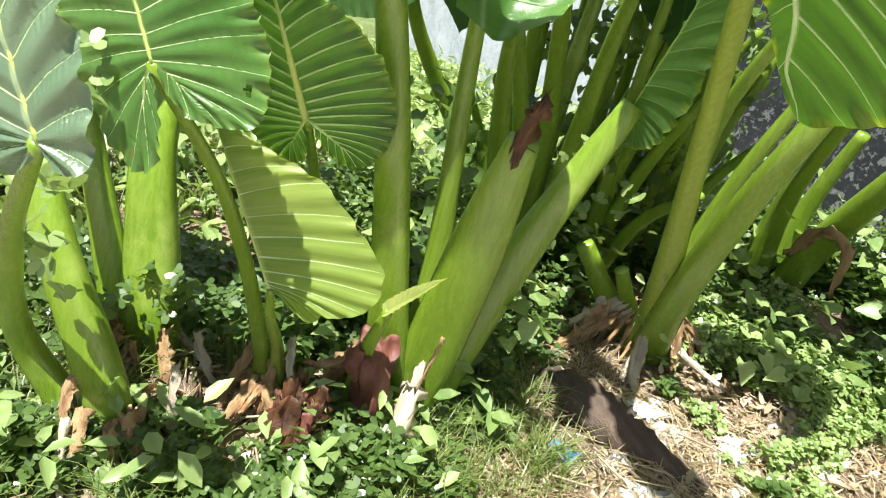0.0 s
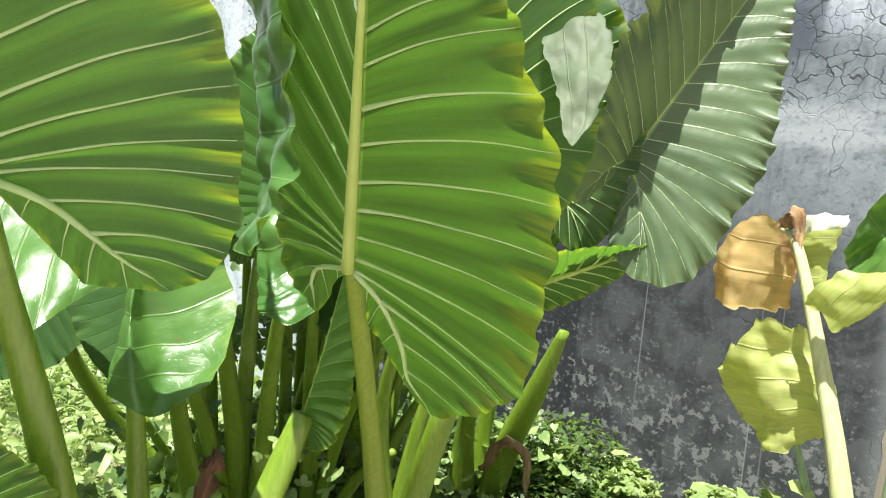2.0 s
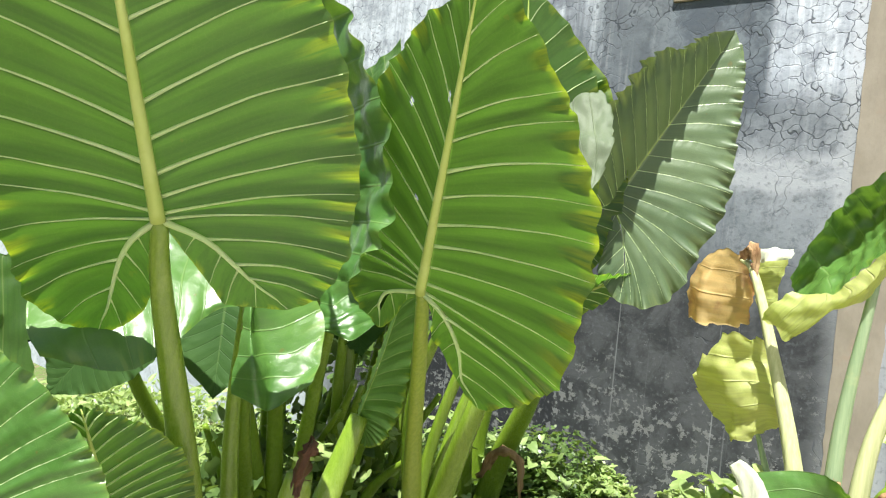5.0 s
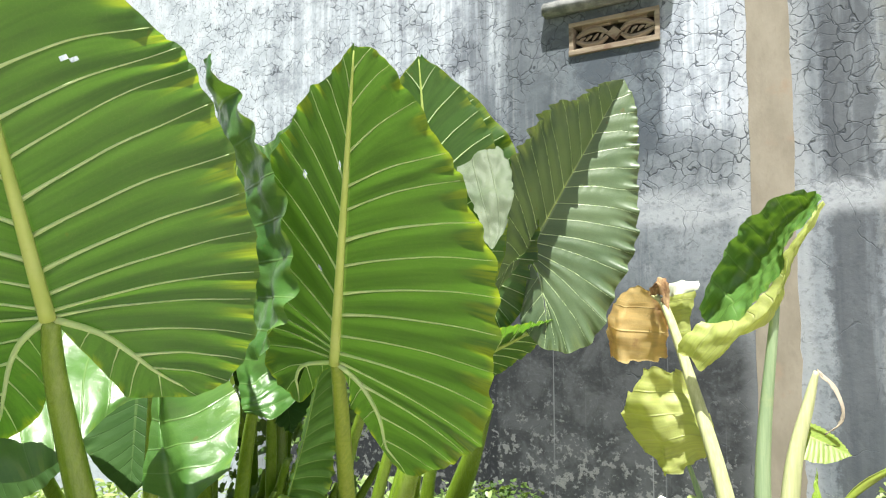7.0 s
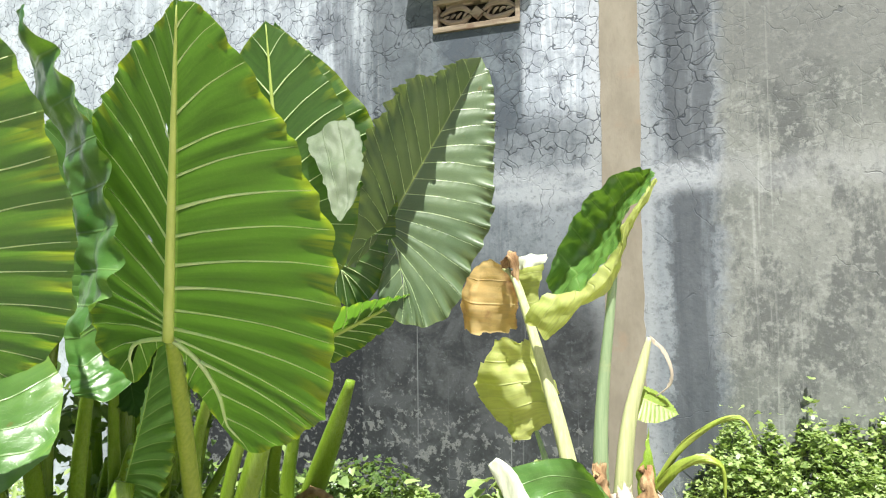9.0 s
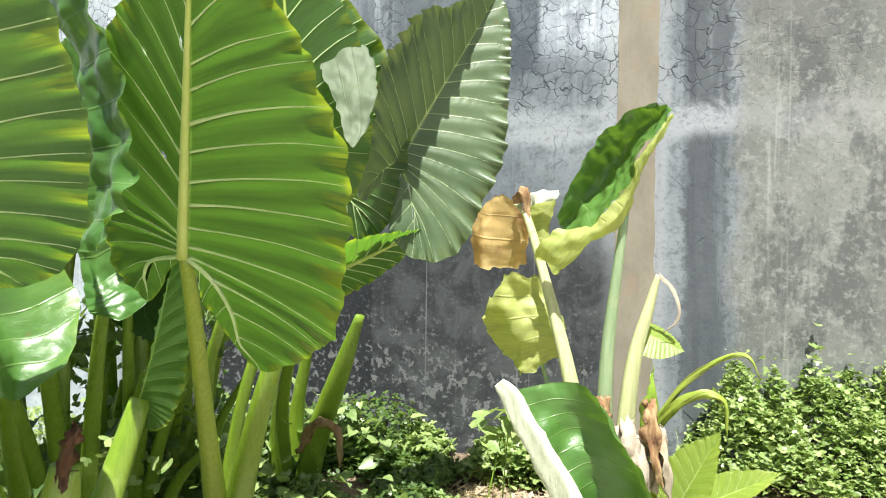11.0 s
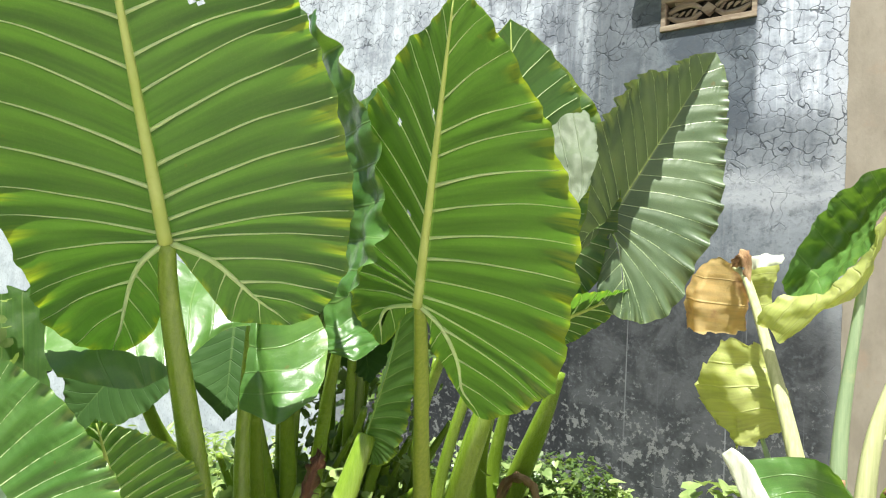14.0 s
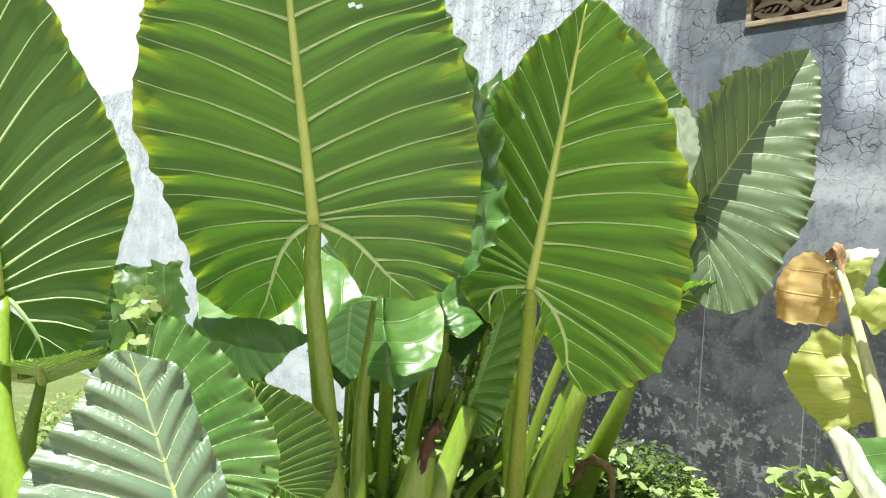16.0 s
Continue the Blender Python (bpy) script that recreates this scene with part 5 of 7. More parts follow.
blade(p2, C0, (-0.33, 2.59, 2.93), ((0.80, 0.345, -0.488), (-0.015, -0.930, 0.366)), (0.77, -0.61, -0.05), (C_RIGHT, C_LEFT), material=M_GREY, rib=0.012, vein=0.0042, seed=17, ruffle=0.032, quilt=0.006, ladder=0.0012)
petiole(p2, [(-1.45, 1.80, 0.05), (-1.52, 1.62, 0.28), (-1.56, 1.48, 0.46)], [0.055, 0.045, 0.036], name="cut_petiole")
petiole(p2, [(-1.44, 1.86, 0.05), (-1.44, 1.70, 0.26), (-1.46, 1.62, 0.40)], [0.045, 0.034, 0.028], name="cut_petiole")
for i, (pts, w, mt) in enumerate([([(-1.27, 1.66, 0.14), (-1.20, 1.58, 0.05), (-1.16, 1.45, 0.02)], 0.06, M_HUSK_PALE), ([(-1.26, 1.70, 0.15), (-1.17, 1.62, 0.0), (-1.06, 1.50, 0.02)], 0.04, M_HUSK_PALE),
                                  ([(-1.42, 1.62, 0.22), (-1.42, 1.50, 0.12), (-1.42, 1.36, 0.05)], 0.13, M_HUSK), ([(-1.46, 1.70, 0.26), (-1.50, 1.54, 0.12), (-1.55, 1.40, 0.03)], 0.12, M_HUSK_PALE)]):
    husk(p2, pts, w * 0.7, mt, 31 + i)
shaggy(p2, (-1.37, 1.80, 0.05), 0.11, 0.26, 20, 7)

# plant close to the wall
p3 = taro("taro near the wall with a cut stalk and folded blades")
petiole(p3, [(-1.62, 2.86, 0.1), (-1.50, 2.82, 0.50), (-1.32, 2.77, 0.90), (-1.17, 2.73, 1.25)], [0.085, 0.078, 0.062, 0.028], name="cut_petiole", flat=0.6)
petiole(p3, [(-1.70, 2.80, 0.1), (-1.60, 2.60, 0.70), (-1.30, 2.30, 1.25), (-1.12, 2.12, 1.48)], [0.06, 0.04, 0.028, 0.016])
leaf(p3, (-1.12, 2.12, 1.48), (-0.58, 2.28, 1.74), (-0.35, 0.55, 0.75), wide=(0.9, 0.85), fold=(-20, 10), seed=21)
petiole(p3, [(-1.75, 2.75, 0.1), (-1.60, 2.60, 0.80), (-1.25, 2.40, 1.50), (-0.95, 2.28, 2.02)], [0.06, 0.04, 0.026, 0.014])
leaf(p3, (-0.93, 2.20, 2.02), (-0.86, 2.14, 2.62), (0.7, -0.6, 0.3), wide=(0.85, 0.8), fold=(10, 20), seed=22, ruffle=0.05, quilt=0.016, material=M_UPPER)
petiole(p3, [(-1.70, 2.90, 0.1), (-1.66, 2.84, 0.60), (-1.55, 2.80, 1.05)], [0.06, 0.045, 0.03])
husk(p3, [(-1.58, 2.76, 0.42), (-1.46, 2.72, 0.60), (-1.33, 2.74, 0.58), (-1.28, 2.72, 0.36)], 0.06, M_HUSK, 41)

# plant behind, between the two tall blades
p4 = taro("dense dark taro with glossy ruffled blades")
petiole(p4, [(-2.0, 1.5, -0.03), (-1.92, 1.42, 0.60), (-1.65, 1.12, 1.25), (-1.22, 0.72, 1.60)], [0.07, 0.045, 0.030, 0.016])
sheet(p4, [[(-1.14, 0.64, 2.55), (-1.00, 0.66, 2.28), (-0.92, 0.68, 2.05), (-0.91, 0.68, 1.84), (-0.95, 0.66, 1.66)], [(-1.08, 0.60, 2.57), (-0.90, 0.62, 2.30), (-0.81, 0.63, 2.06), (-0.79, 0.63, 1.84), (-0.85, 0.62, 1.66)],
           [(-1.02, 0.58, 2.58), (-0.81, 0.58, 2.31), (-0.70, 0.58, 2.07), (-0.68, 0.58, 1.84), (-0.76, 0.57, 1.68)]], M_UPPER, seed=24, lines=8, size=(110, 40), crumple_by=0.028, fine=0.003, wave=0.014, pucker=0.006, label="ruffled glossy blade")
sheet(p4, [[(-1.205, 0.846, 2.45), (-1.172, 0.897, 2.402), (-1.141, 0.937, 2.374), (-1.097, 0.965, 2.422), (-1.038, 0.997, 2.491)], [(-1.17, 0.846, 2.335), (-1.099, 0.857, 2.301), (-1.073, 0.884, 2.294), (-1.035, 0.912, 2.325), (-1.018, 0.98, 2.386)],
           [(-1.12, 0.856, 2.10), (-1.10, 0.876, 2.10), (-1.072, 0.901, 2.10), (-1.035, 0.93, 2.10), (-0.994, 0.957, 2.10)]], M_LEAF, seed=62, lines=5, size=(40, 40), crumple_by=0.012, fine=0.004, pucker=0.006)
petiole(p4, [(-2.05, 1.55, -0.03), (-2.02, 1.50, 0.70), (-1.95, 1.46, 1.40), (-1.86, 1.45, 1.80)], [0.06, 0.04, 0.028, 0.016])
leaf(p4, (-1.86, 1.45, 1.80), (-1.72, 1.36, 2.58), (0.35, -0.7, 0.5), wide=(0.8, 0.8), fold=(10, 10), seed=25, ruffle=0.03, material=M_UPPER)
petiole(p4, [(-1.95, 1.55, -0.03), (-1.80, 1.45, 0.60), (-1.48, 1.22, 1.30), (-1.28, 1.13, 1.73)], [0.06, 0.04, 0.026, 0.014])
sheet(p4, [[(-1.358, 0.992, 1.72), (-1.297, 0.979, 1.534), (-1.243, 0.955, 1.456), (-1.227, 0.955, 1.436)], [(-1.303, 1.023, 1.74), (-1.23, 0.992, 1.536), (-1.192, 0.982, 1.476), (-1.157, 0.968, 1.428)],
           [(-1.283, 1.073, 1.75), (-1.218, 1.064, 1.574), (-1.167, 1.054, 1.513), (-1.127, 0.998, 1.421)], [(-1.268, 1.13, 1.72), (-1.203, 1.121, 1.572), (-1.155, 1.12, 1.51), (-1.119, 1.11, 1.48)]],
      M_UPPER, seed=26, lines=6, size=(60, 44), crumple_by=0.022, fine=0.003, pucker=0.006)
petiole(p4, [(-2.1, 1.45, -0.03), (-1.85, 1.2, 0.50), (-1.62, 0.95, 1.02), (-1.50, 0.85, 1.25)], [0.06, 0.045, 0.03, 0.02])
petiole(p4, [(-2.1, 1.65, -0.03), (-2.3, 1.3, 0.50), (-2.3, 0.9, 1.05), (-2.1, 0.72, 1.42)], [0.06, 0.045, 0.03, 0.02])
leaf(p4, (-2.1, 0.72, 1.42), (-2.35, 0.55, 1.02), (0.7, -0.5, 0.5), wide=(0.95, 0.95), fold=(5, 5), seed=27, material=M_LEAF_SHADE, veins=False)
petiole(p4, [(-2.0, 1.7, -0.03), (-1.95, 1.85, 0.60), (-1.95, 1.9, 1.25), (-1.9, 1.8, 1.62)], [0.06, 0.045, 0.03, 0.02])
leaf(p4, (-1.9, 1.8, 1.62), (-1.62, 1.62, 1.22), (0.5, -0.5, 0.7), wide=(0.9, 0.9), fold=(-10, 10), seed=28, ruffle=0.03, material=M_LEAF_SHADE, veins=False)
for a, b in (((-2.0, 1.6, 0.0), (-1.72, 1.62, 0.95)), ((-1.9, 1.3, 0.0), (-1.85, 0.95, 0.95)), ((-2.1, 1.7, 0.0), (-1.86, 2.1, 1.10))):
    mid = tuple((a[i] + b[i]) / 2 + (-0.08, 0.05, 0.12)[i] for i in range(3))
    petiole(p4, [a, mid, b], [0.035, 0.024, 0.012])

# shaded clump close to the wall
p11 = taro("crowded taro with many thin leaning stalks and added shading leaves")
crowd = np.random.RandomState(17)
for k in range(18):
    foot = (-2.25 + 0.45 * crowd.rand(), 1.75 + 0.60 * crowd.rand(), 0.02)
    top = (foot[0] + 0.10 + 0.30 * crowd.rand(), foot[1] - 0.25 + 0.4 * crowd.rand(), 0.70 + 0.70 * crowd.rand())
    mid = tuple((foot[i] + top[i]) / 2 + (-0.06, 0.03, 0.10)[i] for i in range(3))
    petiole(p11, [foot, mid, top], [0.040, 0.030, 0.016])

# unseen crown leaves, added to shade the stalks below
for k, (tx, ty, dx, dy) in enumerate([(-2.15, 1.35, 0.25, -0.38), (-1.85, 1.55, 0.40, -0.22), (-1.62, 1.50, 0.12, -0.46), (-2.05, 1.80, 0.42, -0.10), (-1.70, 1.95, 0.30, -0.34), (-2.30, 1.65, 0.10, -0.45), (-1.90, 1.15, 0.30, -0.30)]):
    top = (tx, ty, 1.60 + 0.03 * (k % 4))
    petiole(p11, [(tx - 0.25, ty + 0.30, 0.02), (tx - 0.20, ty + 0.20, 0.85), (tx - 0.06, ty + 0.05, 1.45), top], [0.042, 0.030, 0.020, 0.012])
    leaf(p11, top, (tx + dx, ty + dy, top[2] - 0.02), (0.1, -0.1, 1.0), wide=(1.0, 1.0), fold=(8, 6), seed=400 + k, ruffle=0.02, material=M_LEAF_SHADE, veins=False)
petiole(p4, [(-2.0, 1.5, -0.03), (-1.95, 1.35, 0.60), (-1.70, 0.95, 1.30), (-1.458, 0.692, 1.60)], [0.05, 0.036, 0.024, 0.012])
leaf(p4, (-1.458, 0.692, 1.60), (-1.39, 0.62, 1.20), (0.7, -0.6, 0.3), wide=(1.0, 1.0), fold=(-10, 15), seed=71, ruffle=0.02, material=M_LEAF_SHADE, veins=False)
# small plants in front
p5 = taro("small taro with a glossy open blade and a hanging young leaf")
P0 = (-1.12, -0.175, 1.085)
petiole(p5, [(-1.31, 0.22, -0.03), (-1.30, 0.17, 0.30), (-1.22, 0.02, 0.75), P0], [0.034, 0.024, 0.019, 0.013])
blade(p5, P0, (-1.213, -0.264, 1.366), ((0.548, 0.728, 0.41), (-0.62, -0.62, 0.15)), (0.62, -0.70, 0.4), (K_RIGHT, K_LEFT), material=M_UPPER, rib=0.010, vein=0.0034, seed=31, ruffle=0.055, quilt=0.020, ladder=0.0045, bites=((0, 9.5, 0.82, 0.10),))
petiole(p5, [(-1.27, 0.25, -0.03), (-1.24, 0.22, 0.25), (-1.13, 0.15, 0.45), (-1.09, 0.125, 0.565)], [0.026, 0.020, 0.014, 0.009])
blade(p5, (-1.09, 0.125, 0.565), (-1.26, -0.03, 0.96), ((0.34, 0.816, 0.467), (0.0, 0.95, 0.45)), (0.7, -0.6, 0.3), (S_RIGHT, [(a, b * 0.45, c, d) for a, b, c, d in S_RIGHT]), material=M_YOUNG, rib=0.007, vein=0.0028, seed=32, ruffle=0.012, quilt=0.014)
for i, (pts, w, mt) in enumerate([([(-1.27, 0.24, 0.22), (-1.24, 0.20, 0.10), (-1.22, 0.18, -0.01)], 0.09, M_HUSK), ([(-1.22, 0.30, 0.20), (-1.18, 0.28, 0.08), (-1.15, 0.27, -0.01)], 0.08, M_HUSK),
                                  ([(-1.33, 0.20, 0.24), (-1.30, 0.12, 0.12), (-1.28, 0.08, 0.0)], 0.07, M_HUSK), ([(-1.24, 0.26, 0.30), (-1.16, 0.24, 0.24), (-1.12, 0.26, 0.12)], 0.05, M_HUSK_PALE)]):
    husk(p5, pts, w * 0.5, mt, 51 + i)
shaggy(p5, (-1.28, 0.22, 0.0), 0.05, 0.20, 9, 4)
p6 = taro("young taro with one upright back-lit leaf")
S0 = (-1.20, 0.18, 0.98)
petiole(p6, [(-1.62, 0.50, -0.03), (-1.52, 0.42, 0.35), (-1.36, 0.28, 0.75), S0], [0.03, 0.022, 0.016, 0.011])
leaf(p6, S0, (-1.12, 0.02, 1.32), (-0.7, 0.45, 0.5), wide=(1.15, 1.15), fold=(8, 10), seed=34, rib=0.009, vein=0.003)

# plants at the end of the row
p7 = taro("taro with a thick leaning petiole and a large upright blade")
J0 = (-1.778, -0.438, 1.50)
petiole(p7, [(-1.20, -0.20, -0.03), (-1.22, -0.25, 0.25), (-1.33, -0.36, 0.62), (-1.60, -0.45, 1.10), J0], [0.075, 0.066, 0.050, 0.034, 0.022])
blade(p7, J0, (-1.658, -0.658, 2.45), ((0.62, 0.74, 0.1), (-0.7, -0.6, 0.1)), (-0.6, 0.6, 0.5), (J_RIGHT, J_RIGHT), rib=0.019, vein=0.0052, seed=36, ruffle=0.018, quilt=0.004)
petiole(p7, [(-1.24, -0.24, -0.03), (-1.30, -0.42, 0.30), (-1.08, -0.42, 0.70), (-0.745, -0.358, 1.051)], [0.06, 0.04, 0.026, 0.014])
blade(p7, (-0.745, -0.358, 1.051), (-0.868, -0.472, 1.447), ((0.403, 0.839, 0.365), (-0.581, -0.717, -0.385)), (0.8, -0.5, 0.4), (L_RIGHT, L_LEFT), material=M_SILVER, rib=0.009, vein=0.0036, seed=37, ruffle=0.05, quilt=0.026, ladder=0.004, label="silvery puckered blade")
for i, (pts, w, mt) in enumerate([([(-1.17, -0.16, 0.16), (-1.12, -0.16, 0.06), (-1.10, -0.19, -0.01)], 0.11, M_HUSK), ([(-1.23, -0.28, 0.24), (-1.19, -0.32, 0.18), (-1.12, -0.30, 0.06)], 0.08, M_HUSK),
                                  ([(-1.20, -0.06, 0.26), (-1.15, -0.07, 0.13), (-1.12, -0.07, -0.01)], 0.06, M_HUSK_PALE), ([(-1.14, -0.32, 0.16), (-1.06, -0.33, 0.06), (-0.98, -0.33, 0.0)], 0.05, M_HUSK_PALE)]):
    husk(p7, pts, w * 0.5, mt, 61 + i)
shaggy(p7, (-1.21, -0.21, 0.0), 0.085, 0.18, 9, 5)
p8 = taro("old taro with a broad pale petiole base")
petiole(p8, [(-1.52, -0.10, -0.03), (-1.56, -0.10, 0.35), (-1.66, -0.10, 0.75), (-1.95, 0.05, 1.25), (-2.25, 0.22, 1.42)], [0.10, 0.085, 0.060, 0.034, 0.018])
leaf(p8, (-2.25, 0.22, 1.42), (-2.30, 0.18, 1.02), (0.75, -0.5, 0.4), wide=(1.0, 1.0), fold=(5, 5), seed=39, material=M_LEAF_SHADE, veins=False)
petiole(p8, [(-1.56, -0.14, -0.03), (-1.66, -0.22, 0.40), (-1.82, -0.30, 0.90), (-1.88, -0.26, 1.22)], [0.07, 0.05, 0.03, 0.016])
leaf(p8, (-1.88, -0.26, 1.22), (-1.50, -0.42, 1.34), (0.15, -0.2, 0.95), wide=(1.0, 1.05), fold=(10, 12), seed=40, material=M_UPPER)
for i, (pts, w, mt) in enumerate([([(-1.40, 0.02, 0.22), (-1.36, 0.05, 0.12), (-1.33, 0.10, 0.02)], 0.06, M_HUSK_PALE), ([(-1.46, -0.06, 0.2), (-1.40, -0.06, 0.1), (-1.34, -0.05, 0.0)], 0.09, M_HUSK)]):
    husk(p8, pts, w * 0.5, mt, 71 + i)
sheet(p8, [[(-2.091, 0.035, 1.573), (-2.063, 0.104, 1.60), (-2.031, 0.174, 1.619), (-1.992, 0.255, 1.635)], [(-2.068, 0.031, 1.515), (-2.039, 0.101, 1.531), (-2.007, 0.171, 1.543), (-1.966, 0.256, 1.558)],
           [(-2.032, 0.01, 1.383), (-1.996, 0.096, 1.387), (-1.964, 0.166, 1.39), (-1.916, 0.263, 1.396)], [(-1.99, 0.0, 1.20), (-1.96, 0.09, 1.20), (-1.93, 0.16, 1.20), (-1.88, 0.25, 1.20)]], M_LEAF, seed=72, lines=4, size=(36, 30), crumple_by=0.008, fine=0.003, rag=0.03, label="broken blade with a ragged top edge")
shaggy(p8, (-1.53, -0.11, 0.0), 0.10, 0.22, 14, 6)

# plant by the rubbish, in front of the strip
p9 = empty("taro_plant", "ragged taro with a twisted leaf and a dry split stem", "taro plant", "taro plants along the wall")
H0 = (0.385, 1.965, 1.83)
petiole(p9, [(0.34, 2.02, 0.15), (0.33, 2.00, 0.60), (0.32, 1.98, 1.20), H0], [0.055, 0.040, 0.030, 0.016], material=M_GLAUCOUS)
sheet(p9, [[(0.09, 2.06, 1.80), (0.20, 2.05, 2.00), (0.265, 2.05, 2.11), (0.355, 2.05, 2.19), (0.46, 2.05, 2.235), (0.525, 2.04, 2.225)], [(0.11, 2.12, 1.74), (0.24, 2.15, 1.93), (0.32, 2.16, 2.04), (0.39, 2.14, 2.12), (0.475, 2.10, 2.19), (0.535, 2.03, 2.21)],
           [(0.15, 2.06, 1.72), (0.28, 2.10, 1.89), (0.35, 2.11, 1.98), (0.405, 2.09, 2.06), (0.475, 2.05, 2.14), (0.545, 2.0, 2.20)], [(0.20, 1.95, 1.74), (0.276, 1.94, 1.765), (0.338, 1.93, 1.85), (0.41, 1.93, 1.935), (0.422, 1.93, 2.0), (0.475, 1.93, 2.08), (0.55, 1.96, 2.18)]],
      M_UPPER, seed=41, lines=9, size=(64, 44), crumple_by=0.012, fine=0.007, pucker=0.004, label="cupped crinkled dark green blade")
sheet(p9, [[(0.13, 1.95, 1.746), (0.20, 1.945, 1.745), (0.276, 1.935, 1.763), (0.338, 1.925, 1.848), (0.41, 1.925, 1.933), (0.422, 1.925, 2.0), (0.475, 1.925, 2.08), (0.55, 1.955, 2.182)], [(0.06, 1.93, 1.68), (0.17, 1.90, 1.69), (0.28, 1.90, 1.73), (0.37, 1.90, 1.80), (0.42, 1.90, 1.90), (0.44, 1.91, 2.0), (0.49, 1.92, 2.07), (0.553, 1.953, 2.176)],
           [(0.03, 1.94, 1.632), (0.10, 1.92, 1.60), (0.137, 1.92, 1.569), (0.252, 1.93, 1.686), (0.363, 1.94, 1.754), (0.415, 1.94, 1.845), (0.445, 1.94, 1.965), (0.556, 1.955, 2.165)]],
      M_YELLOW, seed=44, lines=9, size=(60, 20), crumple_by=0.010, fine=0.005, rag=0.012, label="pale outer face folded forward")
petiole(p9, [(0.32, 1.98, 0.15), (0.27, 1.97, 0.70), (0.18, 1.98, 1.15), (0.06, 2.02, 1.55), (-0.03, 2.06, 1.80), (-0.09, 2.10, 1.85)], [0.052, 0.042, 0.033, 0.023, 0.017, 0.011], material=M_CREAM)
sheet(p9, [[(-0.205, 2.10, 1.862), (-0.27, 2.12, 1.775), (-0.295, 2.14, 1.585)], [(-0.16, 2.08, 1.885), (-0.20, 2.04, 1.76), (-0.21, 2.05, 1.582)], [(-0.115, 2.10, 1.875), (-0.09, 2.13, 1.75), (-0.12, 2.15, 1.575)],
           [(-0.085, 2.11, 1.865), (-0.045, 2.12, 1.74), (-0.03, 2.10, 1.60)]], M_DEADLEAF, seed=42, lines=3, crumple_by=0.018, rag=0.02, label="withered tan and yellow hanging blade")
sheet(p9, [[(-0.06, 2.13, 1.86), (-0.05, 2.14, 1.76), (-0.02, 2.14, 1.68)], [(0.01, 2.14, 1.87), (0.02, 2.12, 1.77), (0.02, 2.13, 1.66)], [(0.08, 2.15, 1.875), (0.06, 2.14, 1.78), (0.03, 2.14, 1.69)]], M_YELLOW, seed=142, lines=5, crumple_by=0.02, rag=0.02)
sheet(p9, [[(-0.05, 2.12, 1.845), (0.01, 2.08, 1.85), (0.08, 2.10, 1.86)], [(-0.01, 2.13, 1.89), (0.03, 2.10, 1.905), (0.09, 2.12, 1.905)]], M_PALE, "turned_edge", "bleached turned-up edge of the dead blade", (18, 8), 0.02, 0.006, rag=0.015)
husk(p9, [(-0.08, 2.08, 1.86), (-0.05, 2.05, 1.90), (-0.03, 2.06, 1.84), (-0.02, 2.05, 1.74)], 0.05, M_HUSK, 81, label="shrivelled brown knot of dead leaf")
Y0 = (0.03, 2.12, 1.18)
sheet(p9, [[(-0.139, 2.10, 1.525), (-0.232, 2.12, 1.39), (-0.17, 2.12, 1.22), (-0.08, 2.10, 1.124)], [(-0.08, 2.04, 1.55), (-0.11, 2.02, 1.40), (-0.05, 2.03, 1.24), (-0.02, 2.05, 1.15)],
           [(-0.02, 2.06, 1.55), (0.0, 2.05, 1.41), (0.05, 2.06, 1.28), (0.05, 2.08, 1.19)], [(0.032, 2.12, 1.535), (0.09, 2.12, 1.40), (0.15, 2.12, 1.265), (0.11, 2.12, 1.21)]], M_YELLOW, seed=43, lines=5, crumple_by=0.03, fine=0.008, rag=0.035, label="yellowing limp blade")
petiole(p9, [(0.28, 2.08, 0.2), (0.22, 2.08, 0.60), (0.10, 2.10, 0.98), Y0], [0.026, 0.022, 0.016, 0.009], material=M_GLAUCOUS)
petiole(p9, [(0.38, 2.02, 0.15), (0.38, 2.02, 0.70), (0.41, 2.04, 1.18), (0.47, 2.07, 1.45), (0.50, 2.08, 1.57)], [0.056, 0.046, 0.034, 0.022, 0.010], name="split_stem", material=M_CREAM, label="pale dry split stem")
husk(p9, [(0.50, 2.08, 1.57), (0.56, 2.09, 1.50), (0.575, 2.10, 1.40), (0.52, 2.10, 1.34)], 0.018, M_HUSK_PALE, 83, "dry_strip")
leaf(p9, (0.46, 2.12, 1.33), (0.60, 2.12, 1.27), (0.1, -0.4, 0.9), wide=(1.3, 1.0), fold=(-25, 5), seed=44, material=M_YOUNG, veins=False, lobes=0.6)
husk(p9, [(0.46, 2.05, 0.85), (0.48, 2.04, 1.05), (0.485, 2.05, 1.20)], 0.07, M_PETIOLE, 84, "torn_stem_stub", rough=0.1)
for i, (pts, w) in enumerate([([(0.50, 2.05, 1.00), (0.60, 2.06, 1.15), (0.72, 2.06, 1.25), (0.82, 2.06, 1.28), (0.87, 2.06, 1.20)], 0.028), ([(0.50, 2.05, 0.98), (0.58, 2.03, 1.08), (0.68, 2.02, 1.13), (0.75, 2.02, 1.10), (0.76, 2.02, 0.98)], 0.04)]):
    husk(p9, pts, w, M_PETIOLE_OLD, 86 + i, "drooping_leaf_strip", "yellowing strap of dying leaf", 0.3, 0.05)
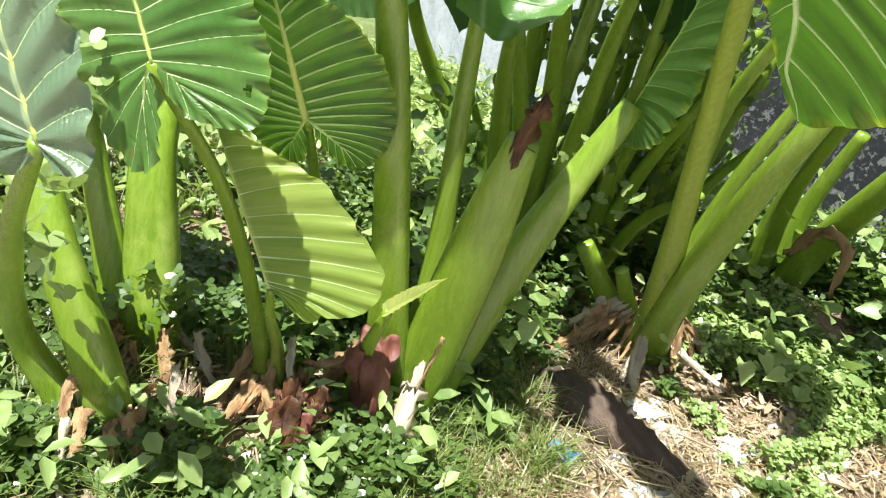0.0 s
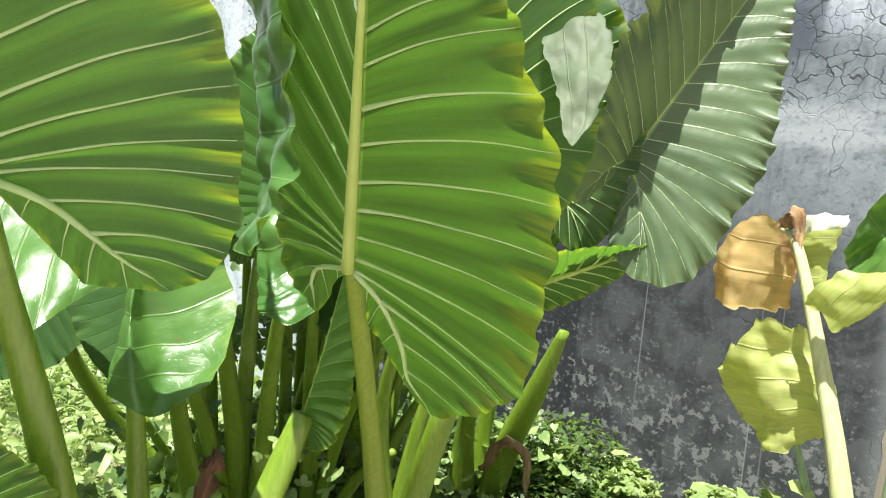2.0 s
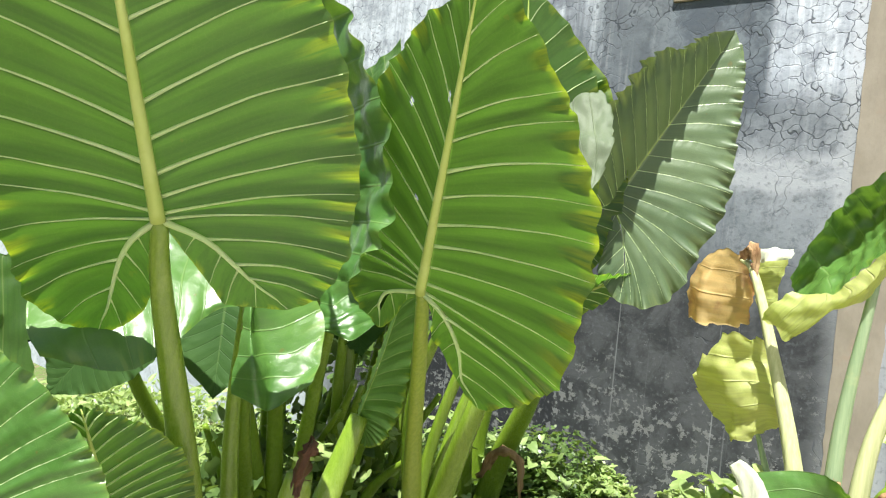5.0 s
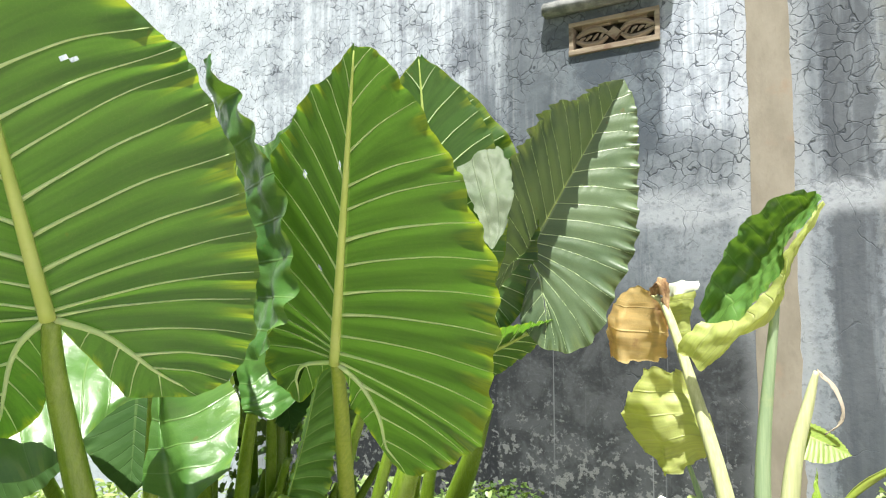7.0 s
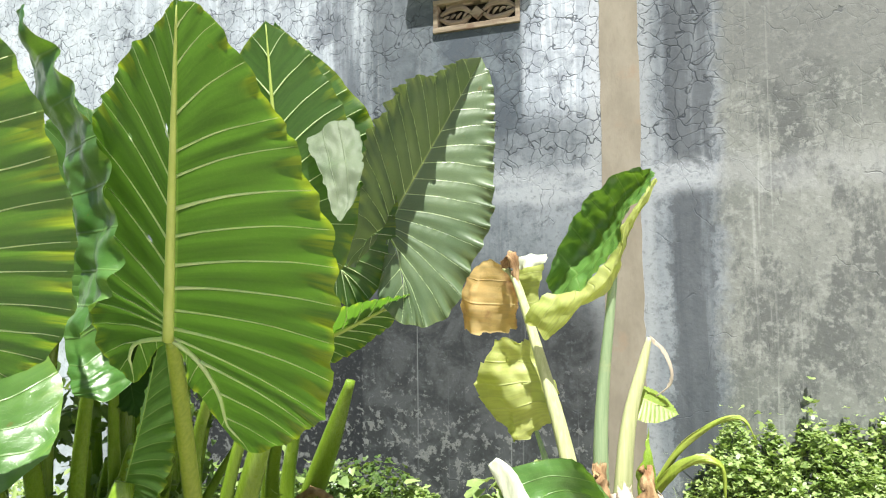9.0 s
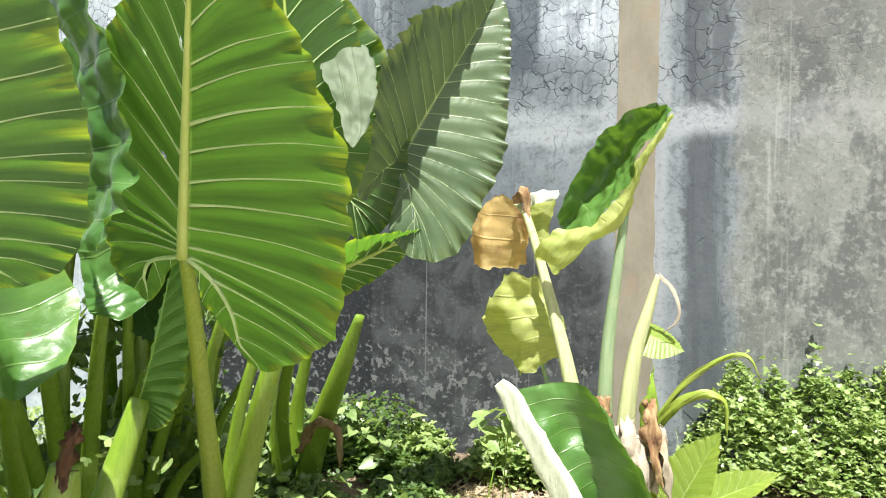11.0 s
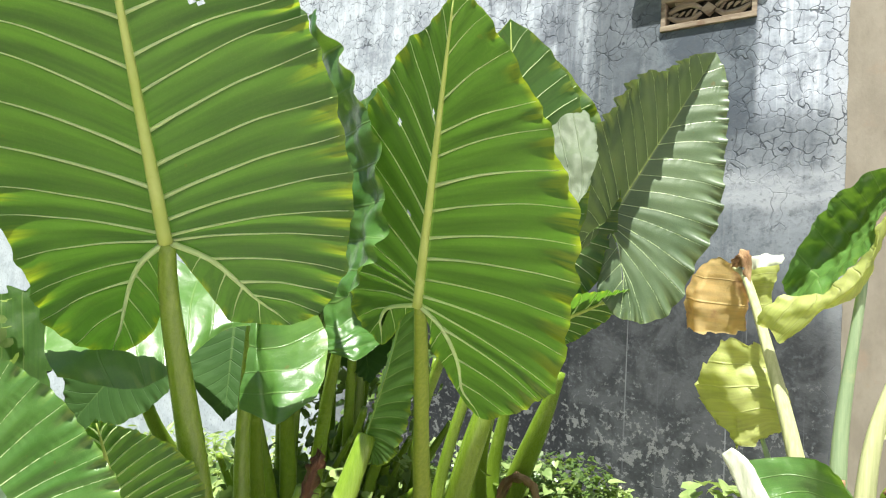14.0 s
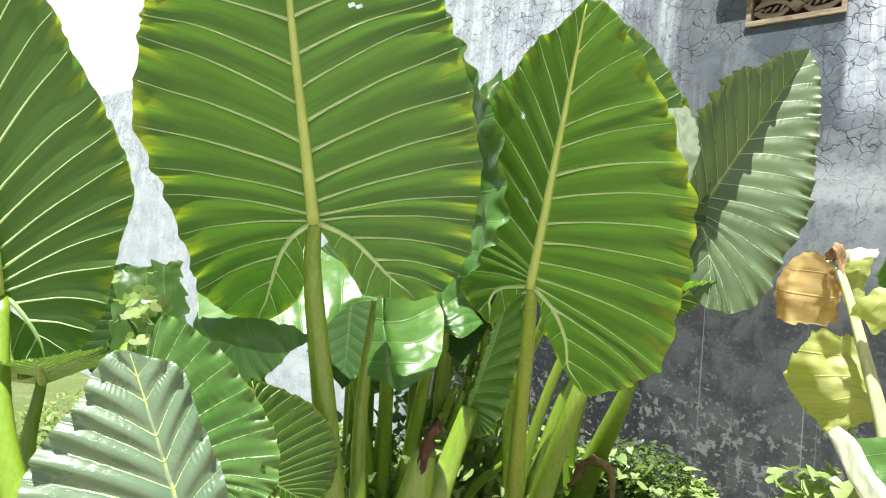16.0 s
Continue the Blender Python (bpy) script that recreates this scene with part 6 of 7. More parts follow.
for i, (pts, w, mt) in enumerate([([(0.44, 1.98, 0.95), (0.46, 1.95, 0.80), (0.47, 1.94, 0.60)], 0.09, M_HUSK_PALE), ([(0.32, 1.94, 1.10), (0.33, 1.92, 0.98), (0.33, 1.92, 0.82)], 0.06, M_HUSK), ([(0.50, 2.0, 0.92), (0.53, 1.97, 0.78), (0.53, 1.97, 0.55)], 0.08, M_HUSK_PALE),
                                  ([(0.40, 1.95, 0.75), (0.42, 1.92, 0.55), (0.45, 1.90, 0.35)], 0.12, M_HUSK), ([(0.53, 2.0, 0.70), (0.56, 1.96, 0.50), (0.58, 1.93, 0.25)], 0.09, M_HUSK)]):
    husk(p9, pts, w, mt, 91 + i)

# low plant nearest to the camera on the open side
p10 = taro("low taro with a folded drooping blade and bright young leaves")
F0 = (0.50, 1.10, 0.72)
petiole(p10, [(0.52, 1.60, 0.0), (0.52, 1.45, 0.30), (0.52, 1.20, 0.58), F0], [0.04, 0.03, 0.022, 0.014])
sheet(p10, [[(0.215, 1.04, 1.30), (0.33, 1.05, 1.10), (0.465, 1.06, 0.885)], [(0.30, 1.10, 1.315), (0.41, 1.12, 1.13), (0.51, 1.11, 0.90)], [(0.38, 1.09, 1.32), (0.48, 1.10, 1.16), (0.57, 1.08, 0.98), (0.545, 1.07, 0.89)],
            [(0.431, 1.04, 1.305), (0.52, 1.03, 1.17), (0.596, 1.03, 1.0), (0.578, 1.03, 0.905)]], M_UPPER, seed=51, lines=9, size=(44, 30), crumple_by=0.02, label="drooping folded dark green blade")
roll = spline([(0.53, 1.07, 0.74, 0.052), (0.485, 1.05, 0.84, 0.050), (0.41, 1.035, 0.955, 0.047), (0.335, 1.02, 1.09, 0.042), (0.262, 1.01, 1.21, 0.036), (0.215, 1.01, 1.29, 0.030), (0.185, 1.01, 1.325, 0.018)], 60)
v, f = tube(roll[:, :3], roll[:, 3], 26, 0.40, (-0.3, -0.9, 0.1), 0.6, wobble=0.05, seed=8)
v = [p + np.array((0.8, -0.5, 0.5)) * (0.010 * noise.noise(Vector(p) * 14) + 0.006 * noise.noise(Vector(p) * 36)) for p in v]
mesh_object("rolled_margin", v, f, M_PALE, p10, "pale rolled-in margin of the folded blade")
petiole(p10, [(0.60, 2.0, 0.0), (0.62, 1.98, 0.35), (0.60, 1.96, 0.62)], [0.022, 0.018, 0.010])
leaf(p10, (0.57, 1.96, 0.66), (0.74, 2.0, 1.0), (-0.3, -0.5, 0.5), wide=(0.7, 0.7), fold=(15, 25), seed=52, material=M_YOUNG, veins=True, vein=0.0022, rib=0.006, lobes=0.5)
leaf(p10, (0.64, 1.98, 0.70), (0.95, 2.02, 0.87), (-0.1, -0.6, 0.7), wide=(0.5, 0.5), fold=(20, 20), seed=53, material=M_YOUNG, vein=0.0022, rib=0.006, lobes=0.5)
leaf(p10, (0.62, 1.72, 0.42), (0.55, 1.68, 0.88), (0.5, -0.8, 0.3), wide=(0.42, 0.42), fold=(10, 15), seed=54, material=M_YOUNG, vein=0.0022, rib=0.006, lobes=0.5)
petiole(p10, [(0.60, 1.9, 0.0), (0.62, 1.82, 0.22), (0.62, 1.72, 0.42)], [0.022, 0.018, 0.010])
petiole(p10, [(0.62, 1.92, 0.0), (0.72, 1.94, 0.36), (0.80, 1.98, 0.62)], [0.022, 0.018, 0.008])
petiole(p10, [(0.50, 1.62, 0.0), (0.36, 1.52, 0.20), (0.24, 1.50, 0.42)], [0.030, 0.026, 0.012], material=M_PETIOLE_OLD, label="yellow bent petiole")


# ---- ground plants and litter ----
def bulk(name, verts, faces_flat, sizes, material, label, category, kind="stuff"):
    """One mesh from arrays: corner indices in a row, and the corners of each face."""
    me = bpy.data.meshes.new(name)
    verts = np.asarray(verts, dtype=np.float32)
    flat = np.asarray(faces_flat, dtype=np.int32)
    sizes = np.asarray(sizes, dtype=np.int32)
    me.vertices.add(len(verts))
    me.vertices.foreach_set("co", verts.ravel())
    me.loops.add(len(flat))
    me.loops.foreach_set("vertex_index", flat)
    me.polygons.add(len(sizes))
    me.polygons.foreach_set("loop_start", np.concatenate([[0], np.cumsum(sizes)[:-1]]).astype(np.int32))
    me.update(calc_edges=True)
    me.validate()
    me.materials.append(material)
    ob = new(name, me)
    return tagged(ob, label, category, kind=kind)


# leaf shapes in the plane, the stalk at the origin and the tip along +y: corners and faces
LOBE = [(0.0, 0.0), (0.20, 0.22), (0.27, 0.52), (0.15, 0.80), (-0.15, 0.80), (-0.27, 0.52), (-0.20, 0.22)]


def lobed():
    pts, faces = [], []
    for turn, size in ((0.0, 1.0), (1.15, 0.82), (-1.15, 0.82)):
        c, sn = math.cos(turn), math.sin(turn)
        faces.append(tuple(range(len(pts), len(pts) + len(LOBE))))
        pts += [(size * (x * c + y * sn), size * (y * c - x * sn)) for x, y in LOBE]
    return pts, faces


LOBED = lobed()
HEART = ([(0, 0.05), (0.28, -0.12), (0.48, 0.16), (0.36, 0.52), (0, 1.0), (-0.36, 0.52), (-0.48, 0.16), (-0.28, -0.12), (0, 0.5)],
         [(0, 1, 2, 8), (8, 2, 3, 4), (8, 4, 5, 6), (0, 8, 6, 7)])
OVAL = ([(0, 0), (0.22, 0.3), (0.2, 0.65), (0, 1.0), (-0.2, 0.65), (-0.22, 0.3)], [(0, 1, 2, 3), (0, 3, 4, 5)])


def scatter(name, spots, shape, sizes, material, label, category, seed, tilt=0.6, droop=0.25):
    """Small leaves at spots, each turned and tilted at random."""
    rng = np.random.RandomState(seed)
    pts, quads = shape
    k = len(spots)
    base = np.array(pts, dtype=float)
    turn = rng.rand(k) * 2 * math.pi
    lean, roll = rng.randn(k) * tilt, rng.randn(k) * tilt * 0.7
    sz = np.asarray(sizes)
    bx, by = base[:, 0][None, :] * sz[:, None], base[:, 1][None, :] * sz[:, None]
    bz = -droop * (base[:, 1] ** 2)[None, :] * sz[:, None] + 0.30 * np.abs(base[:, 0])[None, :] * sz[:, None]
    cl, sl, cr, sr, ct, st = np.cos(lean)[:, None], np.sin(lean)[:, None], np.cos(roll)[:, None], np.sin(roll)[:, None], np.cos(turn)[:, None], np.sin(turn)[:, None]
    x1, z1 = bx * cr + bz * sr, -bx * sr + bz * cr
    y2, z2 = by * cl - z1 * sl, by * sl + z1 * cl
    x3, y3 = x1 * ct - y2 * st, x1 * st + y2 * ct
    v = np.stack([x3, y3, z2], axis=2) + np.asarray(spots)[:, None, :]
    m = len(pts)
    flat = np.concatenate([np.array(q) for q in quads])
    idx = (np.arange(k)[:, None] * m + flat[None, :]).ravel()
    return bulk(name, v.reshape(-1, 3), idx, np.tile([len(q) for q in quads], k), material, label, category)


def spots_in(rng, count, x0, x1, y0, y1, low, high, clump=2.2, cut=-0.1, skew=0.6):
    out = []
    while len(out) < count:
        x, y = x0 + (x1 - x0) * rng.rand(), y0 + (y1 - y0) * rng.rand()
        c = noise.noise(Vector((x * clump, y * clump, 7.7)))
        if c < cut + 0.25 * (rng.rand() - 0.5):
            continue
        if high > 0.06 and -1.3 < x < -0.45 and 0.98 < y < 1.62:
            continue
        h = low + (high - low) * (rng.rand() ** skew) * min(1.0, 0.55 + c * 1.4)
        out.append((x, y, ground_height(x, y) + h))
    return np.array(out)


def mound(rng, count):
    """Bindweed heaped against the wall."""
    out = []
    while len(out) < count:
        x, y = 0.42 + 3.2 * rng.rand(), 2.95 + 0.63 * rng.rand()
        top = 0.60 * min(1.0, max(0.0, (x - 0.40) / 0.35)) * min(1.0, max(0.0, (y - 2.98 - 0.30 * noise.noise(Vector((x * 1.6, 3.3, 0.0)))) / 0.38)) ** 0.8
        top *= 0.78 + 0.55 * noise.noise(Vector((x * 2.6, y * 2.6, 1.0))) + 0.5 * noise.noise(Vector((x * 7, y * 7, 4.0)))
        top += (0.16 if rng.rand() < 0.05 else 0.0) * rng.rand()
        if top < 0.05:
            continue
        out.append((x, y, ground_height(x, y) + top * (1 - 0.5 * rng.rand() ** 2.2)))
    return np.array(out)


rng = np.random.RandomState(77)
s = np.vstack([spots_in(rng, 4600, -1.55, -0.62, 1.75, 3.1, 0.02, 0.14, 2.6, -0.05), spots_in(rng, 900, -1.05, -0.15, 1.5, 2.7, 0.01, 0.07, 4.0, 0.16)])
scatter("weeds", s, LOBED, 0.018 + 0.020 * rng.rand(len(s)), M_WEED, "low lobed weeds on the open soil", "weeds", 1, 0.45)
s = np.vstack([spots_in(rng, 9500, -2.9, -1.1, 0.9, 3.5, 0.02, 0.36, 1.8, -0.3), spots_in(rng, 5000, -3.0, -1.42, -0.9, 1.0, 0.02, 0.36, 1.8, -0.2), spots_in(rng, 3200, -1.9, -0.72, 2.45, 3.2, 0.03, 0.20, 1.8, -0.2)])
scatter("undergrowth", s, LOBED, 0.024 + 0.030 * rng.rand(len(s)), M_SHADE_WEED, "undergrowth of lobed weeds in a shade-dark tone beneath the taro", "weeds", 2, 0.5)
s = np.vstack([spots_in(rng, 380, -2.6, -0.9, 0.8, 3.2, 0.15, 0.55, 1.8, -0.25), spots_in(rng, 40, -1.3, -0.2, 1.7, 2.6, 0.1, 0.26, 1.8, -0.25)])
scatter("heart_leaf_weeds", s, HEART, 0.045 + 0.055 * rng.rand(len(s)), M_WEED, "heart-leaved weeds among the taro stalks", "weeds", 3, 0.5)
s = mound(rng, 15000)
scatter("bindweed", s, LOBED, 0.020 + 0.026 * rng.rand(len(s)), M_HEDGE, "bright bindweed heaped against the wall", "weeds", 4, 0.5)
s = spots_in(rng, 3600, -2.0, 0.05, 3.15, 3.57, 0.02, 0.24, 2.6, -0.12, 0.8)
scatter("wall_weeds", s, LOBED, 0.03 + 0.035 * rng.rand(len(s)), M_HEDGE, "bright weeds along the foot of the wall", "weeds", 5, 0.5)
s = spots_in(rng, 9000, -7.5, -1.9, -1.2, 3.5, 0.02, 0.42, 0.8, -0.35)
scatter("far_weeds", s, OVAL, 0.05 + 0.08 * rng.rand(len(s)), M_HEDGE, "sunlit weeds in the open yard beyond the taro", "weeds", 6, 0.6)
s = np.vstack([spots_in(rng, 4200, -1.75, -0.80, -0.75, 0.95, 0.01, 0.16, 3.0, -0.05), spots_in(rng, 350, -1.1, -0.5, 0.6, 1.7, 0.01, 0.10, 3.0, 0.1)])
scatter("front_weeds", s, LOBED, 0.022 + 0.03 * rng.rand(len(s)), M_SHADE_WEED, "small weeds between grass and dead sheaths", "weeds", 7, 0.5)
s = spots_in(rng, 220, -1.7, -0.8, -0.6, 1.0, 0.05, 0.26, 3.0, -0.1)
scatter("broad_weeds", s, OVAL, 0.06 + 0.05 * rng.rand(len(s)), M_WEED, "broad-leaved weeds in the grass", "weeds", 8, 0.5)


def curtain(rng, count, x0, x1, y0, y1, z0, z1):
    """Vine leaves hanging in loose swags, with gaps."""
    out = []
    while len(out) < count:
        p = Vector((x0 + (x1 - x0) * rng.rand(), y0 + (y1 - y0) * rng.rand(), z0 + (z1 - z0) * rng.rand() ** 1.4))
        if noise.noise(p * 3.1) > 0.02:
            out.append(tuple(p))
    return np.array(out)


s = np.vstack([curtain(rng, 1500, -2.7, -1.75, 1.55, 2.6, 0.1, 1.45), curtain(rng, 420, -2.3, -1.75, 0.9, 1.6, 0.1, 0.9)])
scatter("vine_curtain", s, HEART, 0.035 + 0.055 * rng.rand(len(s)), M_SHADE_WEED, "vine leaves in a shade-dark tone hanging among taro stalks", "vine", 9, 0.8)
# lighter copy of the vine; sun flecks are put into its tone
s = curtain(rng, 260, -2.5, -1.5, 1.2, 2.6, 0.1, 0.9)
scatter("vine_curtain", s, LOBED, 0.035 + 0.045 * rng.rand(len(s)), M_HEDGE, "vine leaves in a lighter tone standing for sun flecks", "vine", 10, 0.8)


def along_line(rng, count, a, b, spread):
    a, b = np.array(a), np.array(b)
    return a + (b - a) * rng.rand(count, 1) + rng.randn(count, 3) * spread


s = along_line(rng, 26, (-1.06, -0.34, 0.62), (-1.18, -0.31, 1.12), 0.035)
scatter("climbing_vine", s, LOBED, 0.045 + 0.03 * rng.rand(len(s)), M_WEED, "dark lobed vine leaves climbing a taro", "vine", 41, 0.9)
s = along_line(rng, 34, (-1.40, -0.16, 1.40), (-1.95, 0.05, 1.52), 0.04)
scatter("climbing_vine", s, LOBED, 0.04 + 0.03 * rng.rand(len(s)), M_HEDGE, "pale lobed vine leaves trailing over taro blades", "vine", 42, 0.9)
s = along_line(rng, 16, (-1.30, 1.62, 0.30), (-1.20, 1.52, 0.75), 0.04)
scatter("climbing_vine", s, OVAL, 0.03 + 0.03 * rng.rand(len(s)), M_HEDGE, "thin vine with small leaves on an olive petiole", "vine", 43, 0.9)


def grass(name, count, area, height, material, label, seed, thin=0.0035, flat=0.25):
    """Bent blades in tufts."""
    rg = np.random.RandomState(seed)
    x0, x1, y0, y1 = area
    verts, flat_idx, sizes = [], [], []
    made = 0
    while made < count:
        cx, cy = x0 + (x1 - x0) * rg.rand(), y0 + (y1 - y0) * rg.rand()
        if noise.noise(Vector((cx * 2.0, cy * 2.0, 3.1))) < -0.12:
            continue
        for _ in range(rg.randint(5, 16)):
            made += 1
            x, y = cx + rg.randn() * 0.035, cy + rg.randn() * 0.035
            z = ground_height(x, y) - 0.01
            a = rg.rand() * 6.283
            h = height * (0.35 + 0.8 * rg.rand())
            lean = (flat + rg.rand() * 0.8) * h
            w = thin * (0.6 + 0.8 * rg.rand())
            dx, dy = math.cos(a), math.sin(a)
            start = len(verts)
            for t in (0.0, 0.4, 0.75, 1.0):
                px, py, pz = x + dx * lean * t * t, y + dy * lean * t * t, z + h * (t - 0.38 * t ** 3 * (lean / h))
                ww = w * (1 - t) + 0.0004
                verts.append((px - dy * ww, py + dx * ww, pz))
                verts.append((px + dy * ww, py - dx * ww, pz))
            for q in range(3):
                b = start + q * 2
                flat_idx += [b, b + 1, b + 3, b + 2]
                sizes.append(4)
    return bulk(name, verts, flat_idx, sizes, material, label, "grass")


grass("grass", 6800, (-1.8, -0.75, -0.75, 1.15), 0.19, M_GRASS, "long thin grass in the front strip", 21)
grass("dry_grass", 4200, (-1.6, -0.45, -0.6, 1.6), 0.10, M_DRY, "dead straw-coloured grass on the soil", 22, 0.003, 0.9)
grass("dry_grass", 4200, (-0.9, 1.5, 1.2, 3.2), 0.09, M_DRY, "dead stalks strewn over the rubbish", 23, 0.004, 1.2)
grass("yard_grass", 6500, (-7.0, -2.0, -1.0, 3.4), 0.32, M_GRASS, "sunlit tall grass in the yard", 24, 0.006)
grass("wall_grass", 260, (0.5, 1.6, 3.3, 3.55), 0.55, M_GRASS, "wisps of grass over the bindweed", 25, 0.003, 0.4)

s = np.vstack([spots_in(rng, 8000, -1.2, 1.5, 1.1, 3.2, 0.005, 0.035, 3.0, -0.5), spots_in(rng, 2600, -1.7, -0.6, -0.6, 1.3, 0.005, 0.04, 3.0, -0.5)])
scatter("leaf_litter", s, OVAL, 0.012 + 0.055 * rng.rand(len(s)) ** 1.6, M_DRY, "curled dry leaves on the soil", "leaf litter", 31, 0.35, -0.2)


def crumple(name, centre, size, material, label, category, seed, lift=0.35, turn=0.0, stretch_by=1.0, parent=None):
    """A creased sheet lying in folds."""
    rg = np.random.RandomState(seed)
    k = 15
    off = rg.rand(3) * 50
    verts, faces = [], []
    for j in range(k):
        for i in range(k):
            a, b = (i / (k - 1) - 0.5) * size * stretch_by, (j / (k - 1) - 0.5) * size * 0.75
            edge = 1 + 0.25 * noise.noise(Vector((i * 0.5 + off[0], j * 0.5, off[1])))
            x = centre[0] + (a * math.cos(turn) - b * math.sin(turn)) * edge
            y = centre[1] + (a * math.sin(turn) + b * math.cos(turn)) * edge
            fold = abs(noise.noise(Vector((a * 9 / size + off[0], b * 9 / size + off[1], off[2])))) + 0.6 * abs(noise.noise(Vector((a * 22 / size, b * 22 / size + off[0], off[2]))))
            rim = 1 - max(abs(i / (k - 1) - 0.5), abs(j / (k - 1) - 0.5)) * 1.3
            verts.append((x, y, max(ground_height(x, y) + 0.006, centre[2] * 0 + ground_height(x, y) + 0.006 + size * lift * (fold * 0.8 + 0.35 * max(rim, 0)))))
    for j in range(k - 1):
        for i in range(k - 1):
            faces.append((j * k + i, j * k + i + 1, (j + 1) * k + i + 1, (j + 1) * k + i))
    ob = mesh_object(name, verts, faces, material, parent, smooth=False)
    thick = ob.modifiers.new("thick", "SOLIDIFY")
    thick.thickness = 0.0015
    return tagged(ob, label, category, "rubbish on the soil") if parent is None else ob


rg = np.random.RandomState(19)
for i in range(70):
    x, y = (-1.0 + 1.3 * rg.rand(), 1.25 + 1.35 * rg.rand()) if i < 52 else (-0.4 + 1.0 * rg.rand(), 2.2 + 0.8 * rg.rand())
    crumple("plastic_scrap", (x, y, 0), 0.04 + 0.07 * rg.rand(), M_PLASTIC, "small torn scrap of white plastic", "plastic scrap", 200 + i, 0.3, rg.rand() * 3, 0.8 + 0.6 * rg.rand())
for i, (x, y, sz, tn, lf) in enumerate([(-0.90, 1.42, 0.18, 0.3, 0.25), (-1.02, 1.55, 0.14, 1.2, 0.3), (-0.62, 1.25, 0.20, 0.8, 0.35), (-0.10, 2.55, 0.22, 0.4, 0.5), (0.06, 2.75, 0.26, 1.0, 0.5), (0.22, 2.5, 0.20, 2.0, 0.5),
                                        (-0.22, 2.85, 0.20, 0.2, 0.5), (0.10, 2.95, 0.24, 0.9, 0.6), (-0.35, 2.45, 0.22, 0.5, 0.3), (0.30, 2.80, 0.26, 1.4, 0.4), (-0.62, 1.95, 0.16, 0.4, 0.25), (-0.80, 2.08, 0.14, 1.8, 0.3), (-0.45, 1.72, 0.15, 0.2, 0.2)]):
    crumple("plastic_bag", (x, y, 0), sz, M_PLASTIC, "crumpled white plastic bag on the soil", "plastic bag", 100 + i, lf * 0.6, tn)
crumple("black_bag", (-1.08, 1.36, 0), 0.24, M_BLACKBAG, "torn black plastic bag by the taro", "plastic bag", 130, 0.25, 0.4)
crumple("black_bag", (0.18, 2.38, 0), 0.20, M_BLACKBAG, "torn black plastic bag by the taro", "plastic bag", 131, 0.35, 0.4)
wrap = crumple("wrapper", (-0.34, 2.28, 0), 0.20, M_PLASTIC, "white food wrapper with blue and purple print", "wrapper", 132, 0.2, -0.35, 1.3)
for mt, dx, nm in ((M_BLUE, 0.035, "blue_band"), (M_PURPLE, -0.005, "purple_band")):
    b = crumple(nm, (-0.34 + dx * 0.3, 2.28 + dx, 0), 0.06, mt, "", "", 133, 0.5, -0.35, 3.0, wrap)
    b.location.z = 0.035
crumple("wrapper", (-0.90, 1.10, 0), 0.10, M_BLUE, "small blue wrapper in the dirt", "wrapper", 134, 0.3, 0.5)
crumple("red_scrap", (-0.70, 2.20, 0), 0.05, M_RED, "scrap of red plastic among weeds", "scrap", 135, 0.4, 0.5)


def litter_sticks(count, seed):
    """Dead stalks and twigs lying about."""
    rg = np.random.RandomState(seed)
    verts, idx, sizes = [], [], []
    for _ in range(count):
        if rg.rand() < 0.6:
            x, y = -0.95 + 2.3 * rg.rand(), 1.2 + 1.9 * rg.rand()
        else:
            x, y = -1.6 + 1.0 * rg.rand(), -0.5 + 1.8 * rg.rand()
        a, ln, r = rg.rand() * 6.283, 0.02 + 0.12 * rg.rand() ** 2, 0.0012 + 0.003 * rg.rand() ** 2
        dx, dy = math.cos(a) * ln / 2, math.sin(a) * ln / 2
        z = ground_height(x, y) + 0.008 + 0.02 * rg.rand()
        tilt = 0.25 * ln * rg.randn()
        b = len(verts)
        for s0, e in ((-1, -tilt), (1, tilt)):
            for px, pz in ((r, 0), (0, r * 1.6), (-r, 0)):
                verts.append((x + s0 * dx - math.sin(a) * px, y + s0 * dy + math.cos(a) * px, z + abs(e) + pz))
        for q in ((0, 1, 4, 3), (1, 2, 5, 4), (2, 0, 3, 5)):
            idx += [b + i for i in q]
            sizes.append(4)
    return bulk("dead_stalks", verts, idx, sizes, M_DRY, "dead stalks and twigs strewn on the soil", "litter")


litter_sticks(2600, 5)


def rotten_log():
    s = spline([(-1.24, 1.24, 0.06), (-1.05, 1.30, 0.09), (-0.85, 1.37, 0.08), (-0.64, 1.48, 0.05)], 26)
    rg = np.random.RandomState(4)
    rad = 0.080 + 0.02 * np.sin(np.linspace(0, 5, 26)) + 0.008 * rg.randn(26)
    v, f = tube(s, rad, 18, face=(0, 0, 1), flat=0.75, wobble=0.22, seed=4)
    tagged(mesh_object("rotten_log", v, f, M_BARK), "rotten brown trunk half buried in soil", "log")


rotten_log()


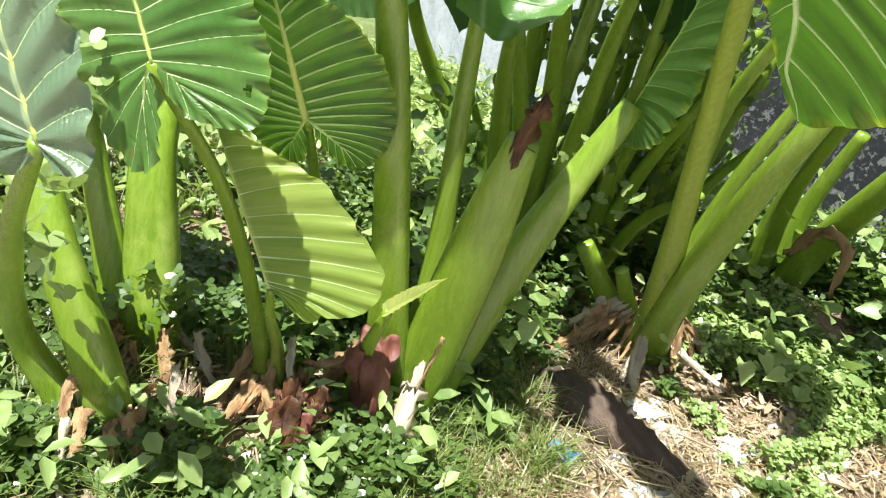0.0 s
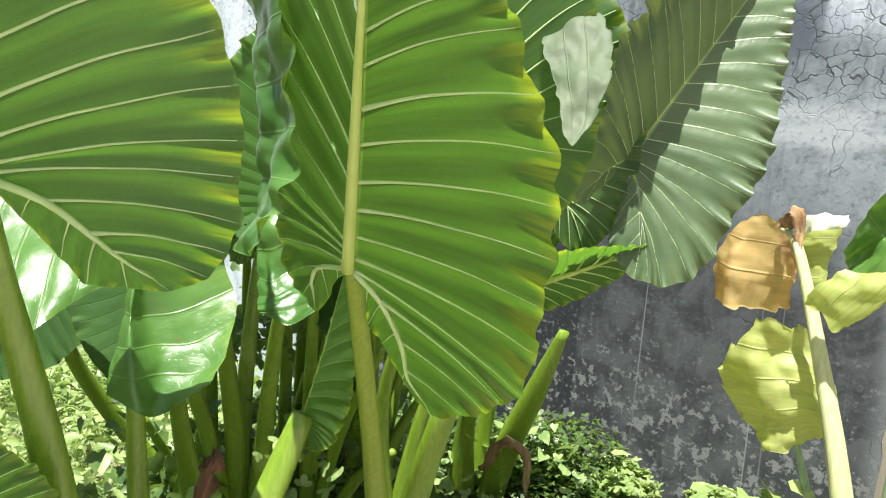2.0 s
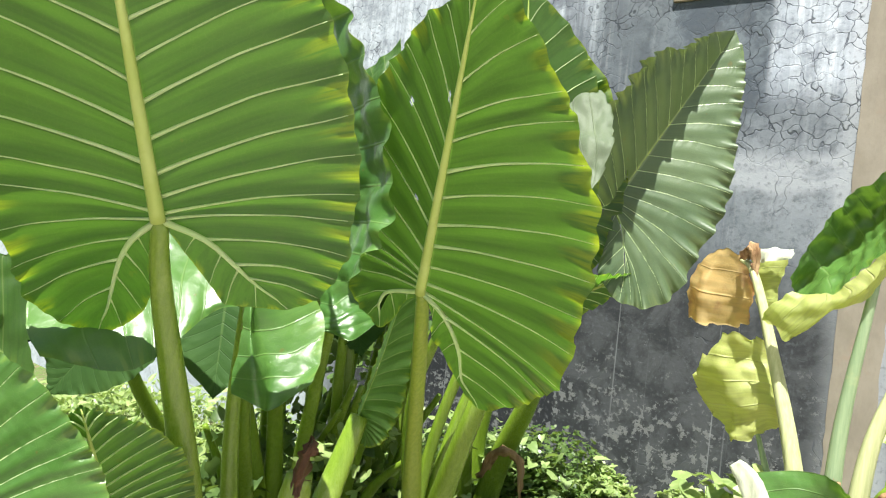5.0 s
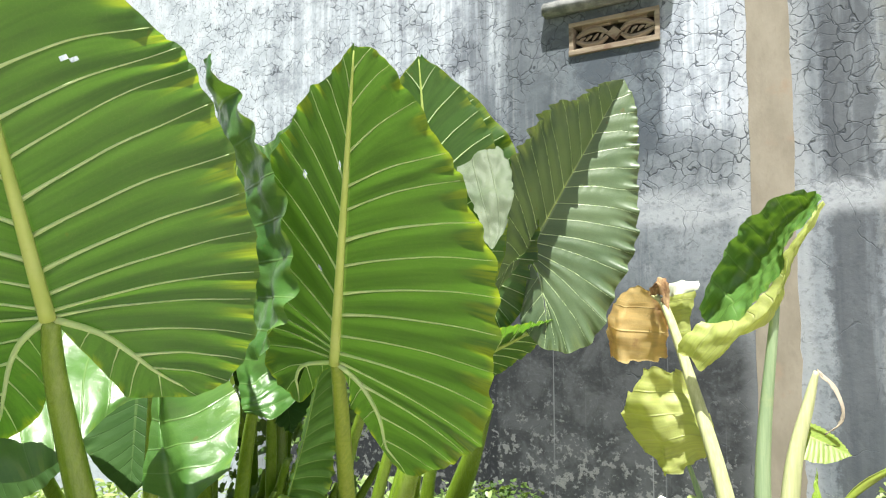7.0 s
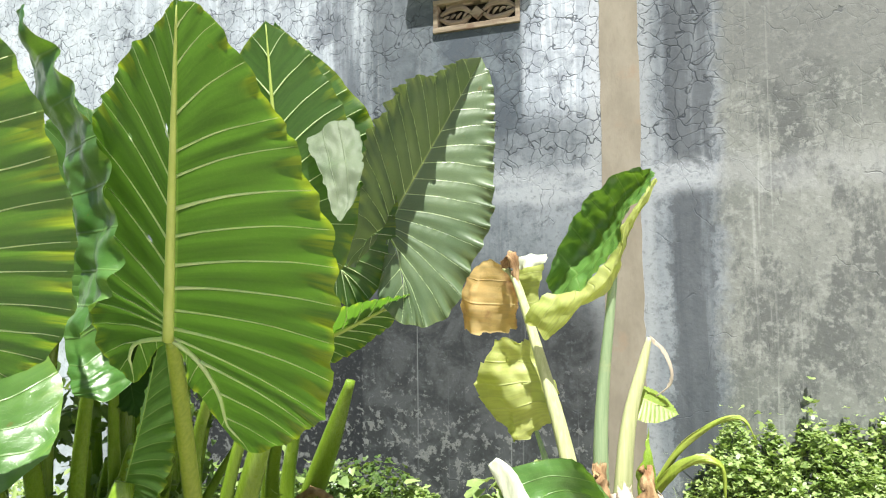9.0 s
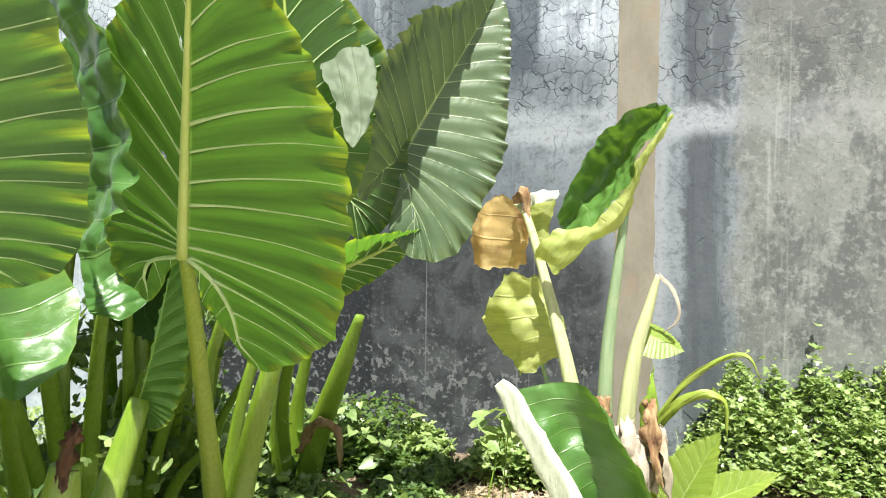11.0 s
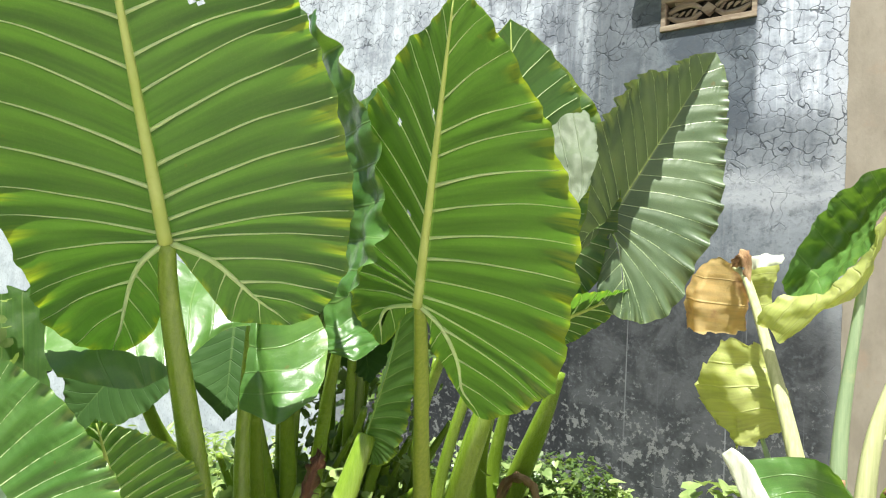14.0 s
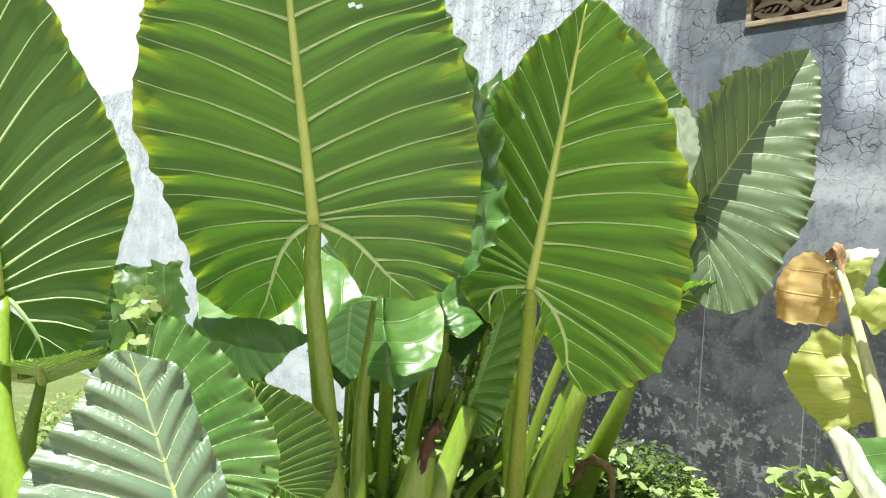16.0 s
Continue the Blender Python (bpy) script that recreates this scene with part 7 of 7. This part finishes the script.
def board(x, y, length, width, turn, tip, seed):
    bm = bmesh.new()
    vs = box(bm, -length / 2, length / 2, -width / 2, width / 2, 0.0, 0.014)
    bmesh.ops.recalc_face_normals(bm, faces=bm.faces)
    bmesh.ops.subdivide_edges(bm, edges=bm.edges[:], cuts=3, use_grid_fill=True)
    rg = np.random.RandomState(seed)
    for v in bm.verts:
        if abs(v.co.x) > length * 0.49:
            v.co.x += 0.03 * rg.randn()
        v.co.y += 0.004 * rg.randn()
    ob = part("broken_board", bm, M_BOARD, None)
    ob.matrix_world = pose(x, y, ground_height(x, y) + 0.025, tip, tip * 0.5, turn)
    tagged(ob, "pale broken board lying on the rubbish", "board", "broken boards")


for i, b in enumerate([(0.98, 3.02, 0.42, 0.10, 8, 6), (1.22, 2.92, 0.46, 0.11, -6, 5), (1.12, 2.72, 0.36, 0.09, 15, 8), (1.42, 3.05, 0.40, 0.12, 3, 4), (0.88, 2.80, 0.30, 0.08, -20, 7), (1.36, 2.70, 0.34, 0.08, 25, 6)]):
    board(*b, seed=i)


def stone(x, y, r, seed):
    bm = bmesh.new()
    bmesh.ops.create_icosphere(bm, subdivisions=2, radius=r)
    rg = np.random.RandomState(seed)
    o = Vector(rg.rand(3) * 20)
    for v in bm.verts:
        v.co *= 0.8 + 0.5 * noise.noise(v.co / r * 0.9 + o)
        v.co.z *= 0.6
    ob = part("stone", bm, M_STONE, None)
    ob.location = (x, y, ground_height(x, y) + r * 0.2)
    tagged(ob, "pale lump of rubble on the soil", "stone", "loose stones")


rg = np.random.RandomState(9)
for i in range(46):
    stone(-0.75 + 2.0 * rg.rand(), 1.15 + 1.7 * rg.rand(), 0.012 + 0.03 * rg.rand() ** 2, i)

PALE_AT = (-0.10, 2.08, 0.93)
s = np.array(PALE_AT) + rg.randn(34, 3) * np.array((0.07, 0.06, 0.05))
scatter("pale_weeds", s, HEART, 0.05 + 0.05 * rg.rand(len(s)), M_HEDGE, "pale sunlit heart-leaved weed by the rubbish", "weeds", 61, 0.35)
for i in range(3):
    a = (PALE_AT[0] + 0.05 * rg.randn(), PALE_AT[1] + 0.05 * rg.randn())
    g = ground_height(*a)
    v, f = tube([(a[0], a[1], g - 0.01), (a[0] + 0.02 * rg.randn(), a[1], (g + PALE_AT[2]) / 2), (a[0] + 0.05 * rg.randn(), a[1], PALE_AT[2])], (0.004, 0.003, 0.002), 6)
    tagged(mesh_object("weed_stalk", v, f, M_PETIOLE), "thin green weed stalk by the rubbish", "weed", "weed stalks")

# glare of the hazy sky beyond the garden wall
bm = bmesh.new()
ways = [(-150 + 60 * math.sin(a), 60 + 60 * math.cos(a)) for a in np.linspace(-2.6, -0.2, 12)]
low = [bm.verts.new((x, y, -5)) for x, y in ways]
high = [bm.verts.new((x, y, 75)) for x, y in ways]
for i in range(len(ways) - 1):
    bm.faces.new((low[i], low[i + 1], high[i + 1], high[i]))
m_haze, nn, ll = mat("sky_glare")
glare = nn.new("ShaderNodeEmission")
glare.inputs["Color"].default_value, glare.inputs["Strength"].default_value = (0.97, 0.99, 1.0, 1.0), 0.75
ll.new(glare.outputs[0], nn["Material Output"].inputs[0])
tagged(part("backdrop", bm, m_haze, None), "glaring white hazy sky", "sky", kind="structure")

# bleached sheaths hanging from the tall taro down to the soil
husk(p2, [(-1.30, 1.70, 0.30), (-1.245, 1.66, 0.16), (-1.17, 1.60, 0.08), (-1.06, 1.58, 0.03)], 0.055, M_STRAW, 301, label="bleached curved sheath", curl=0.2, rough=0.12)
for i, (a, b, c, w, mt) in enumerate([((0.30, 1.97, 1.10), (0.33, 1.94, 0.98), (0.37, 1.93, 0.84), 0.06, M_HUSK), ((0.40, 1.95, 1.02), (0.43, 1.92, 0.90), (0.44, 1.91, 0.76), 0.08, M_HUSK_PALE), ((0.48, 1.97, 1.10), (0.50, 1.93, 0.96), (0.54, 1.92, 0.80), 0.07, M_HUSK),
                                      ((0.44, 1.94, 0.95), (0.47, 1.90, 0.82), (0.43, 1.88, 0.70), 0.05, M_HUSK_PALE), ((0.36, 1.96, 0.98), (0.40, 1.90, 0.86), (0.48, 1.88, 0.80), 0.04, M_HUSK_PALE), ((0.52, 1.97, 1.0), (0.55, 1.94, 0.88), (0.57, 1.93, 0.72), 0.05, M_HUSK_PALE)]):
    husk(p9, [a, b, c], w, mt, 311 + i)
